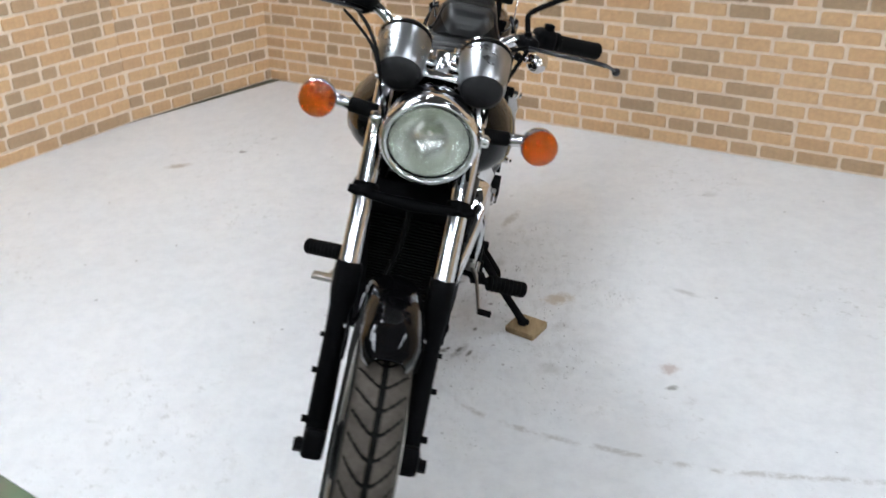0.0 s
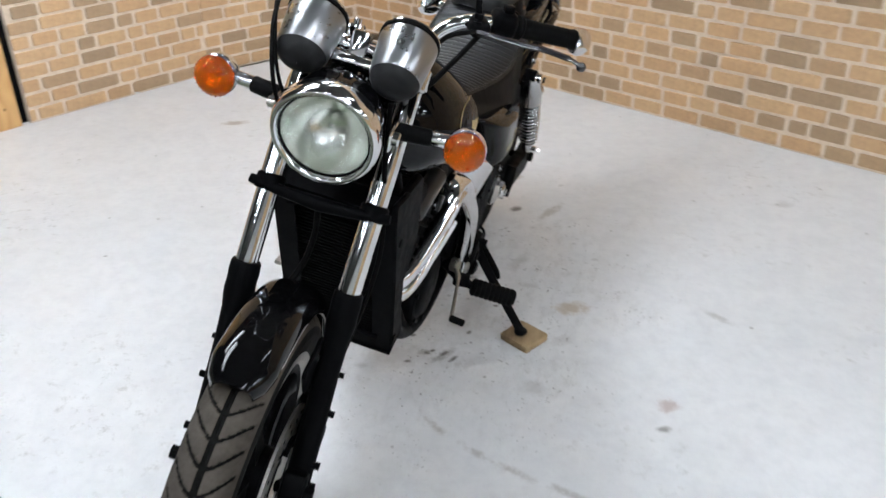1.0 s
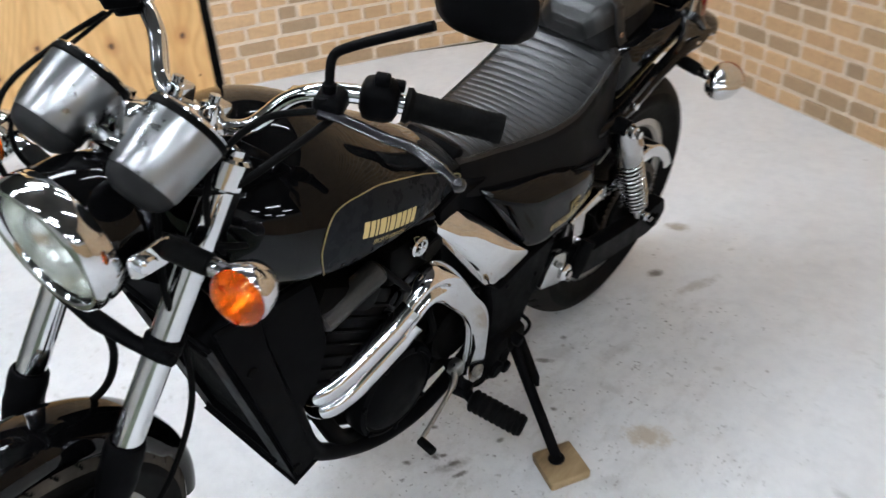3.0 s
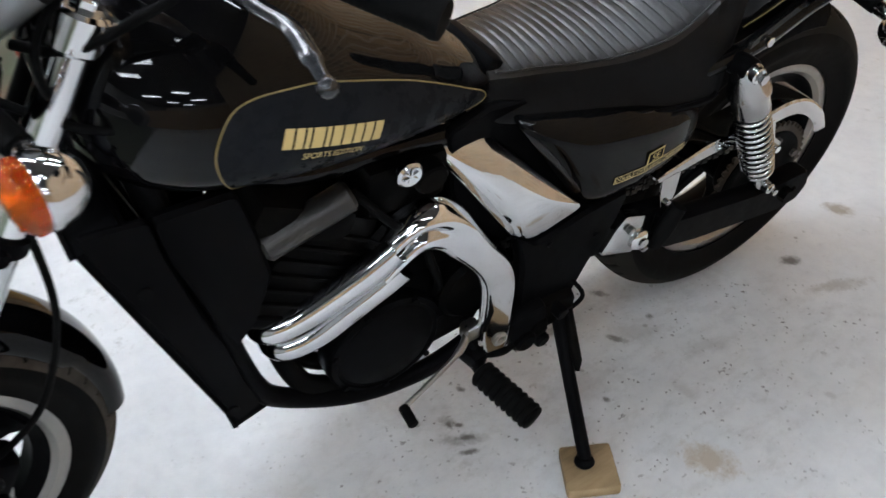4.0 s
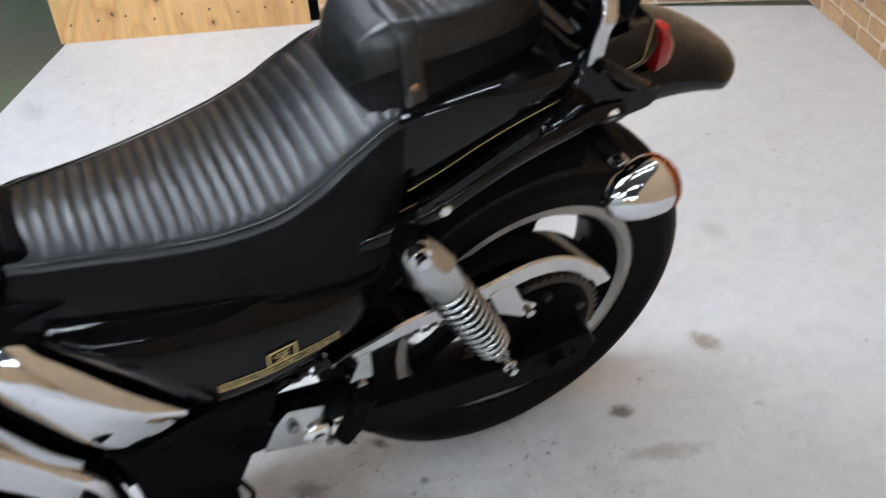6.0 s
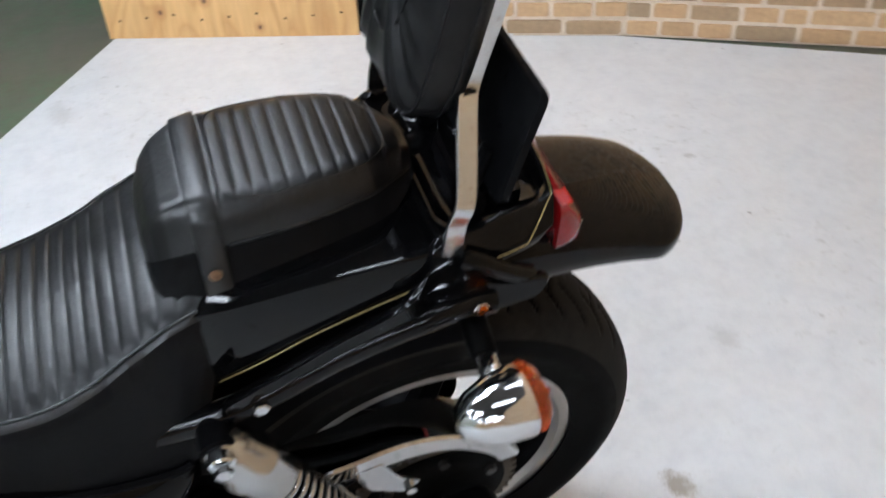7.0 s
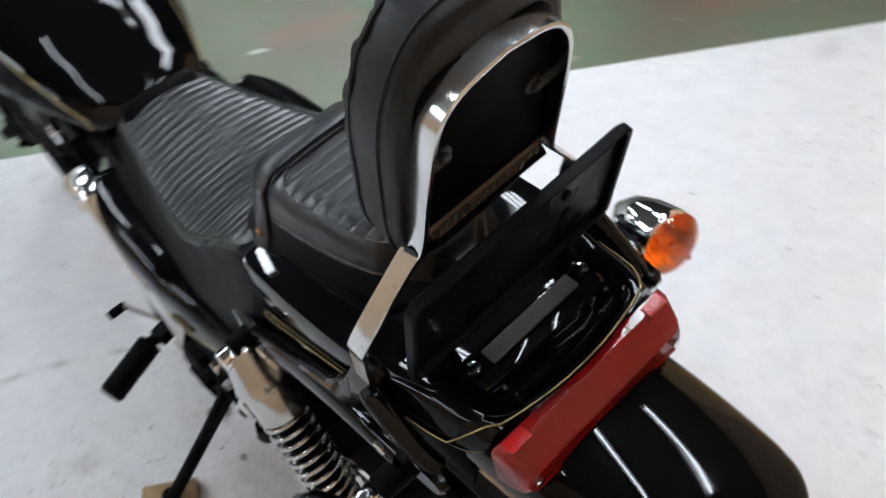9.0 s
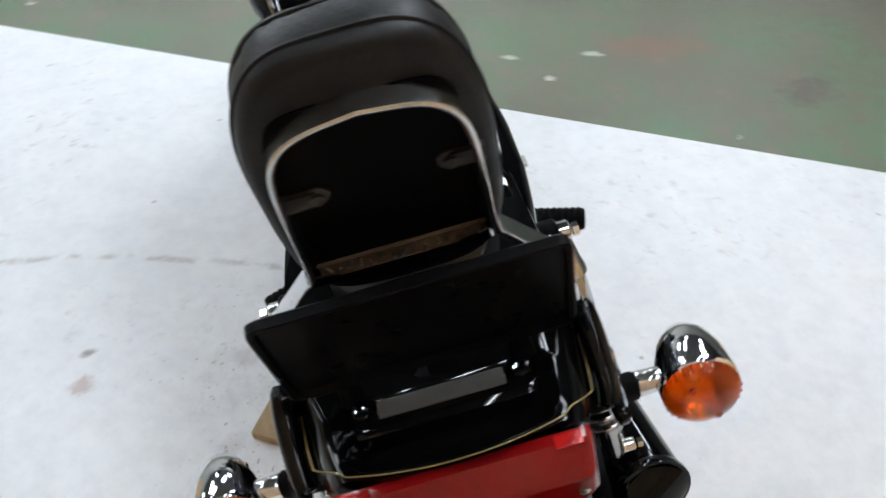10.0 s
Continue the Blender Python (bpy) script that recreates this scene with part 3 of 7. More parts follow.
LIGHT_TURN = 64
fit_0 = make_fitting((-0.11, 0, 0.11), 0.34, "three bare fluorescent tubes")
fit_0.matrix_basis = pose(1.85, -1.2, ROOM_H, 0, 0, LIGHT_TURN)
for x, y in ((-0.75, 0.10), (-1.02, 0.80), (-1.6, -1.4), (0.3, -2.6), (2.5, -2.2), (-0.7, -3.9), (1.5, -4.1), (-2.7, -3.0),
             (5.4, -0.9), (5.6, -3.3), (8.0, -0.2), (8.2, -2.8), (10.2, -1.6)):
    copy_thing(fit_0, pose(x, y, ROOM_H, 0, 0, LIGHT_TURN))
batten = make_fitting((0.0,), 0.12, "one bare fluorescent tube")
batten.matrix_basis = pose(-0.50, 2.32, ROOM_H, 0, 0, 84)
copy_thing(batten, pose(0.12, 1.88, ROOM_H, 0, 0, 76))
copy_thing(batten, pose(1.75, 1.0, ROOM_H, 0, 0, LIGHT_TURN))

# ---- plywood sheet ----
def ply_sheet(a, b, h, t):
    a, b = Vector(a), Vector(b)
    d = (b - a).normalized()
    ob = flat_shape("wall_plywood", [a, b, b + Vector((-d.y, d.x)) * t, a + Vector((-d.y, d.x)) * t], 0.001, h, M_PLY, "upright sheet of knotty orange pine plywood")
    for k in range(9):
        p = a + (b - a) * (0.06 + 0.11 * k)
        bm = B()
        q = Vector((d.y, -d.x))
        lathe(bm, [(0.0045, 0), (0.0045, 0.001), (0.003, 0.0018), (0.0002, 0.002)], (p.x, p.y, 0.07 + 0.01 * (k % 3)), (q.x, q.y, 0), 8)
        part("screw_head", bm, M_HOSE, ob)
    return ob


ply_sheet(PLY_A, PLY_B, ROOM_H - 0.01, 0.02)
# black strip in place of the shade between plywood and brick
plain_wall("gap_shade_strip", PLY_B - Vector((0.05, 0.02)), BR_A + Vector((-0.03, 0.02)), ROOM_H - 0.01, M_HOSE, "black strip standing for the shade in the gap between plywood and brick panel", 0.05)

# ---- brick panels: mortar board with bricks standing proud ----
PITCH = 0.0635
LENGTHS = (0.075, 0.112, 0.135, 0.16, 0.195)


def brick_mesh(length, h=0.0515, proud=0.005, rnd=None):
    """One brick face with worn, rounded corners."""
    bm = B()
    c = 0.0022
    j = (lambda k: rnd.uniform(-k, k)) if rnd else (lambda k: 0.0)
    def outline(inset, y):
        x0, x1, z0, z1 = inset, length - inset, inset, h - inset
        o = []
        for x, z, sx, sz in ((x0, z0, 1, 1), (x1, z0, -1, 1), (x1, z1, -1, -1), (x0, z1, 1, -1)):
            k1, k2 = 0.006 + cut[(sx, sz)][0], 0.005 + cut[(sx, sz)][1]
            p, q = (x + sx * k1, y, z), (x, y, z + sz * k2)
            o += [p, q] if sx * sz < 0 else [q, p]
        return o
    cut = {(sx, sz): (j(0.004), j(0.003)) for sx in (1, -1) for sz in (1, -1)}
    b = [bm.verts.new(p) for p in outline(0.0, 0.0)]
    f = [bm.verts.new(p) for p in outline(c, -proud + j(0.0012))]
    bm.faces.new(f)
    for i in range(8):
        bm.faces.new((b[i], b[(i + 1) % 8], f[(i + 1) % 8], f[i]))
    return finish(bm, "brick", M_BRICK, False)


_r = random.Random(5)
BRICKS = [[brick_mesh(L, 0.0515, 0.005, _r) for v in range(4)] for L in LENGTHS]


def brick_wall(name, a, b, h, label, limit=290):
    """Bricks face the right-hand side of the way from a to b."""
    a, b = Vector(a), Vector(b)
    d = (b - a).normalized()
    span = (b - a).length
    wall = flat_shape(name, [a, b, b + Vector((-d.y, d.x)) * 0.09, a + Vector((-d.y, d.x)) * 0.09], 0.001, h, M_MORTAR, label)
    base = Matrix.Translation((a.x, a.y, 0)) @ Matrix.Rotation(math.atan2(d.y, d.x), 4, "Z")
    r = random.Random(name)
    made, rest_v, rest_f = 0, [], []
    for row in range(int((h - 0.01) / PITCH)):
        x = -r.random() * 0.09
        z = 0.008 + row * PITCH
        while x < span - 0.03:
            k = r.choice((0, 1, 1, 2, 2, 3, 3, 4))
            L = LENGTHS[k]
            x0, x1 = max(x, 0.001), min(x + L, span - 0.001)
            if x1 - x0 > 0.02:
                cut = x1 - x0 < L - 1e-4
                m = base @ Matrix.Translation((x0, 0, z + r.uniform(-0.002, 0.002)))
                me = brick_mesh(x1 - x0) if cut else r.choice(BRICKS[k])
                if made < limit:
                    ob = new("brick", me)
                    ob.matrix_basis = m
                    ob.parent = wall
                    made += 1
                else:
                    o = len(rest_v)
                    rest_v += [m @ v.co for v in me.vertices]
                    rest_f += [[o + i for i in p.vertices] for p in me.polygons]
            x += L + r.uniform(0.011, 0.017)
    if rest_v:
        me = bpy.data.meshes.new("upper_bricks")
        me.from_pydata([tuple(v) for v in rest_v], [], rest_f)
        me.materials.append(M_BRICK)
        ob = new("upper_bricks", me)
        ob.parent = wall
        ob["kind"] = "stuff"
    return wall


# ---- small things on the floor ----
def block():
    bm = B()
    pts = [Vector((0.289, 0.862)), Vector((0.373, 0.812)), Vector((0.414, 0.892)), Vector((0.330, 0.940))]
    pts = rounded(pts, 0.006, 3)
    def lp(z, s):
        c = sum(pts, Vector((0, 0))) / len(pts)
        return [Vector((*(c + (p - c) * s), z)) for p in pts]
    rings(bm, [lp(0.001, 0.985), lp(0.004, 1.0), lp(0.017, 1.0), lp(0.0195, 0.975)])
    ob = new("wood_block", finish(bm, "wood_block", M_BLOCK))
    tagged(ob, "small square wooden block under the side stand", "block")


block()


def trolley():
    """A low dark stand on castors with a coil of red hose and a small pump, out on the green floor."""
    e = new("workshop_trolley")
    e.matrix_basis = pose(-2.06, 0.115, -0.004, 0, 0, 138)
    tagged(e, "low black workshop trolley with a pump and a red hose coil", "trolley")
    bm = B()
    box(bm, (0, 0, 0.098), (0.40, 0.25, 0.012), None, 0.004)
    for y in (-0.125, 0.125):
        box(bm, (0, y, 0.104), (0.41, 0.014, 0.026), None, 0.003)
    for x in (-0.2, 0.2):
        box(bm, (x, 0, 0.104), (0.014, 0.25, 0.026), None, 0.003)
    part("deck", bm, M_PLASTIC, e)
    bm = B()
    box(bm, (0.03, -0.134, 0.106), (0.28, 0.004, 0.010), None, 0.001)
    part("edge_strip", bm, M_ALLOY, e, "bright worn deck edge")
    bm = B()
    lathe(bm, [(0.0005, 0.0), (0.055, 0.0), (0.066, 0.01), (0.066, 0.05), (0.060, 0.055), (0.066, 0.06), (0.066, 0.11), (0.060, 0.115), (0.066, 0.12), (0.066, 0.16), (0.05, 0.172), (0.0005, 0.174)], (-0.06, 0.02, 0.178), (1, 0, 0), 24)
    part("pump_motor", bm, M_PLASTIC, e, "black finned motor")
    bm = B()
    box(bm, (0.10, -0.05, 0.145), (0.075, 0.06, 0.08), None, 0.012)
    cyl(bm, (0.10, -0.05, 0.185), (0.10, -0.05, 0.205), 0.016, 14, None, 0.003)
    part("pump_head", bm, mat("olive_enamel", (0.16, 0.17, 0.035), 0.4), e, "olive green pump head")
    for x in (-0.17, 0.17):
        for y in (-0.1, 0.1):
            bm = B()
            cyl(bm, (x - 0.013, y, 0.036), (x + 0.013, y, 0.036), 0.036, 18, None, 0.005)
            c = part("castor", bm, M_HOSE, e)
            for dx in (-0.017, 0.017):
                bm = B()
                box(bm, (x + dx, y + 0.008, 0.058), (0.003, 0.03, 0.06), Matrix.Rotation(0.25, 4, "X"), 0.001)
                part("fork_plate", bm, M_HEAD, c)
    bm = B()
    pts = []
    for k in range(4 * 26 + 1):
        t = math.tau * k / 26
        r = 0.108 + 0.006 * math.sin(t * 0.37) + 0.004 * math.sin(t * 2 + 1)
        pts.append((-0.145 + r * math.cos(t), -0.150 - 0.010 * k / 26 + 0.006 * math.sin(t * 0.61), 0.205 + r * math.sin(t)))
    tube(bm, pts, 0.0062, 8)
    part("hose_coil", bm, mat("red_hose", (0.50, 0.06, 0.03), 0.45), e, "coil of red air hose")
    bm = B()
    tube(bm, catmull([(-0.03, -0.155, 0.21), (0.03, -0.15, 0.15), (0.08, -0.13, 0.16), (0.10, -0.09, 0.20)], 6), 0.0055, 8)
    part("lead", bm, M_HOSE, e)


trolley()


def can():
    e = new("paint_can")
    e.matrix_basis = pose(-2.72, 0.27, -0.004)
    tagged(e, "orange tin can with a white label on the green floor", "can")
    bm = B()
    lathe(bm, [(0.07, 0), (0.074, 0.003), (0.072, 0.008), (0.072, 0.19), (0.074, 0.195), (0.07, 0.198), (0.066, 0.192), (0.001, 0.192)], (0, 0, 0), (0, 0, 1), 28, True)
    part("tin", bm, mat("orange_tin", (0.45, 0.14, 0.03), 0.4), e)
    bm = B()
    n = 14
    lo = [bm.verts.new((0.0735 * math.cos(a), 0.0735 * math.sin(a), 0.02)) for a in (-0.4 + 1.9 * i / n for i in range(n + 1))]
    hi = [bm.verts.new((v.co.x, v.co.y, 0.15)) for v in lo]
    for i in range(n):
        bm.faces.new((lo[i], lo[i + 1], hi[i + 1], hi[i]))
    part("paper_label", bm, mat("white_paper", (0.7, 0.66, 0.64), 0.6), e, "white paper label")
    bm = B()
    box(bm, (0, 0, 0.012), (0.2, 0.045, 0.024), None, 0.002)
    ob = new("wood_offcut", finish(bm, "wood_offcut", M_BLOCK))
    ob.matrix_basis = pose(-2.5, 0.17, -0.004, 0, 0, 70)
    tagged(ob, "short pale wooden offcut lying on the green floor", "offcut")


can()


def chip():
    """A loose chip of white mortar at the foot of the brick."""
    bm = B()
    poly = rounded([(0.0, 0.0), (0.035, 0.004), (0.052, 0.018), (0.03, 0.03), (0.006, 0.024)], 0.006, 2)
    rings(bm, [[Vector((p.x * k, p.y * k, z)) for p in poly] for k, z in ((0.95, 0.0), (1.0, 0.006), (0.85, 0.017), (0.5, 0.022))])
    ob = new("mortar_chip", finish(bm, "mortar_chip", M_FIXTURE))
    ob.matrix_basis = pose(-1.90, 2.375, 0.001, 0, 0, 65)
    tagged(ob, "loose white chip of mortar at the foot of the brick panel", "chip")


chip()


# ---- the motorcycle: x to its left, y to its rear, z up along its own lean ----
bike = new("motorcycle")
tagged(bike, "black cruiser motorcycle with chrome trim leaning on its side stand", "motorcycle")
bike.matrix_basis = Matrix.Translation((0.0042, 0, 0.02)) @ pose(0, 0, 0, 0, LEAN, 0) @ pose(0.0012, -0.006, 0, 0, 0, 0.24) @ Matrix.Diagonal((1, 1.0095, 1, 1))

RAKE = radians(29)
AXIS = Vector((0, math.sin(RAKE), math.cos(RAKE)))
AXP = Vector((0, 0.217, 0.72))
STEER = Matrix.Translation(AXP) @ Matrix.Rotation(radians(STEER_DEG), 4, AXIS) @ Matrix.Translation(-AXP)
FRONT = Vector((0, -0.058, 0.286))
REAR = Vector((0, 1.428, 0.305))


UNSTEER = STEER.inverted()


def us(x, y, z, s=1):
    """A place on the turned left bar, carried back to straight ahead, for side s."""
    q = UNSTEER @ Vector((x, y, z))
    return Vector((q.x * s, q.y, q.z))


def fork_at(w):
    """v of the fork tubes' middle at height w."""
    return 0.0965 + math.tan(RAKE) * (w - 0.589)


def slider_at(w):
    """v of the fork sliders' middle at height w: they reach down behind the axle."""
    return 0.1015 + 0.40 * (w - 0.60)


# ---- wheels ----
def groove_front(s, x):
    a = abs(x)
    d = abs(((s + 0.75 * a ** 1.7 / 0.03 ** 0.7) / 0.040) % 1 - 0.5)
    g = min(1.0, 2.2 * max(0.0, 1 - d / 0.11)) if 0.002 < a < 0.043 else 0
    return max(g, 1.0 if a < 0.0032 else 0)


def groove_rear(s, x):
    sg = 1 if x > 0 else -1
    a = abs(x)
    d = abs(((s + (0.021 if sg > 0 else 0) + 0.9 * a) / 0.044) % 1 - 0.5)
    g = min(1.0, 2 * max(0.0, 1 - d / 0.085)) if 0.012 < a < 0.056 else 0
    d2 = abs(((s - 0.5 * a) / 0.088) % 1 - 0.5)
    return max(g, max(0.0, 1 - d2 / 0.04) if a < 0.03 else 0)


def tyre(centre, R, rim, half, groove, xf, tread_mat, nseg=860, ncross=52):
    bm = B()
    loops = []
    H = R - rim
    for i in range(nseg):
        ang = math.tau * i / nseg
        s = ang * R
        loop = []
        for j in range(ncross + 1):
            t = math.pi * (j / ncross)
            x = -half * math.copysign(abs(math.cos(t)) ** 0.80, math.cos(t))
            r = rim + 0.012 + (H - 0.012) * math.sin(t) ** 0.62
            if math.sin(t) < 0.25:
                x *= 0.80 + 0.20 * math.sin(t) / 0.25
            if r > rim + H * 0.55:
                r -= 0.005 * groove(s, x)
            loop.append(centre + Vector((x, r * math.cos(ang), r * math.sin(ang))))
        loops.append(loop)
    vs = [[bm.verts.new(p) for p in lp] for lp in loops]
    deep = [[groove(math.tau * (i + 0.5) / nseg * R, 0.5 * (loops[i][j].x + loops[i][j + 1].x) - centre.x) > 0.6 for j in range(ncross)] for i in range(nseg)]
    for i in range(nseg):
        a, b = vs[i], vs[(i + 1) % nseg]
        for j in range(ncross):
            bm.faces.new((a[j], a[j + 1], b[j + 1], b[j]))
    me = finish(bm, "tyre", M_TYRE, True, 60, xf)
    me.materials.append(tread_mat)
    tread = {j for j in range(ncross) if 0.17 < j / ncross < 0.83}
    for k, p in enumerate(me.polygons):
        p.material_index = 1 if (k % ncross) in tread and not deep[k // ncross][k % ncross] else 0
    return me


def wheel(name, centre, R, rim, half, groove, xf, spokes, label, turn=0.35, slim=1.0):
    me = tyre(centre, R, rim, half, groove, xf, M_TREAD if groove is groove_front else M_TREAD_REAR)
    bm = B()
    # rim barrel: the wheel's own mesh
    rw = half * 0.74
    prof = [(rim + 0.014, -rw), (rim + 0.016, -rw + 0.006), (rim - 0.006, -rw + 0.012), (rim - 0.022, -rw * 0.4), (rim - 0.022, rw * 0.4), (rim - 0.006, rw - 0.012), (rim + 0.016, rw - 0.006), (rim + 0.014, rw), (rim - 0.004, rw), (rim - 0.016, rw - 0.01), (rim - 0.03, rw * 0.4), (rim - 0.03, -rw * 0.4), (rim - 0.016, -rw + 0.01), (rim - 0.004, -rw), (rim + 0.014, -rw)]
    lathe(bm, prof, centre, (1, 0, 0), 72)
    w = part(name, bm, M_SATIN, bike, label, True, 40, xf)
    for sd in (1, -1):
        bm = B()
        lathe(bm, [(rim + 0.013, sd * (rw - 0.005)), (rim + 0.015, sd * (rw + 0.001)), (rim + 0.012, sd * (rw + 0.003)), (rim - 0.004, sd * (rw + 0.002)), (rim - 0.012, sd * (rw - 0.006))], centre, (1, 0, 0), 72)
        part("rim_lip", bm, M_ALLOY, w, "dull alloy rim lip", True, 40, xf)
    t = new("tyre", me)
    t.parent = w
    t["label"] = "black rubber tyre with curved tread grooves"
    for k in range(spokes):
        a = math.tau * k / spokes + turn
        bm = B()
        lps = []
        for r, wd, th in ((0.045, 0.030, 0.030), (0.09, 0.023, 0.024), (0.14, 0.021, 0.022), (rim - 0.045, 0.025, 0.024), (rim - 0.024, 0.042, 0.03)):
            c = centre + Vector((0, math.cos(a), math.sin(a))) * r
            tn = Vector((0, -math.sin(a), math.cos(a)))
            lps.append([c + tn * wd * slim * x + Vector((th * slim * y, 0, 0)) for x, y in ((1, 0.7), (0.7, 1), (-0.7, 1), (-1, 0.7), (-1, -0.7), (-0.7, -1), (0.7, -1), (1, -0.7))])
        rings(bm, lps)
        part("spoke", bm, M_SATIN, w, "", True, 40, xf)
    bm = B()
    lathe(bm, [(0.001, -0.05), (0.045, -0.05), (0.055, -0.044), (0.055, 0.044), (0.045, 0.05), (0.001, 0.05)], centre, (1, 0, 0), 28)
    part("hub", bm, M_SATIN, w, "", True, 40, xf)
    return w


front_wheel = wheel("front_wheel", FRONT, 0.303, 0.214, 0.052, groove_front, STEER, 5, "front wheel with black cast spokes and alloy rim")
rear_wheel = wheel("rear_wheel", REAR, 0.322, 0.204, 0.087, groove_rear, Matrix.Identity(4), 5, "wide rear wheel with black cast spokes and alloy rim", 0.035, 0.62)

# front brake disc with drilled holes, on the left
bm = B()
C = FRONT + Vector((0.064, 0, 0))
seg = 96
loops = []
for r, x in ((0.085, -0.0025), (0.14, -0.0025), (0.14, 0.0025), (0.085, 0.0025)):
    loops.append([C + Vector((x, r * math.cos(t), r * math.sin(t))) for t in (math.tau * i / seg for i in range(seg))])
rings(bm, loops, False, True)
disc = part("brake_disc", bm, M_ALLOY, front_wheel, "drilled steel brake disc", True, 30, STEER)
for i in range(30):
    bm = B()
    a = math.tau * i / 30
    r = 0.1 + 0.026 * ((i * 2) % 3) / 2
    cyl(bm, C + Vector((0.0025, r * math.cos(a), r * math.sin(a))), C + Vector((0.0031, r * math.cos(a), r * math.sin(a))), 0.0045, 8)
    part("disc_hole", bm, M_HOSE, front_wheel, "", True, 30, STEER)
for i in range(5):
    bm = B()
    a = math.tau * i / 5 + 0.3
    p, q = C + Vector((-0.004, 0.05 * math.cos(a), 0.05 * math.sin(a))), C + Vector((0, 0.092 * math.cos(a + 0.2), 0.092 * math.sin(a + 0.2)))
    tube(bm, [p, (p + q) / 2, q], [0.012, 0.009, 0.012], 8, False, 0.5)
    part("disc_carrier", bm, M_SATIN, front_wheel, "", True, 40, STEER)

# caliper behind the left fork leg
bm = B()
cc = Vector((0.075, 0.055, 0.335))
box(bm, cc, (0.05, 0.062, 0.1), Matrix.Rotation(-RAKE, 4, "X"), 0.012)
cyl(bm, cc + Vector((0.02, 0, 0.022)), cc + Vector((0.034, 0, 0.022)), 0.019, 16, None, 0.003)
cyl(bm, cc + Vector((0.02, 0, -0.022)), cc + Vector((0.034, 0, -0.022)), 0.019, 16, None, 0.003)
part("brake_caliper", bm, M_SATIN, bike, "black brake caliper with worn edges", True, 40, STEER)


# ---- front fork ----
def fork_leg(s):
    u = 0.0905 * s
    def at(w, du=0.0, dv=0.0):
        return Vector((u + du, fork_at(w) + dv, w))
    def lo(w, du=0.0, dv=0.0):
        return Vector((u + du + 0.012 * (0.60 - w), slider_at(w) + dv, w))
    bm = B()
    cyl(bm, at(0.585), at(0.925), 0.0195, 24)
    leg = part("fork_tube", bm, M_CHROME, bike, "polished chrome fork tube", True, 40, STEER)
    bm = B()
    low = lo(0.245)
    d = lo(0.60) - low
    L = d.length
    lathe(bm, [(0.001, 0), (0.02, 0.0), (0.021, 0.006), (0.0225, 0.03), (0.0225, 0.10), (0.0208, 0.24), (0.022, L - 0.085), (0.0252, L - 0.065), (0.0262, L - 0.05), (0.0250, L - 0.035), (0.0262, L - 0.02), (0.0252, L - 0.004), (0.0235, L), (0.0205, L + 0.001)], low, d, 24)
    body = part("fork_slider", bm, M_PLASTIC, leg, "black fork leg with a rubber dust boot", True, 40, STEER)
    bm = B()
    a = FRONT + Vector((u + 0.003, 0, 0))
    box(bm, a + Vector((0, 0.014, -0.004)), (0.042, 0.064, 0.056), Matrix.Rotation(-RAKE, 4, "X"), 0.009)
    cyl(bm, a + Vector((0.015 * s, 0, -0.004)), a + Vector((0.037 * s, 0, -0.004)), 0.013, 6)
    part("axle_clamp", bm, M_SATIN, leg, "", True, 40, STEER)
    for dz in (0.024, -0.03):
        bm = B()
        cyl(bm, a + Vector((0.016 * s, 0.036, dz + 0.006)), a + Vector((0.032 * s, 0.036, dz + 0.006)), 0.007, 8)
        part("clamp_bolt", bm, M_SATIN, leg, "", True, 40, STEER)
    bm = B()
    cyl(bm, lo(0.40, 0.020 * s, 0.0), lo(0.40, 0.031 * s, 0.0), 0.006, 8)
    part("bolt", bm, M_SATIN, leg, "", True, 40, STEER)
    bm = B()
    cyl(bm, lo(0.46, 0.020 * s, 0.01), lo(0.46, 0.028 * s, 0.01), 0.005, 8)
    part("bolt", bm, M_SATIN, leg, "", True, 40, STEER)
    bm = B()
    cyl(bm, at(0.905), at(0.94), 0.0265, 20, None, 0.004)
    cyl(bm, at(0.94), at(0.948), 0.015, 8)
    part("top_cap", bm, M_CHROME, leg, "", True, 40, STEER)


mirrored(fork_leg)
# black lower yoke bar, with knobbed ends
bm = B()
w0 = 0.722
p = [(-0.122, fork_at(w0) - 0.014, w0 + 0.002), (-0.105, fork_at(w0) - 0.014, w0), (-0.06, fork_at(w0) - 0.020, w0 - 0.002), (0, fork_at(w0) - 0.022, w0 - 0.004), (0.06, fork_at(w0) - 0.020, w0 - 0.002), (0.105, fork_at(w0) - 0.014, w0), (0.122, fork_at(w0) - 0.014, w0 + 0.002)]
tube(bm, p, [0.0075, 0.0105, 0.0095, 0.0125, 0.0095, 0.0105, 0.0075], 12)
for s in (1, -1):
    a = Vector((0.0905 * s, fork_at(w0 - 0.012), w0 - 0.012))
    cyl(bm, a, a + AXIS * 0.026, 0.0245, 20, None, 0.004)
part("lower_yoke", bm, M_PLASTIC, bike, "scuffed black yoke bar across the fork", True, 40, STEER)
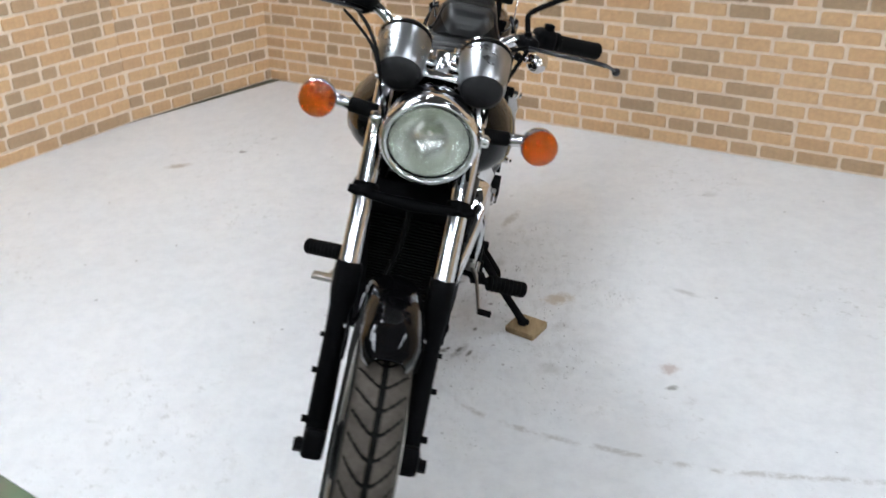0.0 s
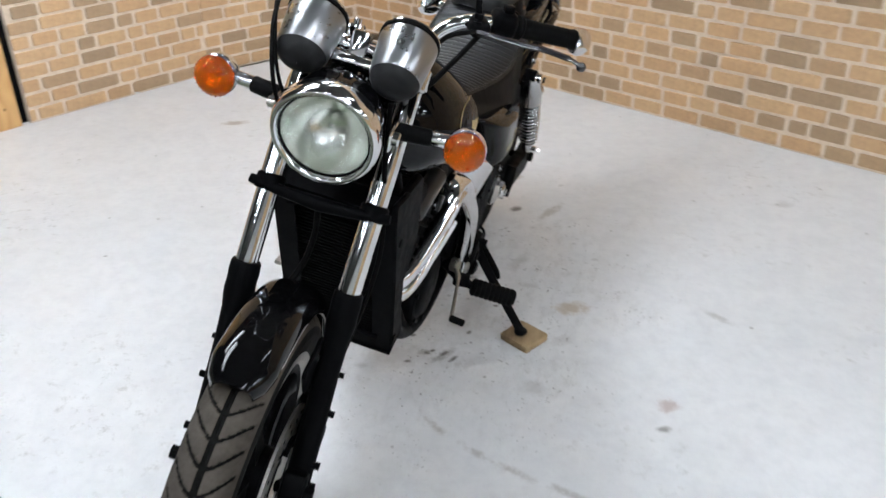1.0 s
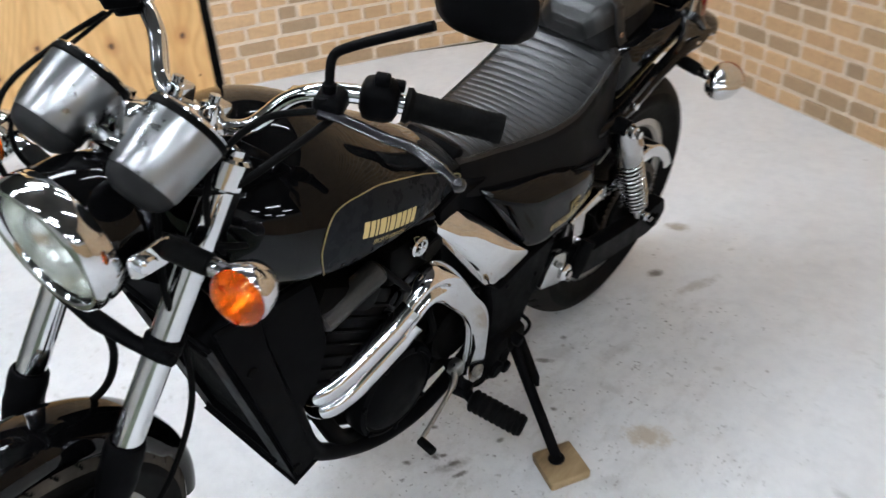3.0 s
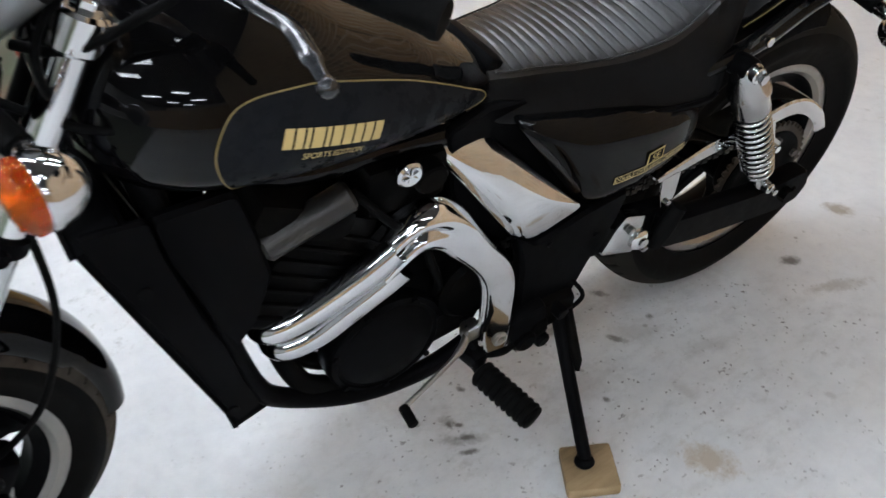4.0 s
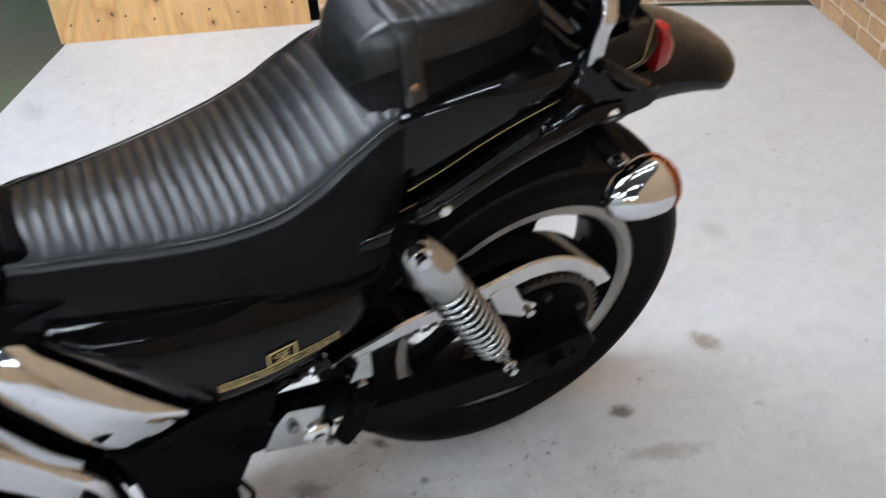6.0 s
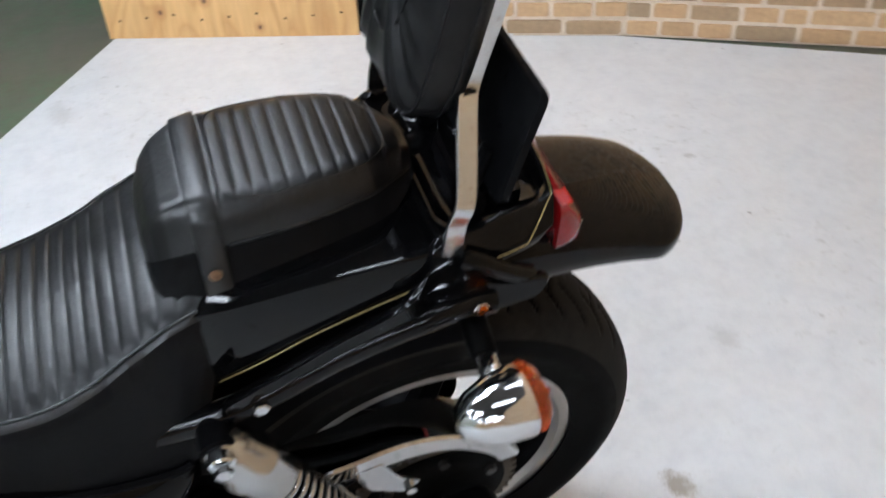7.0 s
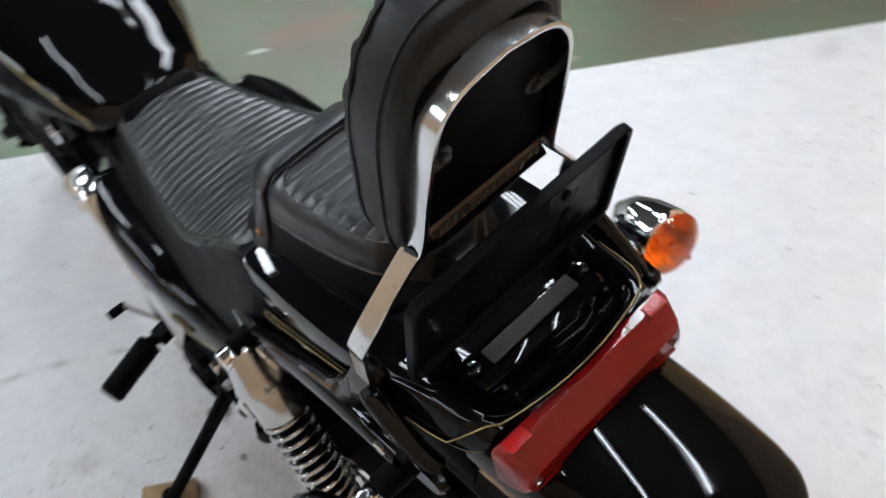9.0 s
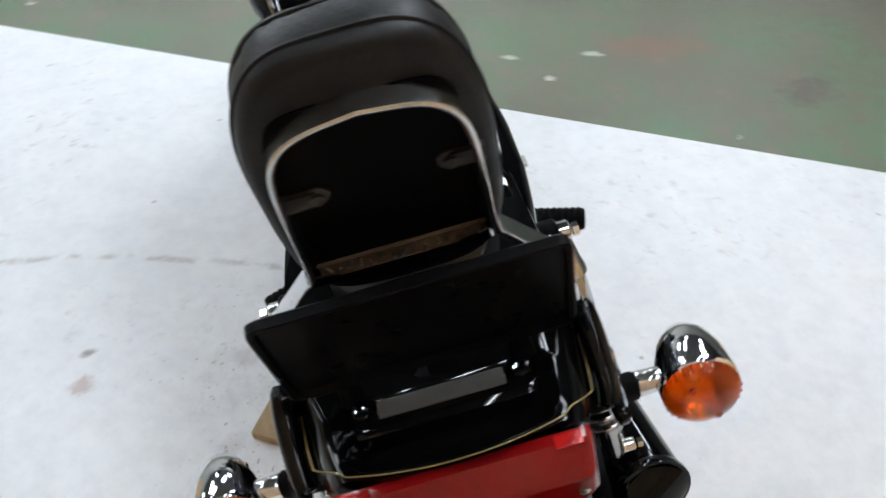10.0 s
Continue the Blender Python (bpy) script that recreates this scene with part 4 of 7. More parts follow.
# upper yoke
bm = B()
w1 = 0.915
c = Vector((0, fork_at(w1) + 0.02, w1))
box(bm, c, (0.2, 0.05, 0.022), Matrix.Rotation(-RAKE, 4, "X"), 0.008)
box(bm, c + Vector((0, 0.035, 0.012)), (0.1, 0.06, 0.026), Matrix.Rotation(-RAKE, 4, "X"), 0.008)
part("upper_yoke", bm, M_CHROME, bike, "chrome upper yoke", True, 40, STEER)
for x in (-0.03, 0.03):
    bm = B()
    box(bm, (x, fork_at(w1) + 0.045, w1 + 0.03), (0.026, 0.036, 0.05), Matrix.Rotation(-0.3, 4, "X"), 0.007)
    cyl(bm, (x, fork_at(w1) + 0.045, w1 + 0.05), (x, fork_at(w1) + 0.05, w1 + 0.063), 0.007, 10)
    part("handlebar_clamp", bm, M_CHROME, bike, "", True, 40, STEER)
# bracket carrying the gauges
bm = B()
tube(bm, [(-0.085, 0.215, 0.938), (-0.04, 0.205, 0.952), (0.04, 0.205, 0.952), (0.085, 0.215, 0.938)], 0.011, 12)
tube(bm, [(-0.06, 0.235, 0.965), (0.06, 0.235, 0.965)], 0.010, 12)
box(bm, (0, 0.235, 0.965), (0.03, 0.04, 0.055), Matrix.Rotation(-0.4, 4, "X"), 0.008)
part("gauge_bracket", bm, M_CHROME, bike, "", True, 40, STEER)


# ---- headlamp ----
HL = Vector((0, 0.112, 0.867))
HD = Vector((0, -0.985, -0.17)).normalized()
bm = B()
lathe(bm, [(0.001, -0.115), (0.04, -0.112), (0.062, -0.095), (0.076, -0.06), (0.082, -0.03), (0.083, -0.018)], HL, HD, 48)
headlamp = part("headlamp", bm, M_BLACK, bike, "round headlamp with a chrome rim and black bowl", True, 40, STEER)
bm = B()
lathe(bm, [(0.082, -0.022), (0.0855, -0.018), (0.0875, -0.004), (0.0868, 0.010), (0.083, 0.0185), (0.079, 0.0202), (0.0755, 0.0185), (0.0733, 0.014), (0.0725, 0.006)], HL, HD, 64)
part("rim", bm, M_CHROME, headlamp, "chrome headlamp rim", True, 60, STEER)
bm = B()
lathe(bm, [(0.0705, 0.009), (0.069, 0.011), (0.057, 0.0150), (0.042, 0.0180), (0.022, 0.0200), (0.0005, 0.0206)], HL, HD, 48)
lens_ob = part("lens", bm, M_GLASS, headlamp, "clear ribbed glass lens", True, 60, STEER)
lens_ob.visible_shadow = False
bm = B()
lathe(bm, [(0.0722, 0.0115), (0.0705, 0.0120), (0.0702, 0.004)], HL, HD, 48)
part("gasket", bm, M_HOSE, headlamp, "black rubber gasket", True, 60, STEER)
bm = B()
lathe(bm, [(0.0704, 0.004), (0.066, -0.008), (0.058, -0.028), (0.044, -0.046), (0.028, -0.058), (0.012, -0.064), (0.0005, -0.064)], HL, HD, 48)
part("reflector", bm, M_REFLECTOR, headlamp, "silver reflector", True, 60, STEER)
bm = B()
lathe(bm, [(0.007, -0.062), (0.007, -0.036), (0.0055, -0.033), (0.0005, -0.032)], HL, HD, 20)
part("bulb", bm, M_REFLECTOR, headlamp, "", True, 60, STEER)

def lamp_ear(s):
    bm = B()
    plate(bm, rounded([(0.130, 0.888), (0.185, 0.888), (0.205, 0.866), (0.185, 0.846), (0.135, 0.850)], 0.012), 0.096 * s, 0.006 * s, 0.002)
    ear = part("headlamp_ear", bm, M_CHROME, bike, "chrome headlamp bracket", True, 40, STEER)
    bm = B()
    cyl(bm, (0.086 * s, 0.15, 0.872), (0.108 * s, 0.15, 0.872), 0.012, 12, None, 0.003)
    part("bolt", bm, M_CHROME, ear, "", True, 40, STEER)


mirrored(lamp_ear)


# ---- indicators ----
def indicator(name, inner, centre, facing, r, xf, label, s, split):
    """inner: where the stalk starts; centre: middle of the lamp; facing: the way its lens looks."""
    c, f = Vector(centre), Vector(facing).normalized()
    i = Vector(inner)
    d = (c - i).normalized()
    bm = B()
    lathe(bm, [(0.0005, -split * r), (r * 0.42, -split * r * 0.94), (r * 0.72, -split * r * 0.72), (r * 0.93, -split * r * 0.36), (r, 0.0), (r, 0.006), (r * 0.94, 0.008)], c, f, 32)
    ob = part(name, bm, M_CHROME, bike, label, True, 50, xf)
    bm = B()
    lathe(bm, [(r * 0.94, 0.004), (r * 0.965, 0.010), (r * 0.95, 0.017), (r * 0.8, 0.0235), (r * 0.5, 0.028), (r * 0.2, 0.0295), (0.0005, 0.0298)], c, f, 32)
    n, m_ = ring_basis(f)
    lens = part("lens", bm, M_AMBER, ob, "amber plastic lens", True, 50, xf)
    bm = B()
    for k in range(26):
        t = math.tau * k / 26
        q = c + (n * math.cos(t) + m_ * math.sin(t)) * r * 0.95
        cyl(bm, q + f * 0.009, q + f * 0.0175, 0.0010, 6)
    for t in (0.5, 3.7):
        q = c + (n * math.cos(t) + m_ * math.sin(t)) * r * 0.62
        cyl(bm, q + f * 0.024, q + f * 0.0275, 0.0032, 8)
    part("lens_rib", bm, M_AMBER, ob, "", True, 50, xf)
    bm = B()
    lathe(bm, [(r * 0.9, 0.004), (r * 0.72, -0.008), (r * 0.45, -0.017), (r * 0.2, -0.021), (0.0005, -0.021)], c, f, 24)
    bmesh.ops.create_icosphere(bm, subdivisions=2, radius=r * 0.2, matrix=Matrix.Translation(c - f * 0.010))
    part("reflector", bm, M_REFLECTOR, ob, "", True, 50, xf)
    bm = B()
    end = c - d * r * 0.78 - f * r * 0.35
    mid = i + (end - i) * 0.66
    cyl(bm, mid, end + d * 0.012, 0.0118, 16, None, 0.002)
    part("collar", bm, M_CHROME, ob, "", True, 50, xf)
    bm = B()
    cyl(bm, i, mid + d * 0.002, 0.0148, 16, 0.0138, 0.002)
    part("stalk", bm, M_HOSE, ob, "black rubber stalk", True, 50, xf)


for s in (1, -1):
    indicator("front_indicator", (0.088 * s, 0.186, 0.868), (0.2075 * s, 0.188, 0.872), (0.06 * s, -1, 0), 0.0345, STEER, "round amber front indicator with a chrome back", s, 1.1)
    indicator("rear_indicator", (0.11 * s, 1.462, 0.692), (0.226 * s, 1.468, 0.682), (-0.10 * s, 1, 0.04), 0.037, Matrix.Identity(4), "amber rear indicator with a chrome bullet housing", s, 1.75)


# ---- gauges ----
def gauge(s):
    a = Vector((0.0, 0.85, 0.53)).normalized()
    c = Vector((0.075 * s, 0.202, 0.972))
    bm = B()
    lathe(bm, [(0.0400, -0.032), (0.0418, -0.029), (0.0475, 0.034), (0.0475, 0.043)], c, a, 40)
    g = part("gauge", bm, M_CUP, bike, "round gauge in a dulled chrome cup", True, 40, STEER)
    bm = B()
    lathe(bm, [(0.0005, -0.054), (0.022, -0.053), (0.033, -0.047), (0.038, -0.040), (0.0402, -0.031)], c, a, 40)
    part("lower_bowl", bm, M_BOWL, g, "black gauge bowl", True, 40, STEER)
    bm = B()
    lathe(bm, [(0.0472, 0.040), (0.0495, 0.042), (0.0495, 0.047), (0.047, 0.051), (0.0435, 0.050), (0.043, 0.047)], c, a, 40)
    part("bezel", bm, M_HOSE, g, "black rubber bezel", True, 40, STEER)
    bm = B()
    lathe(bm, [(0.0485, 0.0490), (0.0488, 0.0510), (0.0465, 0.0530), (0.0445, 0.0520)], c, a, 40)
    part("bezel_ring", bm, M_CHROME, g, "thin chrome ring", True, 40, STEER)
    bm = B()
    lathe(bm, [(0.043, 0.048), (0.02, 0.0485), (0.0005, 0.0486)], c, a, 32)
    part("dial", bm, M_BLACK, g, "", True, 40, STEER)


mirrored(gauge)


# ---- handlebar and controls ----
bm = B()
half = catmull([Vector((0.0, 0.327, 0.938)), Vector((0.04, 0.327, 0.938)), us(0.075, 0.350, 0.945), us(0.105, 0.378, 0.981), us(0.138, 0.396, 0.999), us(0.17, 0.424, 1.000), us(0.215, 0.459, 0.992), us(0.308, 0.522, 0.976)], 6)
whole = [Vector((-q.x, q.y, q.z)) for q in reversed(half)] + half[1:]
tube(bm, whole, 0.0112, 14)
handlebar = part("handlebar", bm, M_CHROME, bike, "polished chrome handlebar", True, 50, STEER)


def controls(s):
    def S(x, y, z):
        return Vector((x * s, y, z))
    gi, ge = us(0.218, 0.461, 0.992, s), us(0.306, 0.521, 0.977, s)
    d = (ge - gi).normalized()
    L = (ge - gi).length
    bm = B()
    prof = [(0.0112, -0.004), (0.0205, -0.004), (0.0215, 0.002), (0.0175, 0.006)]
    for k in range(14):
        h = 0.008 + k * (L - 0.012) / 14
        prof += [(0.0168, h), (0.0174, h + 0.0025), (0.0168, h + 0.005)]
    prof += [(0.0185, L), (0.017, L + 0.006), (0.0005, L + 0.007)]
    lathe(bm, prof, gi, d, 24)
    part("grip", bm, M_HOSE, handlebar, "ribbed black rubber grip", True, 50, STEER)
    bm = B()
    sw = us(0.193, 0.440, 0.998, s)
    box(bm, sw, (0.046, 0.046, 0.048), Matrix.Rotation(0.5 * s, 4, "Z"), 0.014)
    box(bm, sw + S(0.004, -0.004, 0.028), (0.018, 0.016, 0.014), Matrix.Rotation(0.5 * s, 4, "Z"), 0.003)
    box(bm, sw + S(0.012, 0.02, 0.014), (0.014, 0.014, 0.012), Matrix.Rotation(0.5 * s, 4, "Z"), 0.003)
    part("switch_box", bm, M_PLASTIC, handlebar, "black switch box", True, 50, STEER)
    bm = B()
    pv = us(0.163, 0.375, 0.994, s)
    tube(bm, catmull([pv, us(0.193, 0.386, 0.990, s), us(0.243, 0.398, 0.985, s), us(0.277, 0.408, 0.983, s), us(0.322, 0.403, 0.981, s), us(0.344, 0.402, 0.975, s)], 5), [0.0095] * 3 + [0.0085] * 18 + [0.0058] * 5, 8, False, 0.6)
    bmesh.ops.create_icosphere(bm, subdivisions=2, radius=0.0088, matrix=Matrix.Translation(us(0.346, 0.402, 0.973, s)))
    part("lever", bm, M_LEVER, handlebar, "worn black hand lever", True, 50, STEER)
    bm = B()
    box(bm, us(0.160, 0.396, 0.997, s), (0.036, 0.05, 0.028), Matrix.Rotation(0.4 * s, 4, "Z"), 0.009)
    cyl(bm, us(0.163, 0.378, 0.984, s), us(0.163, 0.378, 1.010, s), 0.007, 10)
    part("lever_perch", bm, M_SATIN, handlebar, "", True, 50, STEER)
    bm = B()
    cyl(bm, us(0.160, 0.392, 1.0, s), us(0.160, 0.392, 1.020, s), 0.0085, 8)
    tube(bm, catmull([us(0.160, 0.392, 1.012, s), us(0.154, 0.399, 1.036, s), us(0.154, 0.406, 1.050, s), us(0.170, 0.416, 1.062, s), us(0.208, 0.437, 1.082, s), us(0.250, 0.458, 1.103, s)], 5), 0.0058, 10)
    ms = part("mirror_stem", bm, M_SATIN, handlebar, "black mirror stem", True, 50, STEER)
    bm = B()
    c = us(0.300, 0.472, 1.143, s)
    f = S(0.10, 1.0, 0.05).normalized()
    rt = S(1, -0.1, 0.15).normalized()
    up_ = f.cross(rt).normalized()
    if up_.z < 0:
        up_ = -up_
    def lp(k, off):
        o = []
        for t in (math.tau * i / 40 for i in range(40)):
            x = math.copysign(abs(math.cos(t)) ** 0.7, math.cos(t)) * 0.062
            y = math.copysign(abs(math.sin(t)) ** 0.7, math.sin(t)) * 0.040
            o.append(c + rt * x * k + up_ * y * k + f * off)
        return o
    rings(bm, [lp(0.2, -0.024), lp(0.6, -0.021), lp(0.9, -0.012), lp(1.0, 0.0), lp(1.0, 0.008), lp(0.95, 0.010)])
    sh = part("mirror", bm, M_SATIN, handlebar, "black rectangular mirror shell", True, 50, STEER)


mirrored(controls)
# brake reservoir on the right
bm = B()
box(bm, (-0.17, 0.36, 1.026), (0.06, 0.045, 0.028), Matrix.Rotation(-0.45, 4, "Z"), 0.005)
part("brake_reservoir", bm, M_PLASTIC, bike, "black brake fluid reservoir", True, 50, STEER)


# ---- cables and hoses ----
def cable(name, pts, r, label, xf=STEER, m=None):
    bm = B()
    tube(bm, catmull(pts, 8), r, 8)
    part(name, bm, m or M_HOSE, bike, label, True, 60, xf)


cable("clutch_cable", [us(0.163, 0.375, 0.994), us(0.125, 0.325, 0.985), us(0.105, 0.275, 0.945), us(0.112, 0.25, 0.90), us(0.10, 0.27, 0.82), us(0.08, 0.36, 0.70)], 0.0042, "black clutch cable")
cable("throttle_cable", [(-0.20, 0.39, 0.985), (-0.165, 0.30, 0.985), (-0.13, 0.20, 0.98), (-0.105, 0.15, 0.94), (-0.09, 0.17, 0.88), (-0.07, 0.25, 0.80)], 0.0030, "black throttle cable")
cable("brake_hose", [(-0.17, 0.34, 1.0), (-0.145, 0.25, 1.0), (-0.12, 0.16, 0.985), (-0.10, 0.125, 0.93), (-0.085, 0.135, 0.87)], 0.0036, "black brake hose")
cable("brake_hose", [(0.0, fork_at(0.715) - 0.01, 0.705), (0.0, 0.165, 0.64), (-0.012, 0.15, 0.575), (-0.04, 0.095, 0.53), (-0.06, 0.05, 0.505)], 0.0055, "black brake hose under the yoke bar")
cable("speedometer_cable", [(0.075, 0.19, 0.91), (0.09, 0.18, 0.80), (0.105, 0.19, 0.72), (0.115, 0.185, 0.60), (0.10, 0.14, 0.45), (0.08, 0.06, 0.36)], 0.0045, "black speedometer cable")
cable("wiring_loom", [us(0.07, 0.24, 0.90), us(0.112, 0.28, 0.905), us(0.14, 0.34, 0.94), us(0.165, 0.40, 0.98)], 0.005, "black wiring loom")
cable("wiring_loom", [(0.06, 0.2, 0.86), (0.11, 0.25, 0.84), (0.12, 0.3, 0.82), (0.1, 0.36, 0.80)], 0.0045, "black wiring loom")

# ---- front mudguard ----
bm = B()
loops = []
nA = 40
for i in range(nA + 1):
    t = i / nA
    a = radians(-22 + 110 * t)            # from forward of the top, round to the rear
    r = 0.345 - 0.028 * max(0, t - 0.4) / 0.6 - 0.006 * max(0, 0.12 - t) / 0.12
    wdt = 0.051 if t > 0.07 else 0.051 * (0.62 + 0.38 * math.sqrt(t / 0.07))
    drop = 0.040 if 0.1 < t < 0.75 else 0.032
    e = Vector((0, math.sin(a), math.cos(a)))
    outer, inner = [], []
    for j in range(17):
        b = math.pi * (j / 16)
        x = wdt * math.copysign(abs(math.cos(b)) ** 0.75, math.cos(b))
        h = -drop * (1 - math.sin(b) ** 0.8)
        outer.append(FRONT + e * (r + h) + Vector((x, 0, 0)))
        inner.append(FRONT + e * (r + h - 0.0035) + Vector((x * 0.955, 0, 0)))
    loops.append(outer + list(reversed(inner)))
rings(bm, loops)
mud = part("front_mudguard", bm, M_BLACK, bike, "glossy black front mudguard", True, 50, STEER)
for s in (1, -1):
    bm = B()
    plate(bm, rounded([(-0.04, 0.52), (0.06, 0.53), (0.085, 0.49), (0.06, 0.43), (-0.005, 0.45)], 0.012), 0.072 * s, 0.006 * s, 0.002)
    part("bracket", bm, M_SATIN, mud, "", True, 40, STEER)
    for v, w in ((0.03, 0.505), (0.045, 0.455)):
        bm = B()
        cyl(bm, (0.070 * s, v, w), (0.078 * s, v, w), 0.006, 8)
        part("bolt", bm, M_CHROME, mud, "", True, 40, STEER)

# ---- fuel tank ----
TANK = [  # v, half width, bottom, widest, top
    (0.255, 0.045, 0.770, 0.815, 0.862), (0.275, 0.095, 0.735, 0.805, 0.893), (0.31, 0.140, 0.712, 0.797, 0.917), (0.36, 0.166, 0.700, 0.790, 0.931),
    (0.43, 0.176, 0.690, 0.783, 0.927), (0.51, 0.169, 0.682, 0.768, 0.890), (0.59, 0.153, 0.674, 0.749, 0.8385), (0.66, 0.132, 0.666, 0.731, 0.799),
    (0.72, 0.108, 0.662, 0.714, 0.761), (0.765, 0.086, 0.660, 0.698, 0.731), (0.788, 0.058, 0.662, 0.688, 0.714)]


def tank_row(v):
    k = max(0, min(len(TANK) - 2, sum(1 for t in TANK if t[0] <= v) - 1))
    p0, p1, p2, p3 = (TANK[max(0, min(len(TANK) - 1, k + d))] for d in (-1, 0, 1, 2))
    t = (v - p1[0]) / (p2[0] - p1[0])
    out = []
    for i in range(1, 5):
        a, b, c, d = p0[i], p1[i], p2[i], p3[i]
        out.append(0.5 * (2 * b + (c - a) * t + (2 * a - 5 * b + 4 * c - d) * t * t + (3 * b - a - 3 * c + d) * t ** 3))
    return out


PU, QU, PD, QD = 2.0, 1.75, 2.6, 2.0


def tank_u(v, w):
    hw, wb, wm, wt = tank_row(v)
    if w >= wm:
        x = min(1.0, (w - wm) / (wt - wm))
        return hw * max(0.0, 1 - x ** PU) ** (1 / QU)
    x = min(1.0, (wm - w) / (wm - wb))
    return hw * max(0.0, 1 - x ** PD) ** (1 / QD)


bm = B()
loops = []
vs_ = [0.255 + (0.788 - 0.255) * i / 44 for i in range(45)]
for v in vs_:
    hw, wb, wm, wt = tank_row(v)
    right = []
    for j in range(15):
        t = math.pi / 2 * j / 14
        x, y = math.sin(t) ** (2 / PU), math.cos(t) ** (2 / QU)
        right.append((hw * y, wm + (wt - wm) * x))
    low = []
    for j in range(1, 9):
        t = math.pi / 2 * j / 9
        x, y = math.sin(t) ** (2 / PD), math.cos(t) ** (2 / QD)
        low.append((hw * y, wm - (wm - wb) * x))
    side = list(reversed(low)) + right
    loops.append([Vector((a, v, b)) for a, b in side] + [Vector((-a, v, b)) for a, b in reversed(side[:-1])])
rings(bm, loops)
tank = part("fuel_tank", bm, M_BLACK, bike, "glossy black teardrop fuel tank", True, 60)

PANEL = catmull([(0.373, 0.793), (0.391, 0.829), (0.419, 0.841), (0.467, 0.8365), (0.518, 0.8223), (0.63, 0.7747), (0.715, 0.7276), (0.752, 0.7016), (0.745, 0.6866), (0.69, 0.6816), (0.6, 0.6869), (0.508, 0.6978), (0.411, 0.722), (0.382, 0.752)], 5, True)


def tank_skin(s, q, off):
    v, w = q
    return Vector((s * (tank_u(v, w) + off), v, w))


def tank_decals(s):
    c = Vector((0.53, 0.762))
    bm = B()
    rows = [[c + (q - c) * k for q in PANEL] for k in (1.0, 0.85, 0.68, 0.5, 0.32, 0.15)]
    vs = [[bm.verts.new(tank_skin(s, q, 0.0012)) for q in row] for row in rows]
    n = len(PANEL)
    for a, b in zip(vs, vs[1:]):
        for j in range(n):
            bm.faces.new((a[j], a[(j + 1) % n], b[(j + 1) % n], b[j]))
    bm.faces.new(vs[-1])
    part("side_decal", bm, M_PANEL, tank, "dark grey oval side panel", True, 70)
    bm = B()
    tube(bm, [tank_skin(s, q, 0.0012) for q in PANEL], 0.0010, 6, True)
    part("pinstripe", bm, M_STRIPE, tank, "thin gold pinstripe", True, 70)
    # maker's word as plain gold bars
    a0, a1 = Vector((0.4365, 0.7842)), Vector((0.5575, 0.7437))
    ax = (a1 - a0).normalized()
    ay = Vector((-ax.y, ax.x))
    L = (a1 - a0).length
    widths = (0.9, 0.8, 0.45, 1.15, 0.45, 1.0, 1.0, 0.9, 0.95, 0.95)
    tot = sum(widths) + 0.22 * 9
    x = 0.0
    for wd in widths:
        w_ = wd / tot * L
        bm = B()
        nx, ny = 4, 5
        g = [[bm.verts.new(tank_skin(s, a0 + ax * (x + w_ * i / nx) + ay * (0.0225 * j / ny + 0.0015), 0.0022)) for i in range(nx + 1)] for j in range(ny + 1)]
        for j in range(ny):
            for i in range(nx):
                bm.faces.new((g[j][i], g[j][i + 1], g[j + 1][i + 1], g[j + 1][i]))
        part("gold_bar", bm, M_GOLD, tank, "", True, 70)
        x += w_ + 0.22 / tot * L


mirrored(tank_decals)


def words(name, text, size, place, xdir, ydir, parent, material, skin=None, label=""):
    """Small flat lettering on a surface."""
    cu = bpy.data.curves.new(name, "FONT")
    cu.body, cu.size, cu.align_x = text, size, "CENTER"
    tmp = new(name + "_tmp", cu)
    bpy.context.view_layer.update()
    me = bpy.data.meshes.new_from_object(tmp.evaluated_get(bpy.context.evaluated_depsgraph_get()))
    bpy.data.objects.remove(tmp)
    for v in me.vertices:
        q = Vector(place) + Vector(xdir) * v.co.x + Vector(ydir) * v.co.y
        v.co = skin(q) if skin else q
    me.materials.clear()
    me.materials.append(material)
    ob = new(name, me)
    ob.parent = parent
    if label:
        ob["label"] = label
    return ob


ta = Vector((0, 0.121, -0.0405)).normalized()
tb = Vector((0, 0.0405, 0.121)).normalized()
words("lettering", "SPORTS EDITION", 0.0105, (0, 0.497, 0.7515), ta, tb, tank, M_GOLD, lambda q: tank_skin(1, (q.y, q.z), 0.0022), "small gold words")
# filler cap with its hinge, and the rear mount
CAPN = Vector((0, 0.50, 0.866))
CAPV = Vector((0, 0.866, -0.50))
CAPC = Vector((0, 0.515, tank_row(0.515)[3]))
bm = B()
lathe(bm, [(0.0365, -0.012), (0.0365, 0.002), (0.0345, 0.003), (0.0335, 0.001)], CAPC, CAPN, 40)
cap = part("filler_cap", bm, M_HOSE, tank, "chrome filler cap in a black ring")
bm = B()
lathe(bm, [(0.0335, -0.004), (0.0338, 0.005), (0.032, 0.0085), (0.026, 0.0105), (0.014, 0.012), (0.0005, 0.0122)], CAPC, CAPN, 40)
part("lid", bm, M_CHROME, cap, "polished chrome lid")
bm = B()
for k in range(4):
    cyl(bm, CAPC + CAPV * 0.0375 + CAPN * 0.004 + Vector((-0.014 + 0.0075 * k, 0, 0)), CAPC + CAPV * 0.0375 + CAPN * 0.004 + Vector((-0.0085 + 0.0075 * k, 0, 0)), 0.0045, 10, None, 0.0008)
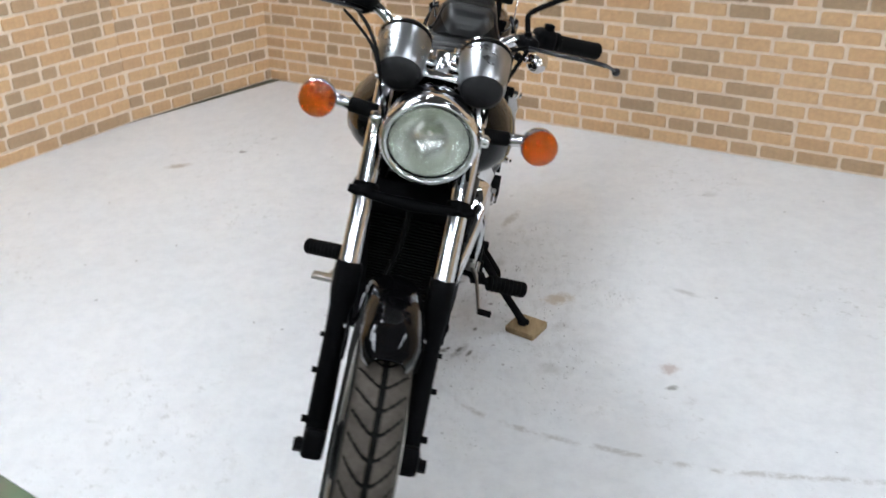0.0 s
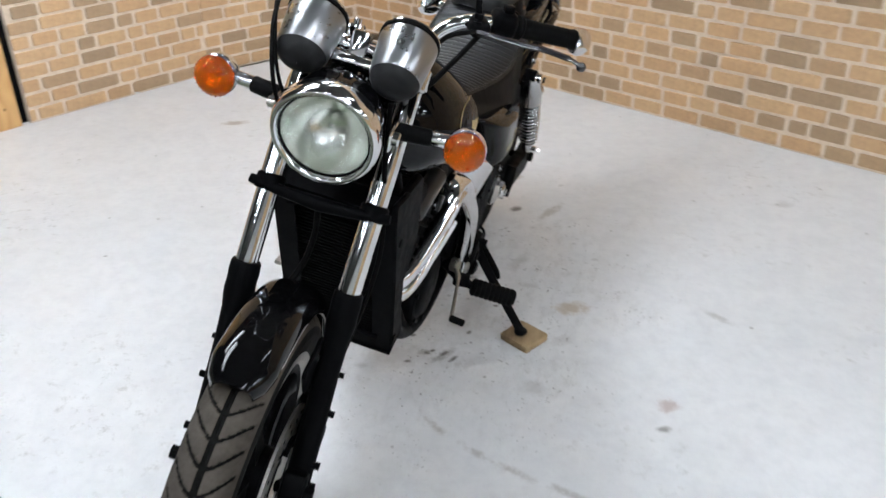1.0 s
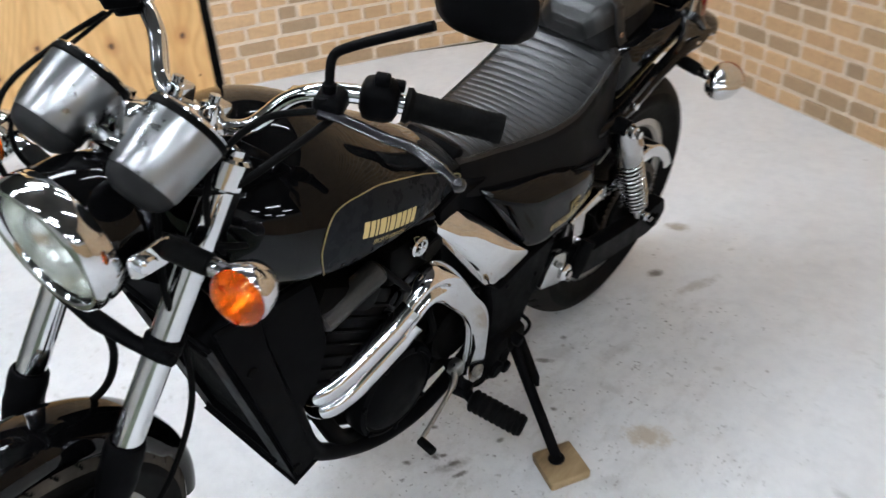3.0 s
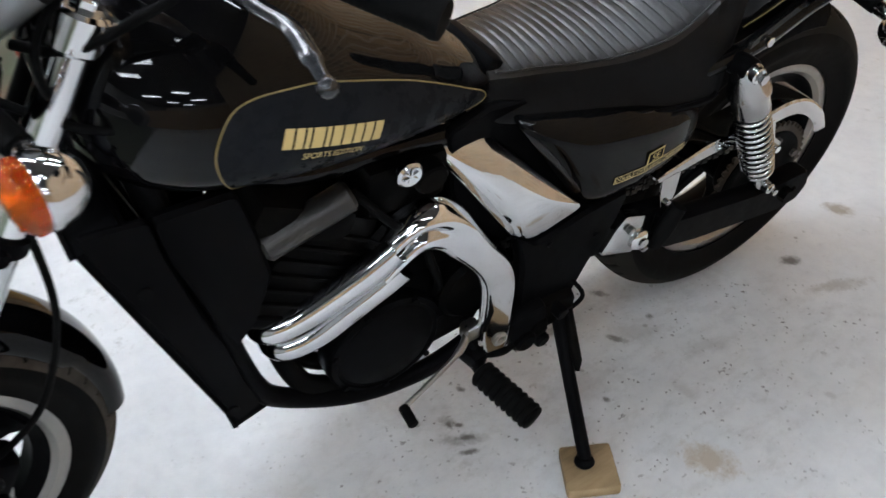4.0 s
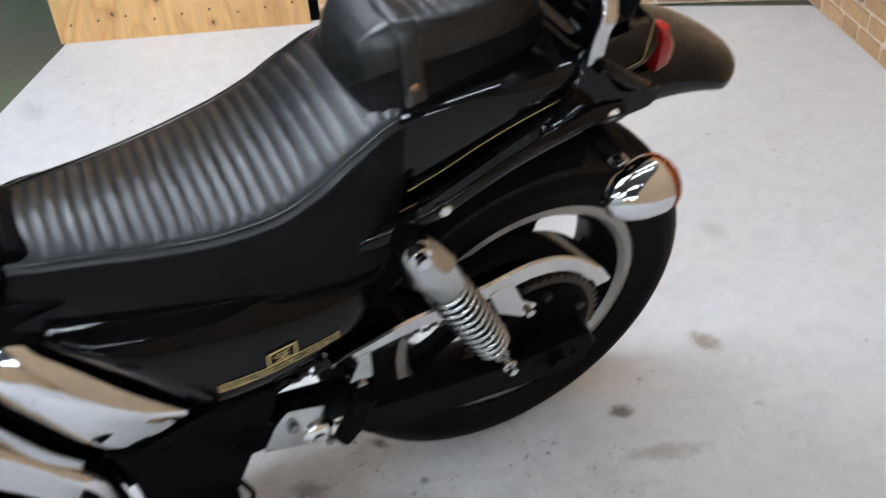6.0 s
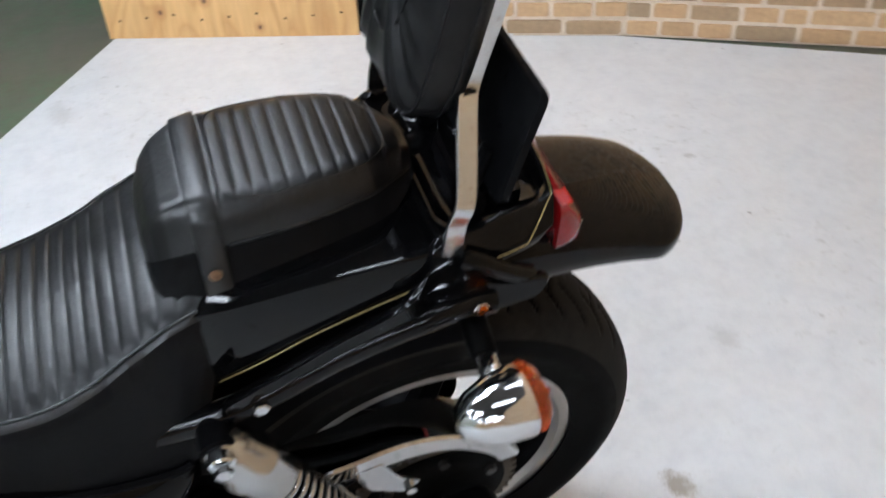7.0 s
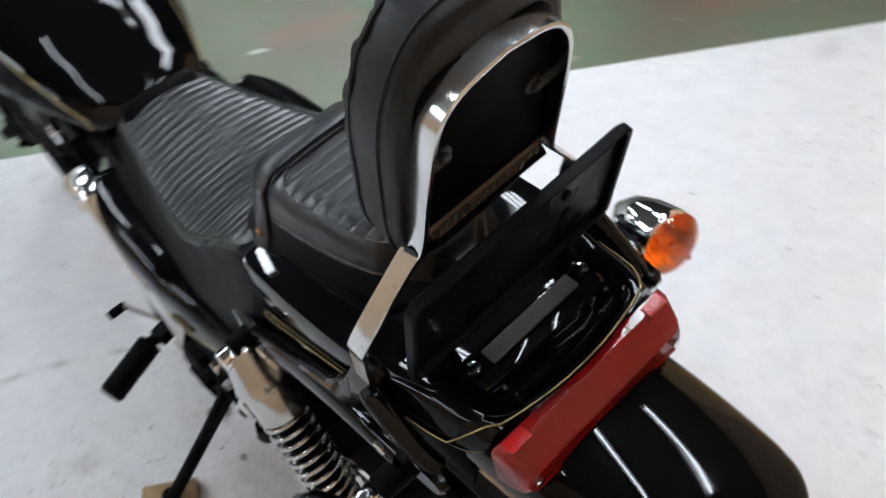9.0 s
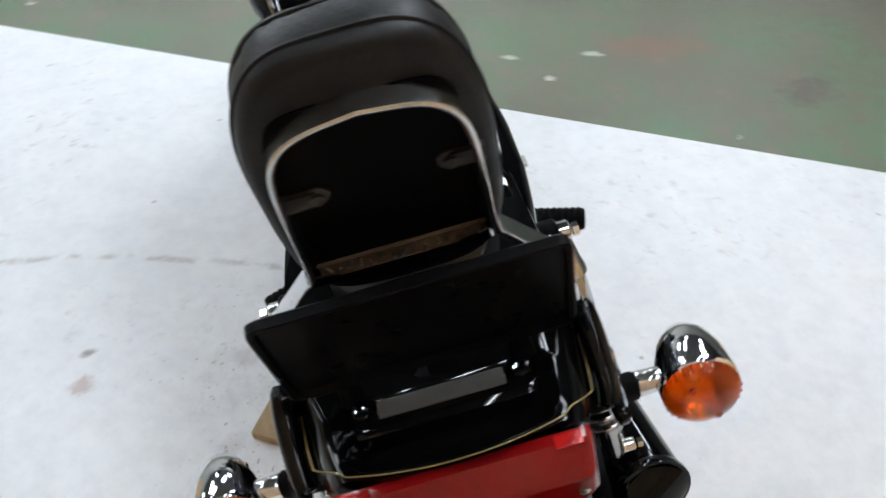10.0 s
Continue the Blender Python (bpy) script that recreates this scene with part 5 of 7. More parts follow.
part("hinge", bm, M_CUP, cap, "dull steel hinge")
bm = B()
box(bm, (0, 0.790, 0.697), (0.12, 0.03, 0.045), Matrix.Rotation(-0.5, 4, "X"), 0.012)
part("rear_mount", bm, M_SATIN, tank)

# ---- radiator ----
bm = B()
RD = Vector((0, 0.150, -0.44)).normalized()          # down along its face
RT = Vector((0, 0.228, 0.71))
RN = Vector((0, -RD.z, RD.y)).normalized()
RN = RN if RN.y < 0 else -RN


def rp(x, d, n=0.0):
    return RT + RD * d + RN * n + Vector((x, 0, 0))


def slab(bm, x0, x1, d0, d1, n0, n1, bev=0.0):
    c = rp((x0 + x1) / 2, (d0 + d1) / 2, (n0 + n1) / 2)
    rot = Matrix((Vector((1, 0, 0)), RN, RD)).transposed()
    box(bm, c, (abs(x1 - x0), abs(n1 - n0), abs(d1 - d0)), rot, bev)


slab(bm, -0.085, 0.085, 0.06, 0.41, -0.045, -0.012)
radiator = part("radiator", bm, M_HOSE, bike, "black radiator behind a black surround", True, 40)
for k in range(38):
    bm = B()
    slab(bm, -0.083, 0.083, 0.068 + k * 0.0093, 0.0715 + k * 0.0093, -0.013, -0.008)
    part("fin", bm, M_HOSE, radiator, "", False)
bm = B()
for x0, x1, d0, d1 in ((-0.112, -0.083, 0.03, 0.452), (0.083, 0.112, 0.03, 0.452), (-0.083, 0.083, 0.03, 0.068), (-0.083, 0.083, 0.405, 0.452)):
    slab(bm, x0, x1, d0, d1, -0.05, 0.004, 0.006)
part("surround", bm, M_PLASTIC, radiator, "dull black plastic radiator surround")


def rad_side(s):
    bm = B()
    plate(bm, rounded([(0.238, 0.705), (0.252, 0.655), (0.302, 0.508), (0.374, 0.292), (0.410, 0.312), (0.392, 0.36), (0.372, 0.455), (0.350, 0.53), (0.318, 0.64), (0.31, 0.70)], 0.008), 0.120 * s, 0.012 * s, 0.004)
    p_ = part("side_panel", bm, M_PLASTIC, radiator, "flat black radiator side panel")
    for v, w in ((0.292, 0.60), (0.367, 0.325)):
        bm = B()
        cyl(bm, (0.119 * s, v, w), (0.1235 * s, v, w), 0.009, 14, None, 0.001)
        part("rubber_plug", bm, M_HOSE, p_)
    bm = B()
    plate(bm, rounded([(0.315, 0.69), (0.325, 0.62), (0.372, 0.47), (0.385, 0.43), (0.42, 0.47), (0.445, 0.54), (0.43, 0.62), (0.41, 0.69)], 0.01), 0.112 * s, 0.02 * s, 0.006)
    part("rear_panel", bm, M_PLASTIC, radiator, "flat black inner panel")


mirrored(rad_side)

# ---- frame ----
def frame_rails(s):
    bm = B()
    tube(bm, catmull([(0.06 * s, 0.30, 0.80), (0.085 * s, 0.335, 0.66), (0.10 * s, 0.385, 0.42), (0.105 * s, 0.412, 0.325), (0.105 * s, 0.45, 0.277), (0.105 * s, 0.54, 0.219), (0.105 * s, 0.63, 0.190), (0.105 * s, 0.72, 0.192), (0.105 * s, 0.82, 0.235), (0.105 * s, 0.88, 0.30)], 6), 0.0155, 12)
    part("frame_tube", bm, M_SATIN, bike, "black steel frame tube")
    bm = B()
    tube(bm, catmull([(0.04 * s, 0.29, 0.84), (0.07 * s, 0.45, 0.67), (0.075 * s, 0.65, 0.645), (0.085 * s, 0.85, 0.63), (0.105 * s, 1.05, 0.62), (0.132 * s, 1.20, 0.655), (0.135 * s, 1.32, 0.705), (0.138 * s, 1.42, 0.735), (0.138 * s, 1.475, 0.735)], 6), 0.0155, 12)
    part("frame_tube", bm, M_BLACK, bike, "black seat rail")


mirrored(frame_rails)
bm = B()
cyl(bm, Vector((0, 0.235, 0.74)), Vector((0, 0.235, 0.74)) + AXIS * 0.2, 0.034, 20)
part("steering_head", bm, M_SATIN, bike)

# ---- engine ----
bm = B()
box(bm, (0, 0.675, 0.315), (0.20, 0.25, 0.2), Matrix.Rotation(0.12, 4, "X"), 0.03)
box(bm, (0, 0.70, 0.40), (0.18, 0.22, 0.14), None, 0.03)
engine = part("engine", bm, M_ENGINE, bike, "black liquid-cooled engine")
bm = B()
rot = Matrix.Rotation(radians(-32), 4, "X")
box(bm, (0, 0.50, 0.50), (0.2, 0.13, 0.2), rot, 0.015)
part("cylinder", bm, M_ENGINE, engine, "black finned cylinder")
for k in range(7):
    bm = B()
    box(bm, (0, 0.470 + 0.012 * k, 0.435 + 0.020 * k), (0.212, 0.15, 0.006), rot, 0.002)
    part("cooling_fin", bm, M_ENGINE, engine)
bm = B()
box(bm, (0, 0.495, 0.595), (0.215, 0.15, 0.055), Matrix.Rotation(radians(-28), 4, "X"), 0.016)
part("cylinder_head", bm, M_ENGINE, engine)


def engine_side(s):
    bm = B()
    a, b = Vector((0.098 * s, 0.437, 0.580)), Vector((0.104 * s, 0.556, 0.622))
    tube(bm, [a, a + (b - a) * 0.04, a + (b - a) * 0.96, b], [0.016, 0.021, 0.021, 0.016], 14)
    part("head_cover", bm, M_HEAD, engine, "dull grey cylinder head cover")
    bm = B()
    c = Vector((0.078 * s, 0.613, 0.305))
    lathe(bm, [(0.098, 0.0), (0.098, 0.028), (0.094, 0.036), (0.086, 0.039), (0.084, 0.036), (0.079, 0.036), (0.070, 0.044), (0.035, 0.047), (0.0005, 0.0475)], c, (s, 0, 0), 40)
    cv = part("crankcase_cover", bm, M_SATIN, engine, "round black crankcase cover")
    for k in range(7):
        a = math.tau * k / 7 + 0.2
        bm = B()
        q = c + Vector((0.034 * s, 0.090 * math.cos(a), 0.090 * math.sin(a)))
        cyl(bm, q, q + Vector((0.008 * s, 0, 0)), 0.0055, 6)
        part("bolt", bm, M_SATIN, cv, "", False)
    bm = B()
    lathe(bm, [(0.062, 0.0), (0.062, 0.026), (0.054, 0.034), (0.0005, 0.036)], Vector((0.09 * s, 0.76, 0.36)), (s, 0, 0), 32)
    part("sprocket_cover", bm, M_ENGINE, engine)
    bm = B()
    tube(bm, catmull([(0.06 * s, 0.455, 0.36), (0.085 * s, 0.462, 0.325), (0.095 * s, 0.485, 0.275), (0.09 * s, 0.53, 0.235)], 5), 0.0165, 10)
    part("water_hose", bm, M_HOSE, engine, "black water hose")
    # added black shape that hides the bright floor showing through below the engine
    bm = B()
    tube(bm, catmull([(0.055 * s, 0.462, 0.325), (0.062 * s, 0.490, 0.299), (0.067 * s, 0.520, 0.275), (0.068 * s, 0.555, 0.255)], 5), 0.0135, 10)
    part("gap_filler", bm, M_ENGINE, engine, "black pipe shape added to darken the gap under the engine")
    bm = B()
    tube(bm, catmull([(0.115 * s, 0.655, 0.55), (0.125 * s, 0.665, 0.48), (0.12 * s, 0.69, 0.41), (0.10 * s, 0.70, 0.36)], 5), 0.007, 8)
    tube(bm, catmull([(0.10 * s, 0.56, 0.62), (0.12 * s, 0.60, 0.57), (0.115 * s, 0.64, 0.53), (0.09 * s, 0.68, 0.52)], 5), 0.006, 8)
    part("fuel_hose", bm, M_HOSE, engine)
    bm = B()
    box(bm, (0.055 * s, 0.64, 0.60), (0.10, 0.12, 0.08), None, 0.012)
    cyl(bm, (0.09 * s, 0.665, 0.615), (0.122 * s, 0.665, 0.61), 0.024, 16, None, 0.003)
    part("carburettor", bm, M_ENGINE, engine, "black carburettor body")
    bm = B()
    lathe(bm, [(0.016, 0.0), (0.0185, 0.003), (0.0185, 0.011), (0.015, 0.014), (0.011, 0.0125), (0.0005, 0.0125)], (0.113 * s, 0.627, 0.637), (s, 0, 0), 20)
    part("chrome_plug", bm, M_CHROME, engine, "round chrome plug with a slotted face")
    for a in (0.4, 1.45, 2.5):
        bm = B()
        d = Vector((0, math.cos(a), math.sin(a)))
        tube(bm, [Vector((0.1265 * s, 0.627, 0.637)) - d * 0.011, Vector((0.1265 * s, 0.627, 0.637)) + d * 0.011], 0.0018, 6)
        part("plug_rib", bm, M_CHROME, engine)


mirrored(engine_side)

# ---- exhaust ----
def exhaust(s):
    bm = B()
    tube(bm, catmull([(0.045 * s, 0.452, 0.432), (0.072 * s, 0.433, 0.418), (0.094 * s, 0.443, 0.421), (0.107 * s, 0.485, 0.4395), (0.117 * s, 0.531, 0.469), (0.127 * s, 0.576, 0.5015), (0.134 * s, 0.606, 0.528)], 6), 0.0205, 18)
    ex = part("exhaust_header", bm, M_CHROME, bike, "pair of chrome header pipes with a wide chrome shield")
    bm = B()
    tube(bm, catmull([(0.045 * s, 0.466, 0.388), (0.072 * s, 0.449, 0.374), (0.093 * s, 0.459, 0.373), (0.107 * s, 0.501, 0.391), (0.118 * s, 0.547, 0.428), (0.129 * s, 0.593, 0.467), (0.135 * s, 0.616, 0.490)], 6), 0.0195, 18)
    part("lower_pipe", bm, M_CHROME, ex)
    for q, r in (((0.048, 0.450, 0.431), 0.028), ((0.048, 0.464, 0.386), 0.027)):
        bm = B()
        cyl(bm, (q[0] * s, q[1], q[2]), ((q[0] + 0.012) * s, q[1] - 0.008, q[2] - 0.006), r, 20, None, 0.003)
        part("flange", bm, M_ALLOY, ex)
    for u, v, w in ((0.108, 0.516, 0.431), (0.120, 0.560, 0.465)):
        bm = B()
        cyl(bm, ((u - 0.01) * s, v, w), ((u + 0.008) * s, v, w), 0.0085, 12, None, 0.002)
        part("band_bolt", bm, M_ENGINE, ex)
    outer = catmull([(0.574, 0.520), (0.610, 0.560), (0.641, 0.577), (0.681, 0.575), (0.716, 0.549), (0.758, 0.488), (0.792, 0.443), (0.809, 0.398), (0.815, 0.330), (0.817, 0.265), (0.810, 0.232)], 6)
    inner = catmull([(0.591, 0.470), (0.612, 0.489), (0.639, 0.510), (0.664, 0.505), (0.691, 0.480), (0.721, 0.446), (0.738, 0.414), (0.745, 0.376), (0.748, 0.324), (0.750, 0.285), (0.762, 0.240)], 6)
    def base(v):
        """How far out the shield's rim stands: it leans out towards the rear."""
        return 0.105 + (v - 0.57) * 0.133
    bm = B()
    loops = []
    n = 22
    m_ = len(outer) - 1
    for i, (a, b) in enumerate(zip(outer, inner)):
        lobes = max(0.0, 1 - i / m_ / 0.36) ** 0.7          # two lobes over the pipes run together into one
        lp = []
        for j in range(n + 1):
            t = j / n
            q = a + (b - a) * t
            one = 0.033 * (1 - max(0.0, 1 - t / 0.27) ** 2.2) + 0.002 * t - 0.007 * max(0.0, (t - 0.90) / 0.10) ** 2
            two = 0.036 * max(0.0, 1 - (4 * t - 1) ** 2) ** 0.5 if t < 0.5 else 0.038 * max(0.0, 1 - (4 * t - 3) ** 2) ** 0.5
            two = max(two, 0.016 if 0.1 < t < 0.9 else 0.0)
            lp.append(Vector((s * (base(q.x) + one + (two - one) * lobes), q.x, q.y)))
        back = [Vector((s * (abs(p.x) - 0.004), p.y, p.z)) for p in lp]
        loops.append(lp + list(reversed(back)))
    rings(bm, loops)
    part("heat_shield", bm, M_CHROME, ex, "broad curved chrome heat shield", True, 60)
    bm = B()
    cyl(bm, (0.118 * s, 0.612, 0.522), (0.138 * s, 0.612, 0.522), 0.008, 12, None, 0.002)
    part("shield_clip", bm, M_ENGINE, ex)
    bm = B()
    tube(bm, [(0.1640 * s, 0.754, 0.387), (0.1655 * s, 0.760, 0.350), (0.1645 * s, 0.754, 0.306)], [0.001, 0.0042, 0.003], 8)
    part("slot", bm, M_HOSE, ex)
    bm = B()
    lathe(bm, [(0.007, 0.0), (0.013, 0.0), (0.0135, 0.006), (0.011, 0.008), (0.007, 0.007), (0.006, 0.001), (0.0005, 0.001)], (0.164 * s, 0.785, 0.272), (s, 0, 0), 18)
    part("shield_bolt", bm, M_ALLOY, ex)
    # silencer, low on each side
    bm = B()
    sv = [(0.10 * s, 0.72, 0.215), (0.14 * s, 0.85, 0.205), (0.17 * s, 1.0, 0.25), (0.192 * s, 1.2, 0.295), (0.206 * s, 1.345, 0.32), (0.208 * s, 1.36, 0.323)]
    if s < 0:
        tube(bm, catmull(sv, 6), [0.024] * 6 + [0.028 + 0.022 * k / 6 for k in range(6)] + [0.05] * 13 + [0.049] * 6, 24)
        part("silencer", bm, M_BLACK, ex, "black chrome silencer")
        bm = B()
        d = (Vector(sv[-1]) - Vector(sv[-3])).normalized()
        lathe(bm, [(0.0505, -0.012), (0.053, -0.004), (0.053, 0.003), (0.046, 0.004), (0.044, -0.03), (0.018, -0.032), (0.016, -0.06)], Vector(sv[-1]), d, 28)
        part("silencer_tip", bm, M_BLACK, ex, "black chrome silencer tip")


mirrored(exhaust)


# ---- side covers ----
def covers(s):
    bm = B()
    f = lambda v, w: s * ((v - 0.684) * 0.20 - 1.6 * max(0.0, w - 0.48) ** 2)
    dome(bm, rounded([(0.664, 0.652), (0.690, 0.664), (0.748, 0.646), (0.795, 0.606), (0.853, 0.546), (0.909, 0.492), (0.822, 0.438), (0.796, 0.466), (0.726, 0.566)], 0.012, 5), 0.114 * s, 0.017 * s, 0.014, f, 16, 2.6)
    part("chrome_cover", bm, M_CHROME, bike, "chrome triangular side cover", True, 50)
    bm = B()
    poly = rounded([(0.786, 0.660), (0.835, 0.654), (0.97, 0.634), (1.118, 0.604), (1.152, 0.582), (1.163, 0.548), (1.150, 0.512), (1.09, 0.490), (1.0, 0.482), (0.915, 0.482), (0.845, 0.580)], 0.020, 5)
    g = lambda v, w: s * (0.010 * max(0.0, min(1.0, (v - 0.76) / 0.15)) - 0.02 * max(0.0, (v - 1.0)) / 0.16)
    dome(bm, poly, 0.130 * s, 0.036 * s, 0.03, g, 24, 5.2)
    sc = part("side_cover", bm, M_BLACK_SHADED, bike, "glossy black side cover with a small gold badge", True, 50)
    if s > 0:
        def skin(q):
            c = sum((Vector(p) for p in poly), Vector((0, 0))) / len(poly)
            d = Vector((q.y, q.z)) - c
            far = 1e9                            # how far the outline lies along d, in lengths of d
            for k in range(len(poly)):
                a, e = Vector(poly[k]) - c, Vector(poly[(k + 1) % len(poly)]) - Vector(poly[k])
                den = d.x * e.y - d.y * e.x
                if abs(den) > 1e-9:
                    r_, h_ = (a.x * e.y - a.y * e.x) / den, (a.x * d.y - a.y * d.x) / den
                    if r_ > 0 and -1e-6 <= h_ <= 1.000001:
                        far = min(far, r_)
            lo = min(1.0, 1 / far)
            return Vector((0.130 + 0.036 * (1 - lo ** 5.2) + g(q.y, q.z) + 0.0014, q.y, q.z))
        a0, a1 = Vector((0, 0.943, 0.5310)), Vector((0, 1.092, 0.5340))
        ax = (a1 - a0).normalized()
        ay = Vector((0, -ax.z, ax.y))
        strips = [("badge_bar", 0.0, 0.149, 0.0, 0.0013), ("badge_bar", 0.0, 0.149, 0.0117, 0.013), ("badge_bar", 0.0, 0.0014, 0.0013, 0.0117), ("badge_bar", 0.1476, 0.149, 0.0013, 0.0117)]
        for nm, x0, x1, y0, y1, mm, off in [(*b_, M_GOLD, 0.0) for b_ in strips] + [("badge", 0.058, 0.094, 0.013, 0.0355, M_GOLD, 0.0004), ("badge", 0.0605, 0.0915, 0.0155, 0.033, M_HOSE, 0.0010)]:
            bm = B()
            nx = 8
            lo_ = [bm.verts.new(skin(a0 + ax * (x0 + (x1 - x0) * i / nx) + ay * y0) + Vector((off, 0, 0))) for i in range(nx + 1)]
            hi_ = [bm.verts.new(skin(a0 + ax * (x0 + (x1 - x0) * i / nx) + ay * y1) + Vector((off, 0, 0))) for i in range(nx + 1)]
            for i in range(nx):
                bm.faces.new((lo_[i], lo_[i + 1], hi_[i + 1], hi_[i]))
            part(nm, bm, mm, sc, "", True, 70)
        words("lettering", "SE", 0.019, a0 + ax * 0.076 + ay * 0.0178, ax, ay, sc, M_GOLD, lambda q: skin(q) + Vector((0.0016, 0, 0)), "small gold letters")
        words("lettering", "DOUBLE OVER HEAD CAMSHAFT", 0.0098, a0 + ax * 0.0745 + ay * 0.0030, ax, ay, sc, M_GOLD, skin, "tiny gold words")
    bm = B()
    plate(bm, rounded([(0.805, 0.462), (0.838, 0.436), (0.93, 0.462), (1.018, 0.472), (1.006, 0.415), (0.966, 0.335), (0.940, 0.272), (0.914, 0.258), (0.832, 0.288), (0.822, 0.40)], 0.012), 0.150 * s, 0.03 * s, 0.006)
    pp = part("pivot_cover", bm, M_PLASTIC, bike, "flat black swingarm pivot cover")
    for v, w in ((0.868, 0.425), (0.965, 0.40)):
        bm = B()
        cyl(bm, (0.149 * s, v, w), (0.153 * s, v, w), 0.005, 8)
        part("bolt", bm, M_SATIN, pp)
    bm = B()
    plate(bm, rounded([(0.70, 0.655), (0.76, 0.675), (0.90, 0.66), (1.14, 0.62), (1.135, 0.50), (1.09, 0.455), (1.075, 0.40), (0.98, 0.36), (0.82, 0.30), (0.765, 0.33), (0.752, 0.44), (0.715, 0.55)], 0.01), 0.098 * s, 0.02 * s, 0.004)
    part("inner_panel", bm, M_PLASTIC, bike, "black plastic inner panel")
    # chrome passenger footrest bracket, folded up
    bm = B()
    dome(bm, rounded([(0.980, 0.352), (1.000, 0.396), (1.018, 0.420), (1.066, 0.403), (1.080, 0.352), (1.056, 0.325), (1.020, 0.338)], 0.007), 0.158 * s, 0.010 * s, 0.02)
    rb = part("footrest_bracket", bm, M_SHOCK, bike, "chrome passenger footrest bracket")
    bm = B()
    lathe(bm, [(0.019, 0.0), (0.0195, 0.006), (0.016, 0.010), (0.009, 0.0115), (0.009, 0.016), (0.0005, 0.017)], (0.166 * s, 1.050, 0.366), (s, 0, 0), 20)
    part("pivot", bm, M_CHROME, rb)
    for v, w in ((1.020, 0.402), (1.066, 0.342)):
        bm = B()
        cyl(bm, (0.164 * s, v, w), (0.176 * s, v + 0.001, w - 0.002), 0.0075, 8, None, 0.002)
        part("bolt", bm, M_CUP, rb)
    bm = B()
    tube(bm, [(0.172 * s, 1.084, 0.335), (0.172 * s, 1.102, 0.365), (0.172 * s, 1.122, 0.410)], [0.013, 0.016, 0.014], 14)
    part("footrest_rubber", bm, M_HOSE, rb, "folded black rubber footrest")


mirrored(covers)

# ---- footrests, shift lever, side stand ----
def footrest(s):
    a, b = Vector((0.200 * s, 0.727, 0.262)), Vector((0.300 * s, 0.752, 0.248))
    d = (b - a).normalized()
    L = (b - a).length
    bm = B()
    prof = [(0.0005, -0.003), (0.014, -0.003)]
    for k in range(9):
        h = L * k / 9
        prof += [(0.0205, h + 0.001), (0.0222, h + 0.004), (0.0222, h + L / 9 - 0.003), (0.0198, h + L / 9 - 0.0012)]
    prof += [(0.0205, L + 0.002), (0.017, L + 0.005), (0.0005, L + 0.006)]
    lathe(bm, prof, a, d, 20)
    f = part("footrest", bm, M_HOSE, bike, "ribbed black rubber footrest")
    bm = B()
    tube(bm, [Vector((0.12 * s, 0.755, 0.285)), Vector((0.16 * s, 0.735, 0.272)), a], [0.014, 0.013, 0.010], 12)
    box(bm, (0.17 * s, 0.732, 0.268), (0.04, 0.03, 0.026), Matrix.Rotation(0.2 * s, 4, "Z"), 0.005)
    part("hinge", bm, M_SATIN, f)


mirrored(footrest)
bm = B()
tube(bm, catmull([(0.147, 0.735, 0.296), (0.165, 0.71, 0.285), (0.180, 0.645, 0.262), (0.188, 0.602, 0.248)], 5), [0.0065] * 6 + [0.0044] * 10, 10)
box(bm, (0.146, 0.74, 0.298), (0.026, 0.026, 0.03), None, 0.006)
shift = part("shift_lever", bm, M_ALLOY, bike, "steel gear lever with a rubber tip")
bm = B()
cyl(bm, (0.186, 0.598, 0.247), (0.222, 0.596, 0.245), 0.0085, 14, None, 0.002)
part("tip", bm, M_HOSE, shift, "black rubber tip")
bm = B()
cyl(bm, (-0.12, 0.75, 0.25), (-0.17, 0.72, 0.25), 0.008, 10)
tube(bm, [(-0.17, 0.72, 0.25), (-0.19, 0.64, 0.27), (-0.2, 0.58, 0.27)], 0.008, 10)
box(bm, (-0.215, 0.57, 0.272), (0.06, 0.03, 0.012), None, 0.004)
part("brake_pedal", bm, M_ALLOY, bike)

bm = B()
tube(bm, [(0.150, 0.913, 0.285), (0.170, 0.910, 0.245), (0.225, 0.896, 0.185), (0.330, 0.872, 0.078)], [0.015, 0.0135, 0.0115, 0.0115], 12)
stand = part("side_stand", bm, M_SATIN, bike, "black steel side stand resting on the wood block")
bm = B()
c = Vector((0.334, 0.868, 0.074))
upw = Vector((-math.sin(radians(LEAN)), 0, math.cos(radians(LEAN))))
lathe(bm, [(0.0005, 0.0), (0.016, 0.0), (0.0175, 0.003), (0.016, 0.008), (0.009, 0.011), (0.008, 0.006), (0.0005, 0.006)], c, upw, 18)
part("foot", bm, M_SATIN, stand)
bm = B()
box(bm, (0.135, 0.890, 0.268), (0.07, 0.10, 0.06), None, 0.014)
cyl(bm, (0.150, 0.862, 0.262), (0.176, 0.862, 0.262), 0.018, 14, None, 0.004)
part("stand_bracket", bm, M_ENGINE, stand)
bm = B()
box(bm, (0.148, 0.845, 0.262), (0.05, 0.075, 0.085), Matrix.Rotation(0.25, 4, "X"), 0.012)
cyl(bm, (0.15, 0.835, 0.245), (0.182, 0.835, 0.243), 0.020, 14, None, 0.004)
cyl(bm, (0.15, 0.872, 0.225), (0.180, 0.874, 0.222), 0.014, 10, None, 0.003)
cyl(bm, (0.16, 0.895, 0.285), (0.186, 0.897, 0.283), 0.013, 6, None, 0.002)
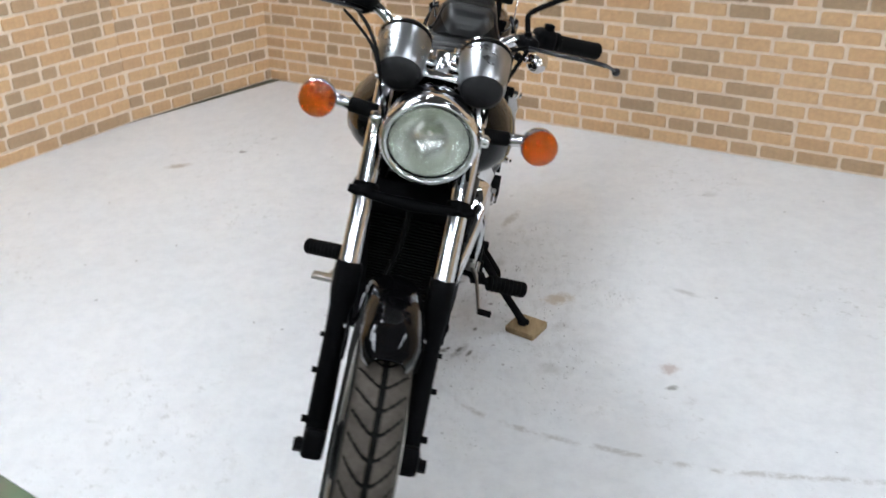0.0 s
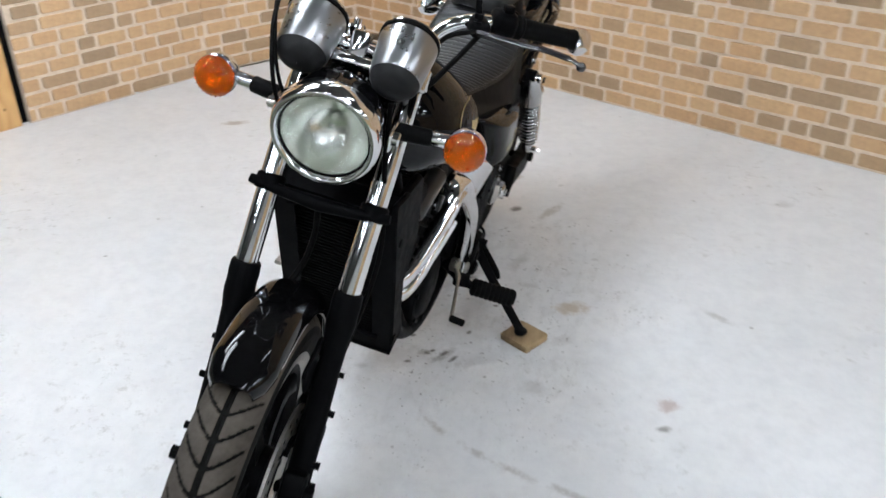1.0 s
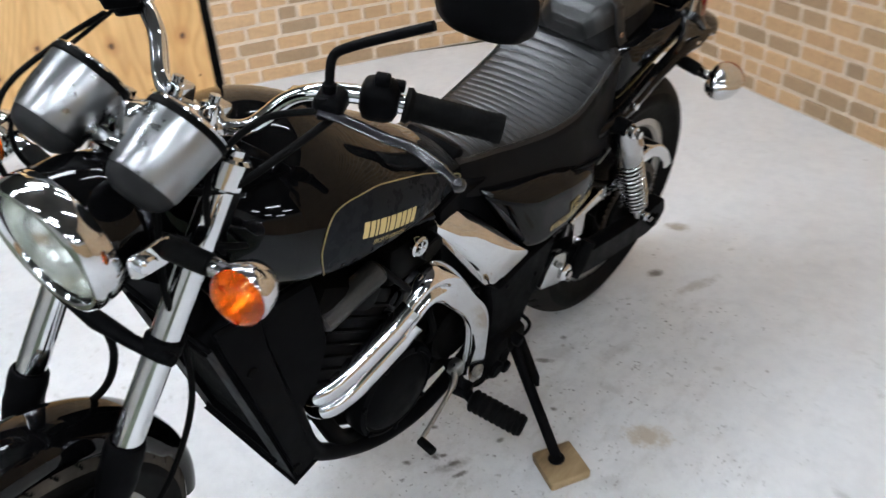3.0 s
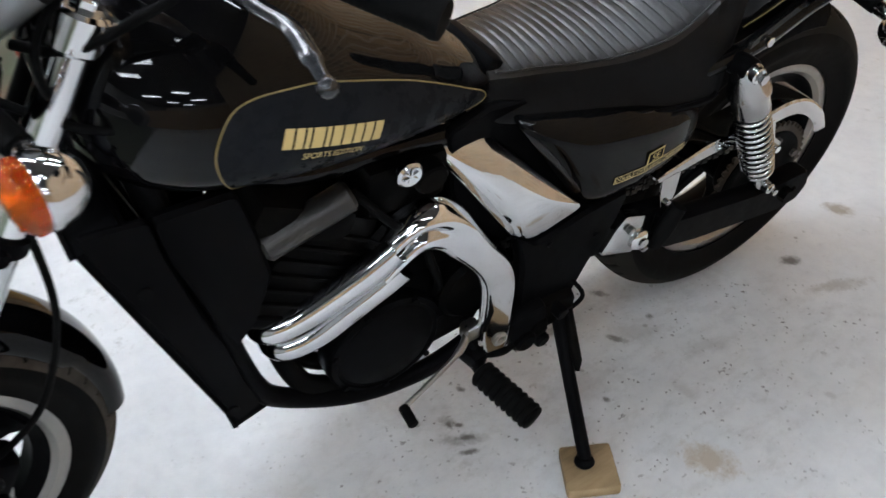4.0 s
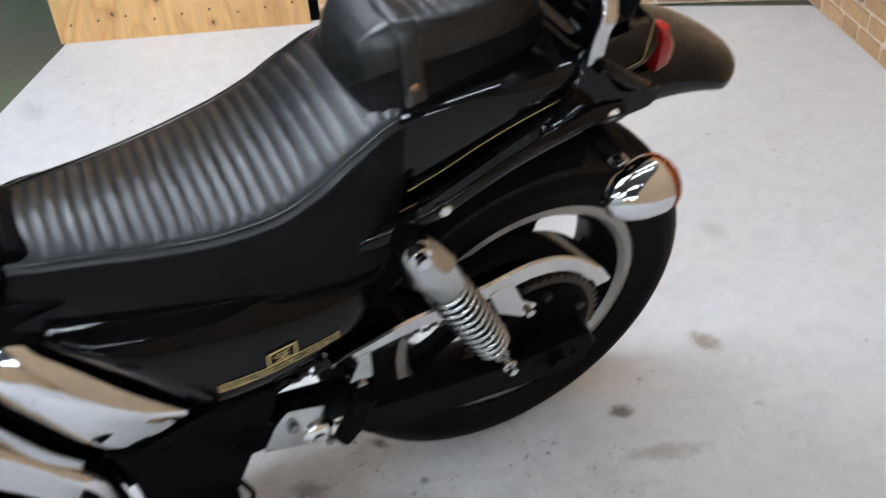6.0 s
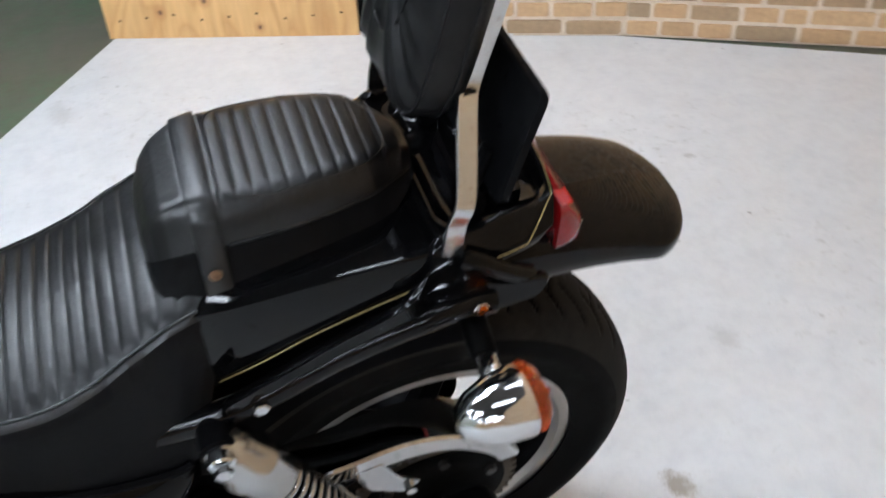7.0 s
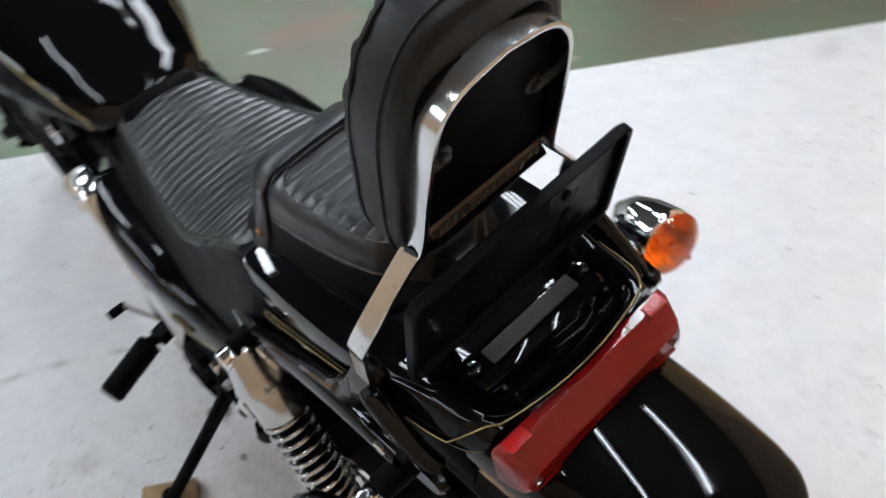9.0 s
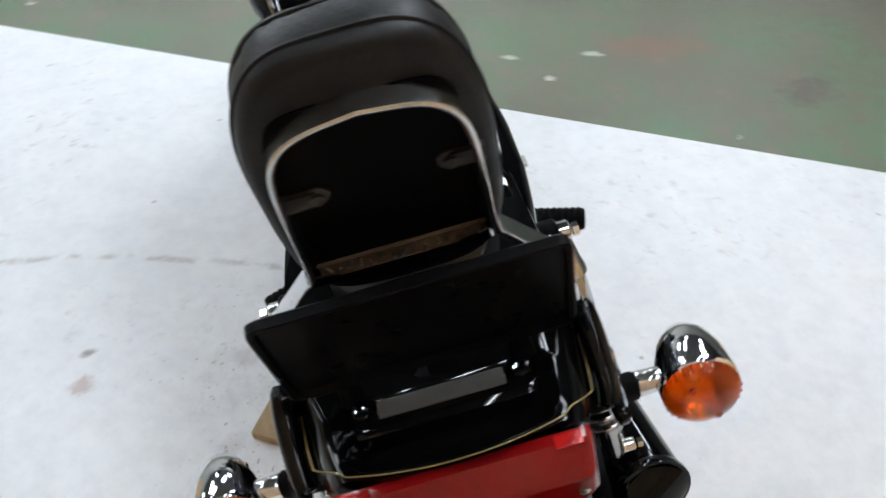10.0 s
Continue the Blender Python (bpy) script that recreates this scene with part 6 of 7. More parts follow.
part("stand_switch", bm, M_PLASTIC, stand, "dusty black stand switch and pivot")
bm = B()
tube(bm, [(0.168, 0.922, 0.268), (0.228, 0.909, 0.203), (0.238, 0.905, 0.190)], [0.009, 0.009, 0.004], 10)
part("return_spring", bm, M_ENGINE, stand)
bm = B()
tube(bm, catmull([(0.14, 0.87, 0.30), (0.16, 0.85, 0.26), (0.17, 0.80, 0.235), (0.16, 0.75, 0.245)], 6), 0.0055, 8)
tube(bm, catmull([(0.14, 0.93, 0.32), (0.165, 0.955, 0.28), (0.16, 0.93, 0.245)], 6), 0.004, 8)
part("stand_switch_wire", bm, M_HOSE, stand)

# ---- swingarm, chain, shocks ----
def swingarm(s):
    bm = B()
    plate(bm, rounded([(1.115, 0.370), (1.16, 0.361), (1.36, 0.336), (1.49, 0.338), (1.508, 0.30), (1.492, 0.268), (1.44, 0.260), (1.2, 0.292), (1.115, 0.312)], 0.010), 0.168 * s, 0.036 * s, 0.006)
    a = part("swingarm", bm, M_SATIN, bike, "black box-section swingarm")
    bm = B()
    box(bm, (0.118 * s, 1.05, 0.358), (0.03, 0.2, 0.06), Matrix.Rotation(-0.17, 4, "X"), 0.006)
    part("front_arm", bm, M_SATIN, a)
    bm = B()
    cyl(bm, (0.166 * s, 1.462, 0.302), (0.172 * s, 1.462, 0.302), 0.007, 12, None, 0.002)
    part("adjuster_bolt", bm, M_ENGINE, a)
    bm = B()
    cyl(bm, (0.166 * s, REAR.y, REAR.z + 0.004), (0.184 * s, REAR.y, REAR.z + 0.004), 0.015, 6)
    part("axle_nut", bm, M_ENGINE, a)
    t, b = Vector((0.158 * s, 1.189, 0.645)), Vector((0.174 * s, 1.324, 0.383))
    d = (b - t).normalized()
    L = (b - t).length
    bm = B()
    lathe(bm, [(0.0005, -0.016), (0.009, -0.015), (0.017, -0.009), (0.0225, 0.002), (0.027, 0.016), (0.030, 0.034), (0.0335, 0.046), (0.0335, 0.052), (0.030, 0.055), (0.030, 0.092), (0.028, 0.096), (0.010, 0.097)], t, d, 28)
    sh = part("shock_absorber", bm, M_SHOCK, bike, "chrome rear shock absorber with a bright coil spring", True, 40)
    bm = B()
    cyl(bm, t - Vector((0.026 * s, 0, 0)), t + Vector((0.012 * s, 0, 0)), 0.0195, 20, None, 0.003)
    part("eye", bm, M_SATIN, sh, "black upper eye")
    bm = B()
    n, m_ = ring_basis(d)
    turns, k = 12, 220
    pts = []
    for i in range(k + 1):
        h = 0.092 + (L - 0.128) * i / k
        an = math.tau * turns * i / k
        rr = 0.0265 - 0.003 * max(0.0, (i / k - 0.7) / 0.3)
        pts.append(t + d * h + (n * math.cos(an) + m_ * math.sin(an)) * rr)
    tube(bm, pts, 0.0035, 8)
    part("coil_spring", bm, M_SHOCK, sh, "bright coil spring", True, 60)
    bm = B()
    cyl(bm, t + d * 0.09, b - d * 0.03, 0.0195, 18, 0.0175)
    part("damper", bm, M_HOSE, sh)
    bm = B()
    lathe(bm, [(0.014, -0.055), (0.0205, -0.050), (0.0205, -0.032), (0.017, -0.026), (0.015, 0.0), (0.010, 0.012), (0.0005, 0.013)], b, d, 24)
    part("lower_mount", bm, M_SHOCK, sh)
    for q, r_ in ((t, 0.0135), (b, 0.010)):
        bm = B()
        cyl(bm, q + Vector((0.004 * s, 0, 0)), q + Vector((0.027 * s, 0, 0)), r_, 16, None, 0.002)
        cyl(bm, q + Vector((0.030 * s, 0, 0)), q + Vector((0.037 * s, 0, 0)), r_ * 0.66, 6)
        part("mount_bolt", bm, M_CHROME, sh)


mirrored(swingarm)
bm = B()
cyl(bm, (-0.15, 0.975, 0.378), (0.15, 0.975, 0.378), 0.03, 20)
part("swingarm_pivot", bm, M_SATIN, bike)
bm = B()
cyl(bm, (-0.15, REAR.y, 0.303), (0.15, REAR.y, 0.303), 0.010, 12)
part("rear_axle", bm, M_SATIN, bike)

# chain guard: chrome strip with a flange and two feet
up_e = catmull([(1.086, 0.457), (1.127, 0.467), (1.198, 0.487), (1.255, 0.490), (1.316, 0.500), (1.374, 0.510), (1.422, 0.503), (1.464, 0.481), (1.506, 0.443), (1.530, 0.408)], 5)
lo_e = catmull([(1.096, 0.446), (1.137, 0.451), (1.210, 0.460), (1.270, 0.461), (1.331, 0.468), (1.388, 0.474), (1.430, 0.467), (1.462, 0.449), (1.488, 0.424), (1.500, 0.404)], 5)
bm = B()
loops = []
for a, b in zip(up_e, lo_e):
    loops.append([Vector((0.138, *b)), Vector((0.1415, *(b + (a - b) * 0.15))), Vector((0.1415, *(b + (a - b) * 0.88))), Vector((0.1385, *a)), Vector((0.085, *(a + Vector((0, 0.002))))), Vector((0.085, *(a - Vector((0, 0.003))))), Vector((0.136, *(a - Vector((0, 0.004)))))])
rings(bm, loops)
guard = part("chain_guard", bm, M_CHROME, bike, "chrome strip chain guard", True, 28)
bm = B()
plate(bm, rounded([(1.100, 0.452), (1.140, 0.458), (1.144, 0.403), (1.136, 0.381), (1.120, 0.379), (1.106, 0.418)], 0.006), 0.1415, 0.004, 0.001)
cyl(bm, (0.141, 1.128, 0.392), (0.147, 1.128, 0.392), 0.006, 8)
part("guard_foot", bm, M_CHROME, guard)
bm = B()
plate(bm, rounded([(1.315, 0.478), (1.352, 0.485), (1.372, 0.44), (1.40, 0.418), (1.378, 0.402), (1.335, 0.43)], 0.006), 0.1425, 0.004, 0.001)
cyl(bm, (0.142, 1.385, 0.412), (0.150, 1.385, 0.412), 0.007, 8)
part("guard_foot", bm, M_CHROME, guard)
# chain runs and sprocket
for (p, q) in (((0.105, 0.80, 0.41), (0.105, 1.42, 0.419)), ((0.105, 0.80, 0.365), (0.105, 1.42, 0.191))):
    bm = B()
    p, q = Vector(p), Vector(q)
    nlk = 46
    for i in range(nlk):
        a, b = p + (q - p) * (i / nlk), p + (q - p) * ((i + 0.86) / nlk)
        o = 0.004 if i % 2 else 0.0075
        for sg in (1, -1):
            tube(bm, [a + Vector((o * sg, 0, 0)), (a + b) / 2 + Vector((o * sg, 0, 0)), b + Vector((o * sg, 0, 0))], [0.0062, 0.0044, 0.0062], 6, False, 0.35)
    part("drive_chain", bm, M_HEAD, bike, "greasy steel drive chain")
bm = B()
teeth = 46
poly = []
for i in range(teeth * 4):
    a = math.tau * i / (teeth * 4)
    r = 0.119 if i % 4 in (0, 1) else 0.111
    poly.append(Vector((REAR.y + r * math.cos(a), REAR.z + r * math.sin(a))))
lps = []
for u, k in ((0.102, 1.0), (0.108, 1.0)):
    lps.append([Vector((u, REAR.y + (q.x - REAR.y) * k, REAR.z + (q.y - REAR.z) * k)) for q in poly])
rings(bm, lps)
part("sprocket", bm, mat("rusty_steel", (0.035, 0.025, 0.015), 0.6, 0.2), rear_wheel, "greasy rear sprocket", False)
bm = B()
lathe(bm, [(0.068, 0.062), (0.072, 0.068), (0.072, 0.098), (0.062, 0.103), (0.0005, 0.104)], REAR, (1, 0, 0), 32)
part("cush_hub", bm, M_ENGINE, rear_wheel)
bm = B()
lathe(bm, [(0.101, 0.1085), (0.100, 0.111), (0.074, 0.1125), (0.070, 0.110), (0.030, 0.113), (0.0005, 0.1135)], REAR, (1, 0, 0), 40)
part("sprocket_carrier", bm, M_ENGINE, rear_wheel, "greasy black sprocket carrier")
for k in range(6):
    bm = B()
    a = math.tau * k / 6 + 0.4
    q = REAR + Vector((0.111, 0.083 * math.cos(a), 0.083 * math.sin(a)))
    cyl(bm, q, q + Vector((0.008, 0, 0)), 0.008, 6)
    part("sprocket_nut", bm, M_HEAD, rear_wheel, "", False)
bm = B()
lathe(bm, [(0.088, -0.05), (0.09, -0.06), (0.085, -0.095), (0.05, -0.1), (0.0005, -0.1)], REAR, (1, 0, 0), 40)
part("brake_drum", bm, M_ENGINE, rear_wheel)

# inner mudguard over the rear wheel
bm = B()
loops = []
for i in range(25):
    a = radians(-78 + 88 * i / 24)
    e = Vector((0, math.sin(a), math.cos(a)))
    row, inn = [], []
    for j in range(13):
        b = math.pi * j / 12
        x = 0.088 * math.copysign(abs(math.cos(b)) ** 0.6, math.cos(b))
        h = -0.05 * (1 - math.sin(b) ** 0.7)
        row.append(REAR + e * (0.352 + h) + Vector((x, 0, 0)))
        inn.append(REAR + e * (0.348 + h) + Vector((x * 0.96, 0, 0)))
    loops.append(row + list(reversed(inn)))
rings(bm, loops)
part("inner_mudguard", bm, M_PLASTIC, bike, "black plastic inner mudguard")

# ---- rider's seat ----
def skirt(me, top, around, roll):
    """Give each ring's faces below the top and its rolled shoulders the skirt's matt vinyl, darkened as shade."""
    me.materials.append(M_VINYL_SHADED)
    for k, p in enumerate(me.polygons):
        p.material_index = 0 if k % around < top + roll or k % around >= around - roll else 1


def lerp_rows(rows, v):
    k = max(0, min(len(rows) - 2, sum(1 for t in rows if t[0] <= v) - 1))
    p0, p1, p2, p3 = (rows[max(0, min(len(rows) - 1, k + d))] for d in (-1, 0, 1, 2))
    t = max(0.0, min(1.0, (v - p1[0]) / (p2[0] - p1[0])))
    out = []
    for i in range(1, len(p1)):
        a, b, c, d = p0[i], p1[i], p2[i], p3[i]
        out.append(0.5 * (2 * b + (c - a) * t + (2 * a - 5 * b + 4 * c - d) * t * t + (3 * b - a - 3 * c + d) * t ** 3))
    return out


SEAT = [  # v, half width of top, top height, half width at foot, foot height
    (0.752, 0.050, 0.700, 0.085, 0.655), (0.775, 0.064, 0.716, 0.104, 0.652), (0.82, 0.0765, 0.7165, 0.122, 0.646), (0.86, 0.085, 0.7155, 0.131, 0.639), (0.90, 0.0955, 0.7135, 0.137, 0.632),
    (0.98, 0.114, 0.7155, 0.144, 0.618), (1.05, 0.124, 0.727, 0.148, 0.606), (1.10, 0.123, 0.748, 0.148, 0.598), (1.145, 0.119, 0.778, 0.146, 0.594),
    (1.175, 0.115, 0.797, 0.144, 0.594), (1.195, 0.110, 0.798, 0.142, 0.60), (1.210, 0.105, 0.785, 0.138, 0.61)]


def seat_loop(v, rib):
    a, wt, b, wf = lerp_rows(SEAT, v)
    pts = []
    n = 24
    for i in range(n + 1):                       # across the top, left to right
        t = 1 - 2 * i / n
        dish = -0.003 - 0.014 * t * t
        edge = max(0.0, abs(t) - 0.86) / 0.14
        r_ = rib * min(1.0, max(0.0, (0.90 - abs(t)) / 0.06))
        pts.append(Vector((a * t, v, wt + dish - 0.006 * edge ** 2 - r_)))
    right = []
    for i in range(1, 8):
        t = i / 7
        q = math.sin(t * math.pi / 2)
        right.append((a + (b - a) * t ** 1.25, wt - 0.023 + (wf - wt + 0.023) * (0.35 * q + 0.65 * t)))
    under = [Vector((-b * 0.9, v, wf - 0.004)), Vector((b * 0.9, v, wf - 0.004))]
    loop = pts + [Vector((-x, v, w)) for x, w in right] + under + [Vector((x, v, w)) for x, w in reversed(right)]
    rake = 0.34 * max(0.0, (v - 1.12) / 0.09)    # the back end leans rearward under the passenger seat
    for q in loop:
        q.y += rake * (q.z - 0.72)
    return loop


bm = B()
loops = []
N = 440
for i in range(N + 1):
    v = 0.752 + (1.210 - 0.752) * i / N
    rib = 0.0
    if 0.80 < v < 1.178:
        ph = abs(2 * (((v - 0.80) / 0.0156) % 1) - 1)
        rib = 0.0024 * ph ** 3.2
    loops.append(seat_loop(v, rib))
rings(bm, loops)
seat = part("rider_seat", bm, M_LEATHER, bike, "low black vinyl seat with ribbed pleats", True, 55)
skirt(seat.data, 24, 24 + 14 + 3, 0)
for s in (1, -1):
    bm = B()
    pts = []
    for i in range(40):
        v = 0.79 + (1.185 - 0.79) * i / 39
        a, wt, b, wf = lerp_rows(SEAT, v)
        r_ = 0.34 * max(0.0, (v - 1.12) / 0.09)
        pts.append(Vector((s * (a * 0.945), v + r_ * (wt - 0.73), wt - 0.0155)))
    tube(bm, pts, 0.0016, 6)
    part("piping", bm, M_LEATHER, seat, "", True, 60)
for s in (1, -1):
    bm = B()
    pts = []
    for i in range(30):
        v = 0.80 + (1.19 - 0.80) * i / 29
        a, wt, b, wf = lerp_rows(SEAT, v)
        r_ = 0.34 * max(0.0, (v - 1.12) / 0.09)
        pts.append(Vector((s * (b + 0.001), v + r_ * (wf - 0.72), wf + 0.004)))
    tube(bm, pts, 0.005, 6)
    part("seat_base", bm, M_SATIN, seat)

# ---- passenger seat ----
PIL = [(1.166, 0.034, 0.810, 0.062, 0.790), (1.170, 0.046, 0.824, 0.076, 0.786), (1.179, 0.057, 0.842, 0.089, 0.781), (1.192, 0.065, 0.856, 0.098, 0.779), (1.212, 0.072, 0.866, 0.102, 0.780), (1.24, 0.076, 0.870, 0.102, 0.782), (1.29, 0.0760, 0.872, 0.096, 0.786),
       (1.34, 0.071, 0.873, 0.087, 0.792), (1.38, 0.060, 0.869, 0.076, 0.800), (1.402, 0.043, 0.860, 0.063, 0.806), (1.418, 0.030, 0.850, 0.048, 0.812), (1.43, 0.016, 0.838, 0.030, 0.816)]
bm = B()
loops = []
N = 260
for i in range(N + 1):
    v = 1.166 + (1.43 - 1.166) * i / N
    a, wt, b, wf = lerp_rows(PIL, v)
    rib = 0.0
    if 1.243 < v < 1.402:
        ph = abs(2 * (((v - 1.243) / 0.0154) % 1) - 1)
        rib = 0.0019 * ph ** 3.6
    pts = []
    for k in range(23):
        t = 1 - 2 * k / 22
        edge = max(0.0, abs(t) - 0.70) / 0.30
        inside = abs(t) < 0.85 and 1.243 < v < 1.402
        pts.append(Vector((a * t, v, wt - 0.017 * edge ** 2.2 - (rib if inside else 0) - (0.0015 if inside else 0))))
    side = []
    for k in range(1, 7):
        t = k / 6
        side.append((a + (b - a) * t ** 1.6 + 0.002 * math.sin(math.pi * min(1.0, 2 * t)), wt - 0.017 + (wf - wt + 0.017) * t))
    loops.append(pts + [Vector((-x, v, w)) for x, w in side] + [Vector((x, v, w)) for x, w in reversed(side)])
rings(bm, loops)
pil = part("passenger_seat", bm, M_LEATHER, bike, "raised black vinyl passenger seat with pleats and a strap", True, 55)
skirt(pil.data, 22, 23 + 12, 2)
bm = B()
loops = []
for v, up in ((1.214, 0.0025), (1.216, 0.004), (1.236, 0.004), (1.238, 0.0025)):
    a, wt, b, wf = lerp_rows(PIL, v)
    path = [(b + up * 0.8, wf + 0.004), (a + (b - a) * 0.6 + up, wf + 0.02), (a + (b - a) * 0.16 + 0.002 + up, wt - 0.037), (a + up, wt - 0.017 + up), (a * 0.93, wt - 0.009 + up), (a * 0.82, wt - 0.002 + up), (a * 0.6, wt + up), (0, wt + 0.001 + up)]
    full = [(x, w) for x, w in path] + [(-x, w) for x, w in reversed(path[:-1])]
    lp = catmull([Vector((x, v, w)) for x, w in full], 4)
    inn = [Vector((q.x * 0.97, v, q.z - 0.004)) for q in reversed(lp)]
    loops.append(lp + inn)
rings(bm, loops)
strap = part("strap", bm, M_LEATHER, pil, "black vinyl strap across the seat", True, 50)
for s in (1, -1):
    bm = B()
    lathe(bm, [(0.006, 0), (0.006, 0.002), (0.004, 0.004), (0.0005, 0.0042)], (0.0925 * s, 1.225, 0.806), (s, 0, 0), 14)
    part("stud", bm, mat("rusty_stud", (0.16, 0.09, 0.05), 0.6, 0.5), pil, "rusty strap stud")
for s in (1, -1):
    bm = B()
    pts = []
    for i in range(30):
        v = 1.243 + (1.428 - 1.243) * i / 29
        a, wt, b, wf = lerp_rows(PIL, v)
        pts.append(Vector((s * (a + (b - a) * 0.178 + 0.0015), v, wt - 0.017 + (wf - wt + 0.017) * 0.34)))
    tube(bm, pts, 0.0018, 6)
    part("piping", bm, M_LEATHER, pil, "", True, 60)

bm = B()
pts = []
for k in range(48):
    t = math.tau * k / 48
    v = 1.323 + math.copysign(abs(math.cos(t)) ** 0.4, math.cos(t)) * 0.080
    x = math.copysign(abs(math.sin(t)) ** 0.35, math.sin(t))
    a, wt, b, wf = lerp_rows(PIL, v)
    pts.append(Vector((a * 0.89 * x, v, wt - 0.0062 * abs(x) ** 8)))
tube(bm, pts, 0.0008, 6, True)
part("stitched_seam", bm, M_LEATHER, pil, "", True, 60)
bm = B()
tube(bm, [(-0.0620, 1.246, 0.8625), (-0.0630, 1.262, 0.8630), (-0.0622, 1.280, 0.8640), (-0.0632, 1.298, 0.8640), (-0.0605, 1.316, 0.8650), (-0.0590, 1.330, 0.8655)], [0.0006, 0.0022, 0.0014, 0.0026, 0.0016, 0.0005], 8)
part("tear", bm, M_HOSE, pil, "dark split along the seam")
pil.location.x = -0.004                          # bolted on a little to the right

# ---- tail cowl ----
def tail_bow(x, v):
    return 0.013 * (x / 0.09) ** 2 * max(0.0, min(1.0, (v - 1.45) / 0.11))


COWL = [(1.175, 0.105, 0.66, 0.775), (1.22, 0.122, 0.690, 0.790), (1.30, 0.128, 0.728, 0.800), (1.38, 0.128, 0.752, 0.805), (1.45, 0.124, 0.762, 0.806), (1.508, 0.120, 0.766, 0.806), (1.535, 0.116, 0.768, 0.806), (1.552, 0.111, 0.770, 0.806), (1.566, 0.105, 0.776, 0.805)]
bm = B()
loops = []
for i in range(61):
    v = 1.175 + (1.566 - 1.175) * i / 60
    b, wl, wt = lerp_rows(COWL, v)
    dip = 0.014 * min(1.0, max(0.0, (v - 1.430) / 0.02)) * min(1.0, max(0.0, (1.560 - v) / 0.012))
    n_ = 0.12 * min(1.0, max(0.0, (v - 1.42) / 0.08))
    half_ = [(b * 0.86, wl - 0.004), (b * 0.98, wl), (b, wl + 0.008), (b * (0.995 - 0.4 * n_), wl + (wt - wl) * 0.45), (b * (0.985 - 0.75 * n_), wl + (wt - wl) * 0.80), (b * (0.96 - n_), wt - 0.002), (b * (0.90 - n_), wt), (b * 0.70, wt - dip * 0.5), (b * 0.60, wt - dip), (b * 0.3, wt - dip), (0, wt - dip)]
    loops.append([Vector((x, v - tail_bow(x, v), w)) for x, w in half_] + [Vector((-x, v - tail_bow(x, v), w)) for x, w in reversed(half_[:-1])])
rings(bm, loops)
cowl = part("tail_cowl", bm, M_BLACK, bike, "glossy black tail cowl with a gold pinstripe", True, 50)
bm = B()
sp = []
for v in [1.205 + 0.325 * i / 40 for i in range(40)] + [1.530 + 0.029 * i / 20 for i in range(20)]:
    b, wl, wt = lerp_rows(COWL, v)
    t = max(0.0, (v - 1.532) / 0.027) ** 1.25
    x = b * (1.0 - 0.155 * t) + 0.0012
    sp.append(Vector((x, v - tail_bow(x, v), wl + 0.010 + (wt - wl - 0.0094) * t)))
sp += [Vector((x, 1.5635 - tail_bow(x, 1.5635), 0.8066)) for x in (0.086, 0.078, 0.066, 0.05, 0.035, 0.018, 0.0)]
sp += [Vector((-q.x, q.y, q.z)) for q in reversed(sp[:-1])]
tube(bm, sp, 0.0007, 6)
part("pinstripe", bm, M_STRIPE, cowl, "thin gold pinstripe")
bm = B()
box(bm, (0, 1.507, 0.799), (0.152, 0.040, 0.032), Matrix.Rotation(-0.12, 4, "X"), 0.010)
part("boss", bm, M_BLACK, cowl, "glossy black raised boss")
bm = B()
box(bm, (0, 1.506, 0.8150), (0.104, 0.016, 0.004), Matrix.Rotation(-0.12, 4, "X"), 0.0015)
part("grey_plate", bm, M_GREY, cowl, "grey plastic plate")
for x in (-0.066, 0.066):
    bm = B()
    lathe(bm, [(0.006, 0), (0.006, 0.004), (0.003, 0.005), (0.0005, 0.005)], (x, 1.504, 0.8125), (0, 0, 1), 12)
    part("screw", bm, M_CHROME, cowl)


def grab_stay(s):
    bm = B()
    plate(bm, rounded([(1.195, 0.640), (1.30, 0.694), (1.40, 0.728), (1.475, 0.722), (1.525, 0.728), (1.535, 0.752), (1.50, 0.758), (1.470, 0.764), (1.452, 0.785), (1.447, 0.815), (1.419, 0.815), (1.408, 0.785), (1.375, 0.757), (1.32, 0.735), (1.20, 0.678)], 0.012), 0.1445 * s, 0.012 * s, 0.003, lambda v, w: -0.45 * s * max(0.0, w - 0.765))
    g = part("tail_stay", bm, M_BLACK, bike, "black pressed-steel tail stay")
    bm = B()
    tube(bm, catmull([(0.133 * s, 1.440, 0.800), (0.135 * s, 1.462, 0.787), (0.135 * s, 1.487, 0.768), (0.133 * s, 1.507, 0.754), (0.130 * s, 1.516, 0.748)], 4), [0.008] + [0.0105] * 15 + [0.007], 14)
    part("rear_arm", bm, M_BLACK, g, "glossy black rounded arm")
    for v, w in ((1.236, 0.672), (1.457, 0.740)):
        bm = B()
        cyl(bm, (0.143 * s, v, w), (0.153 * s, v, w), 0.0085, 6, None, 0.001)
        part("bolt", bm, M_CHROME, g, "bright bolt head", False)


mirrored(grab_stay)

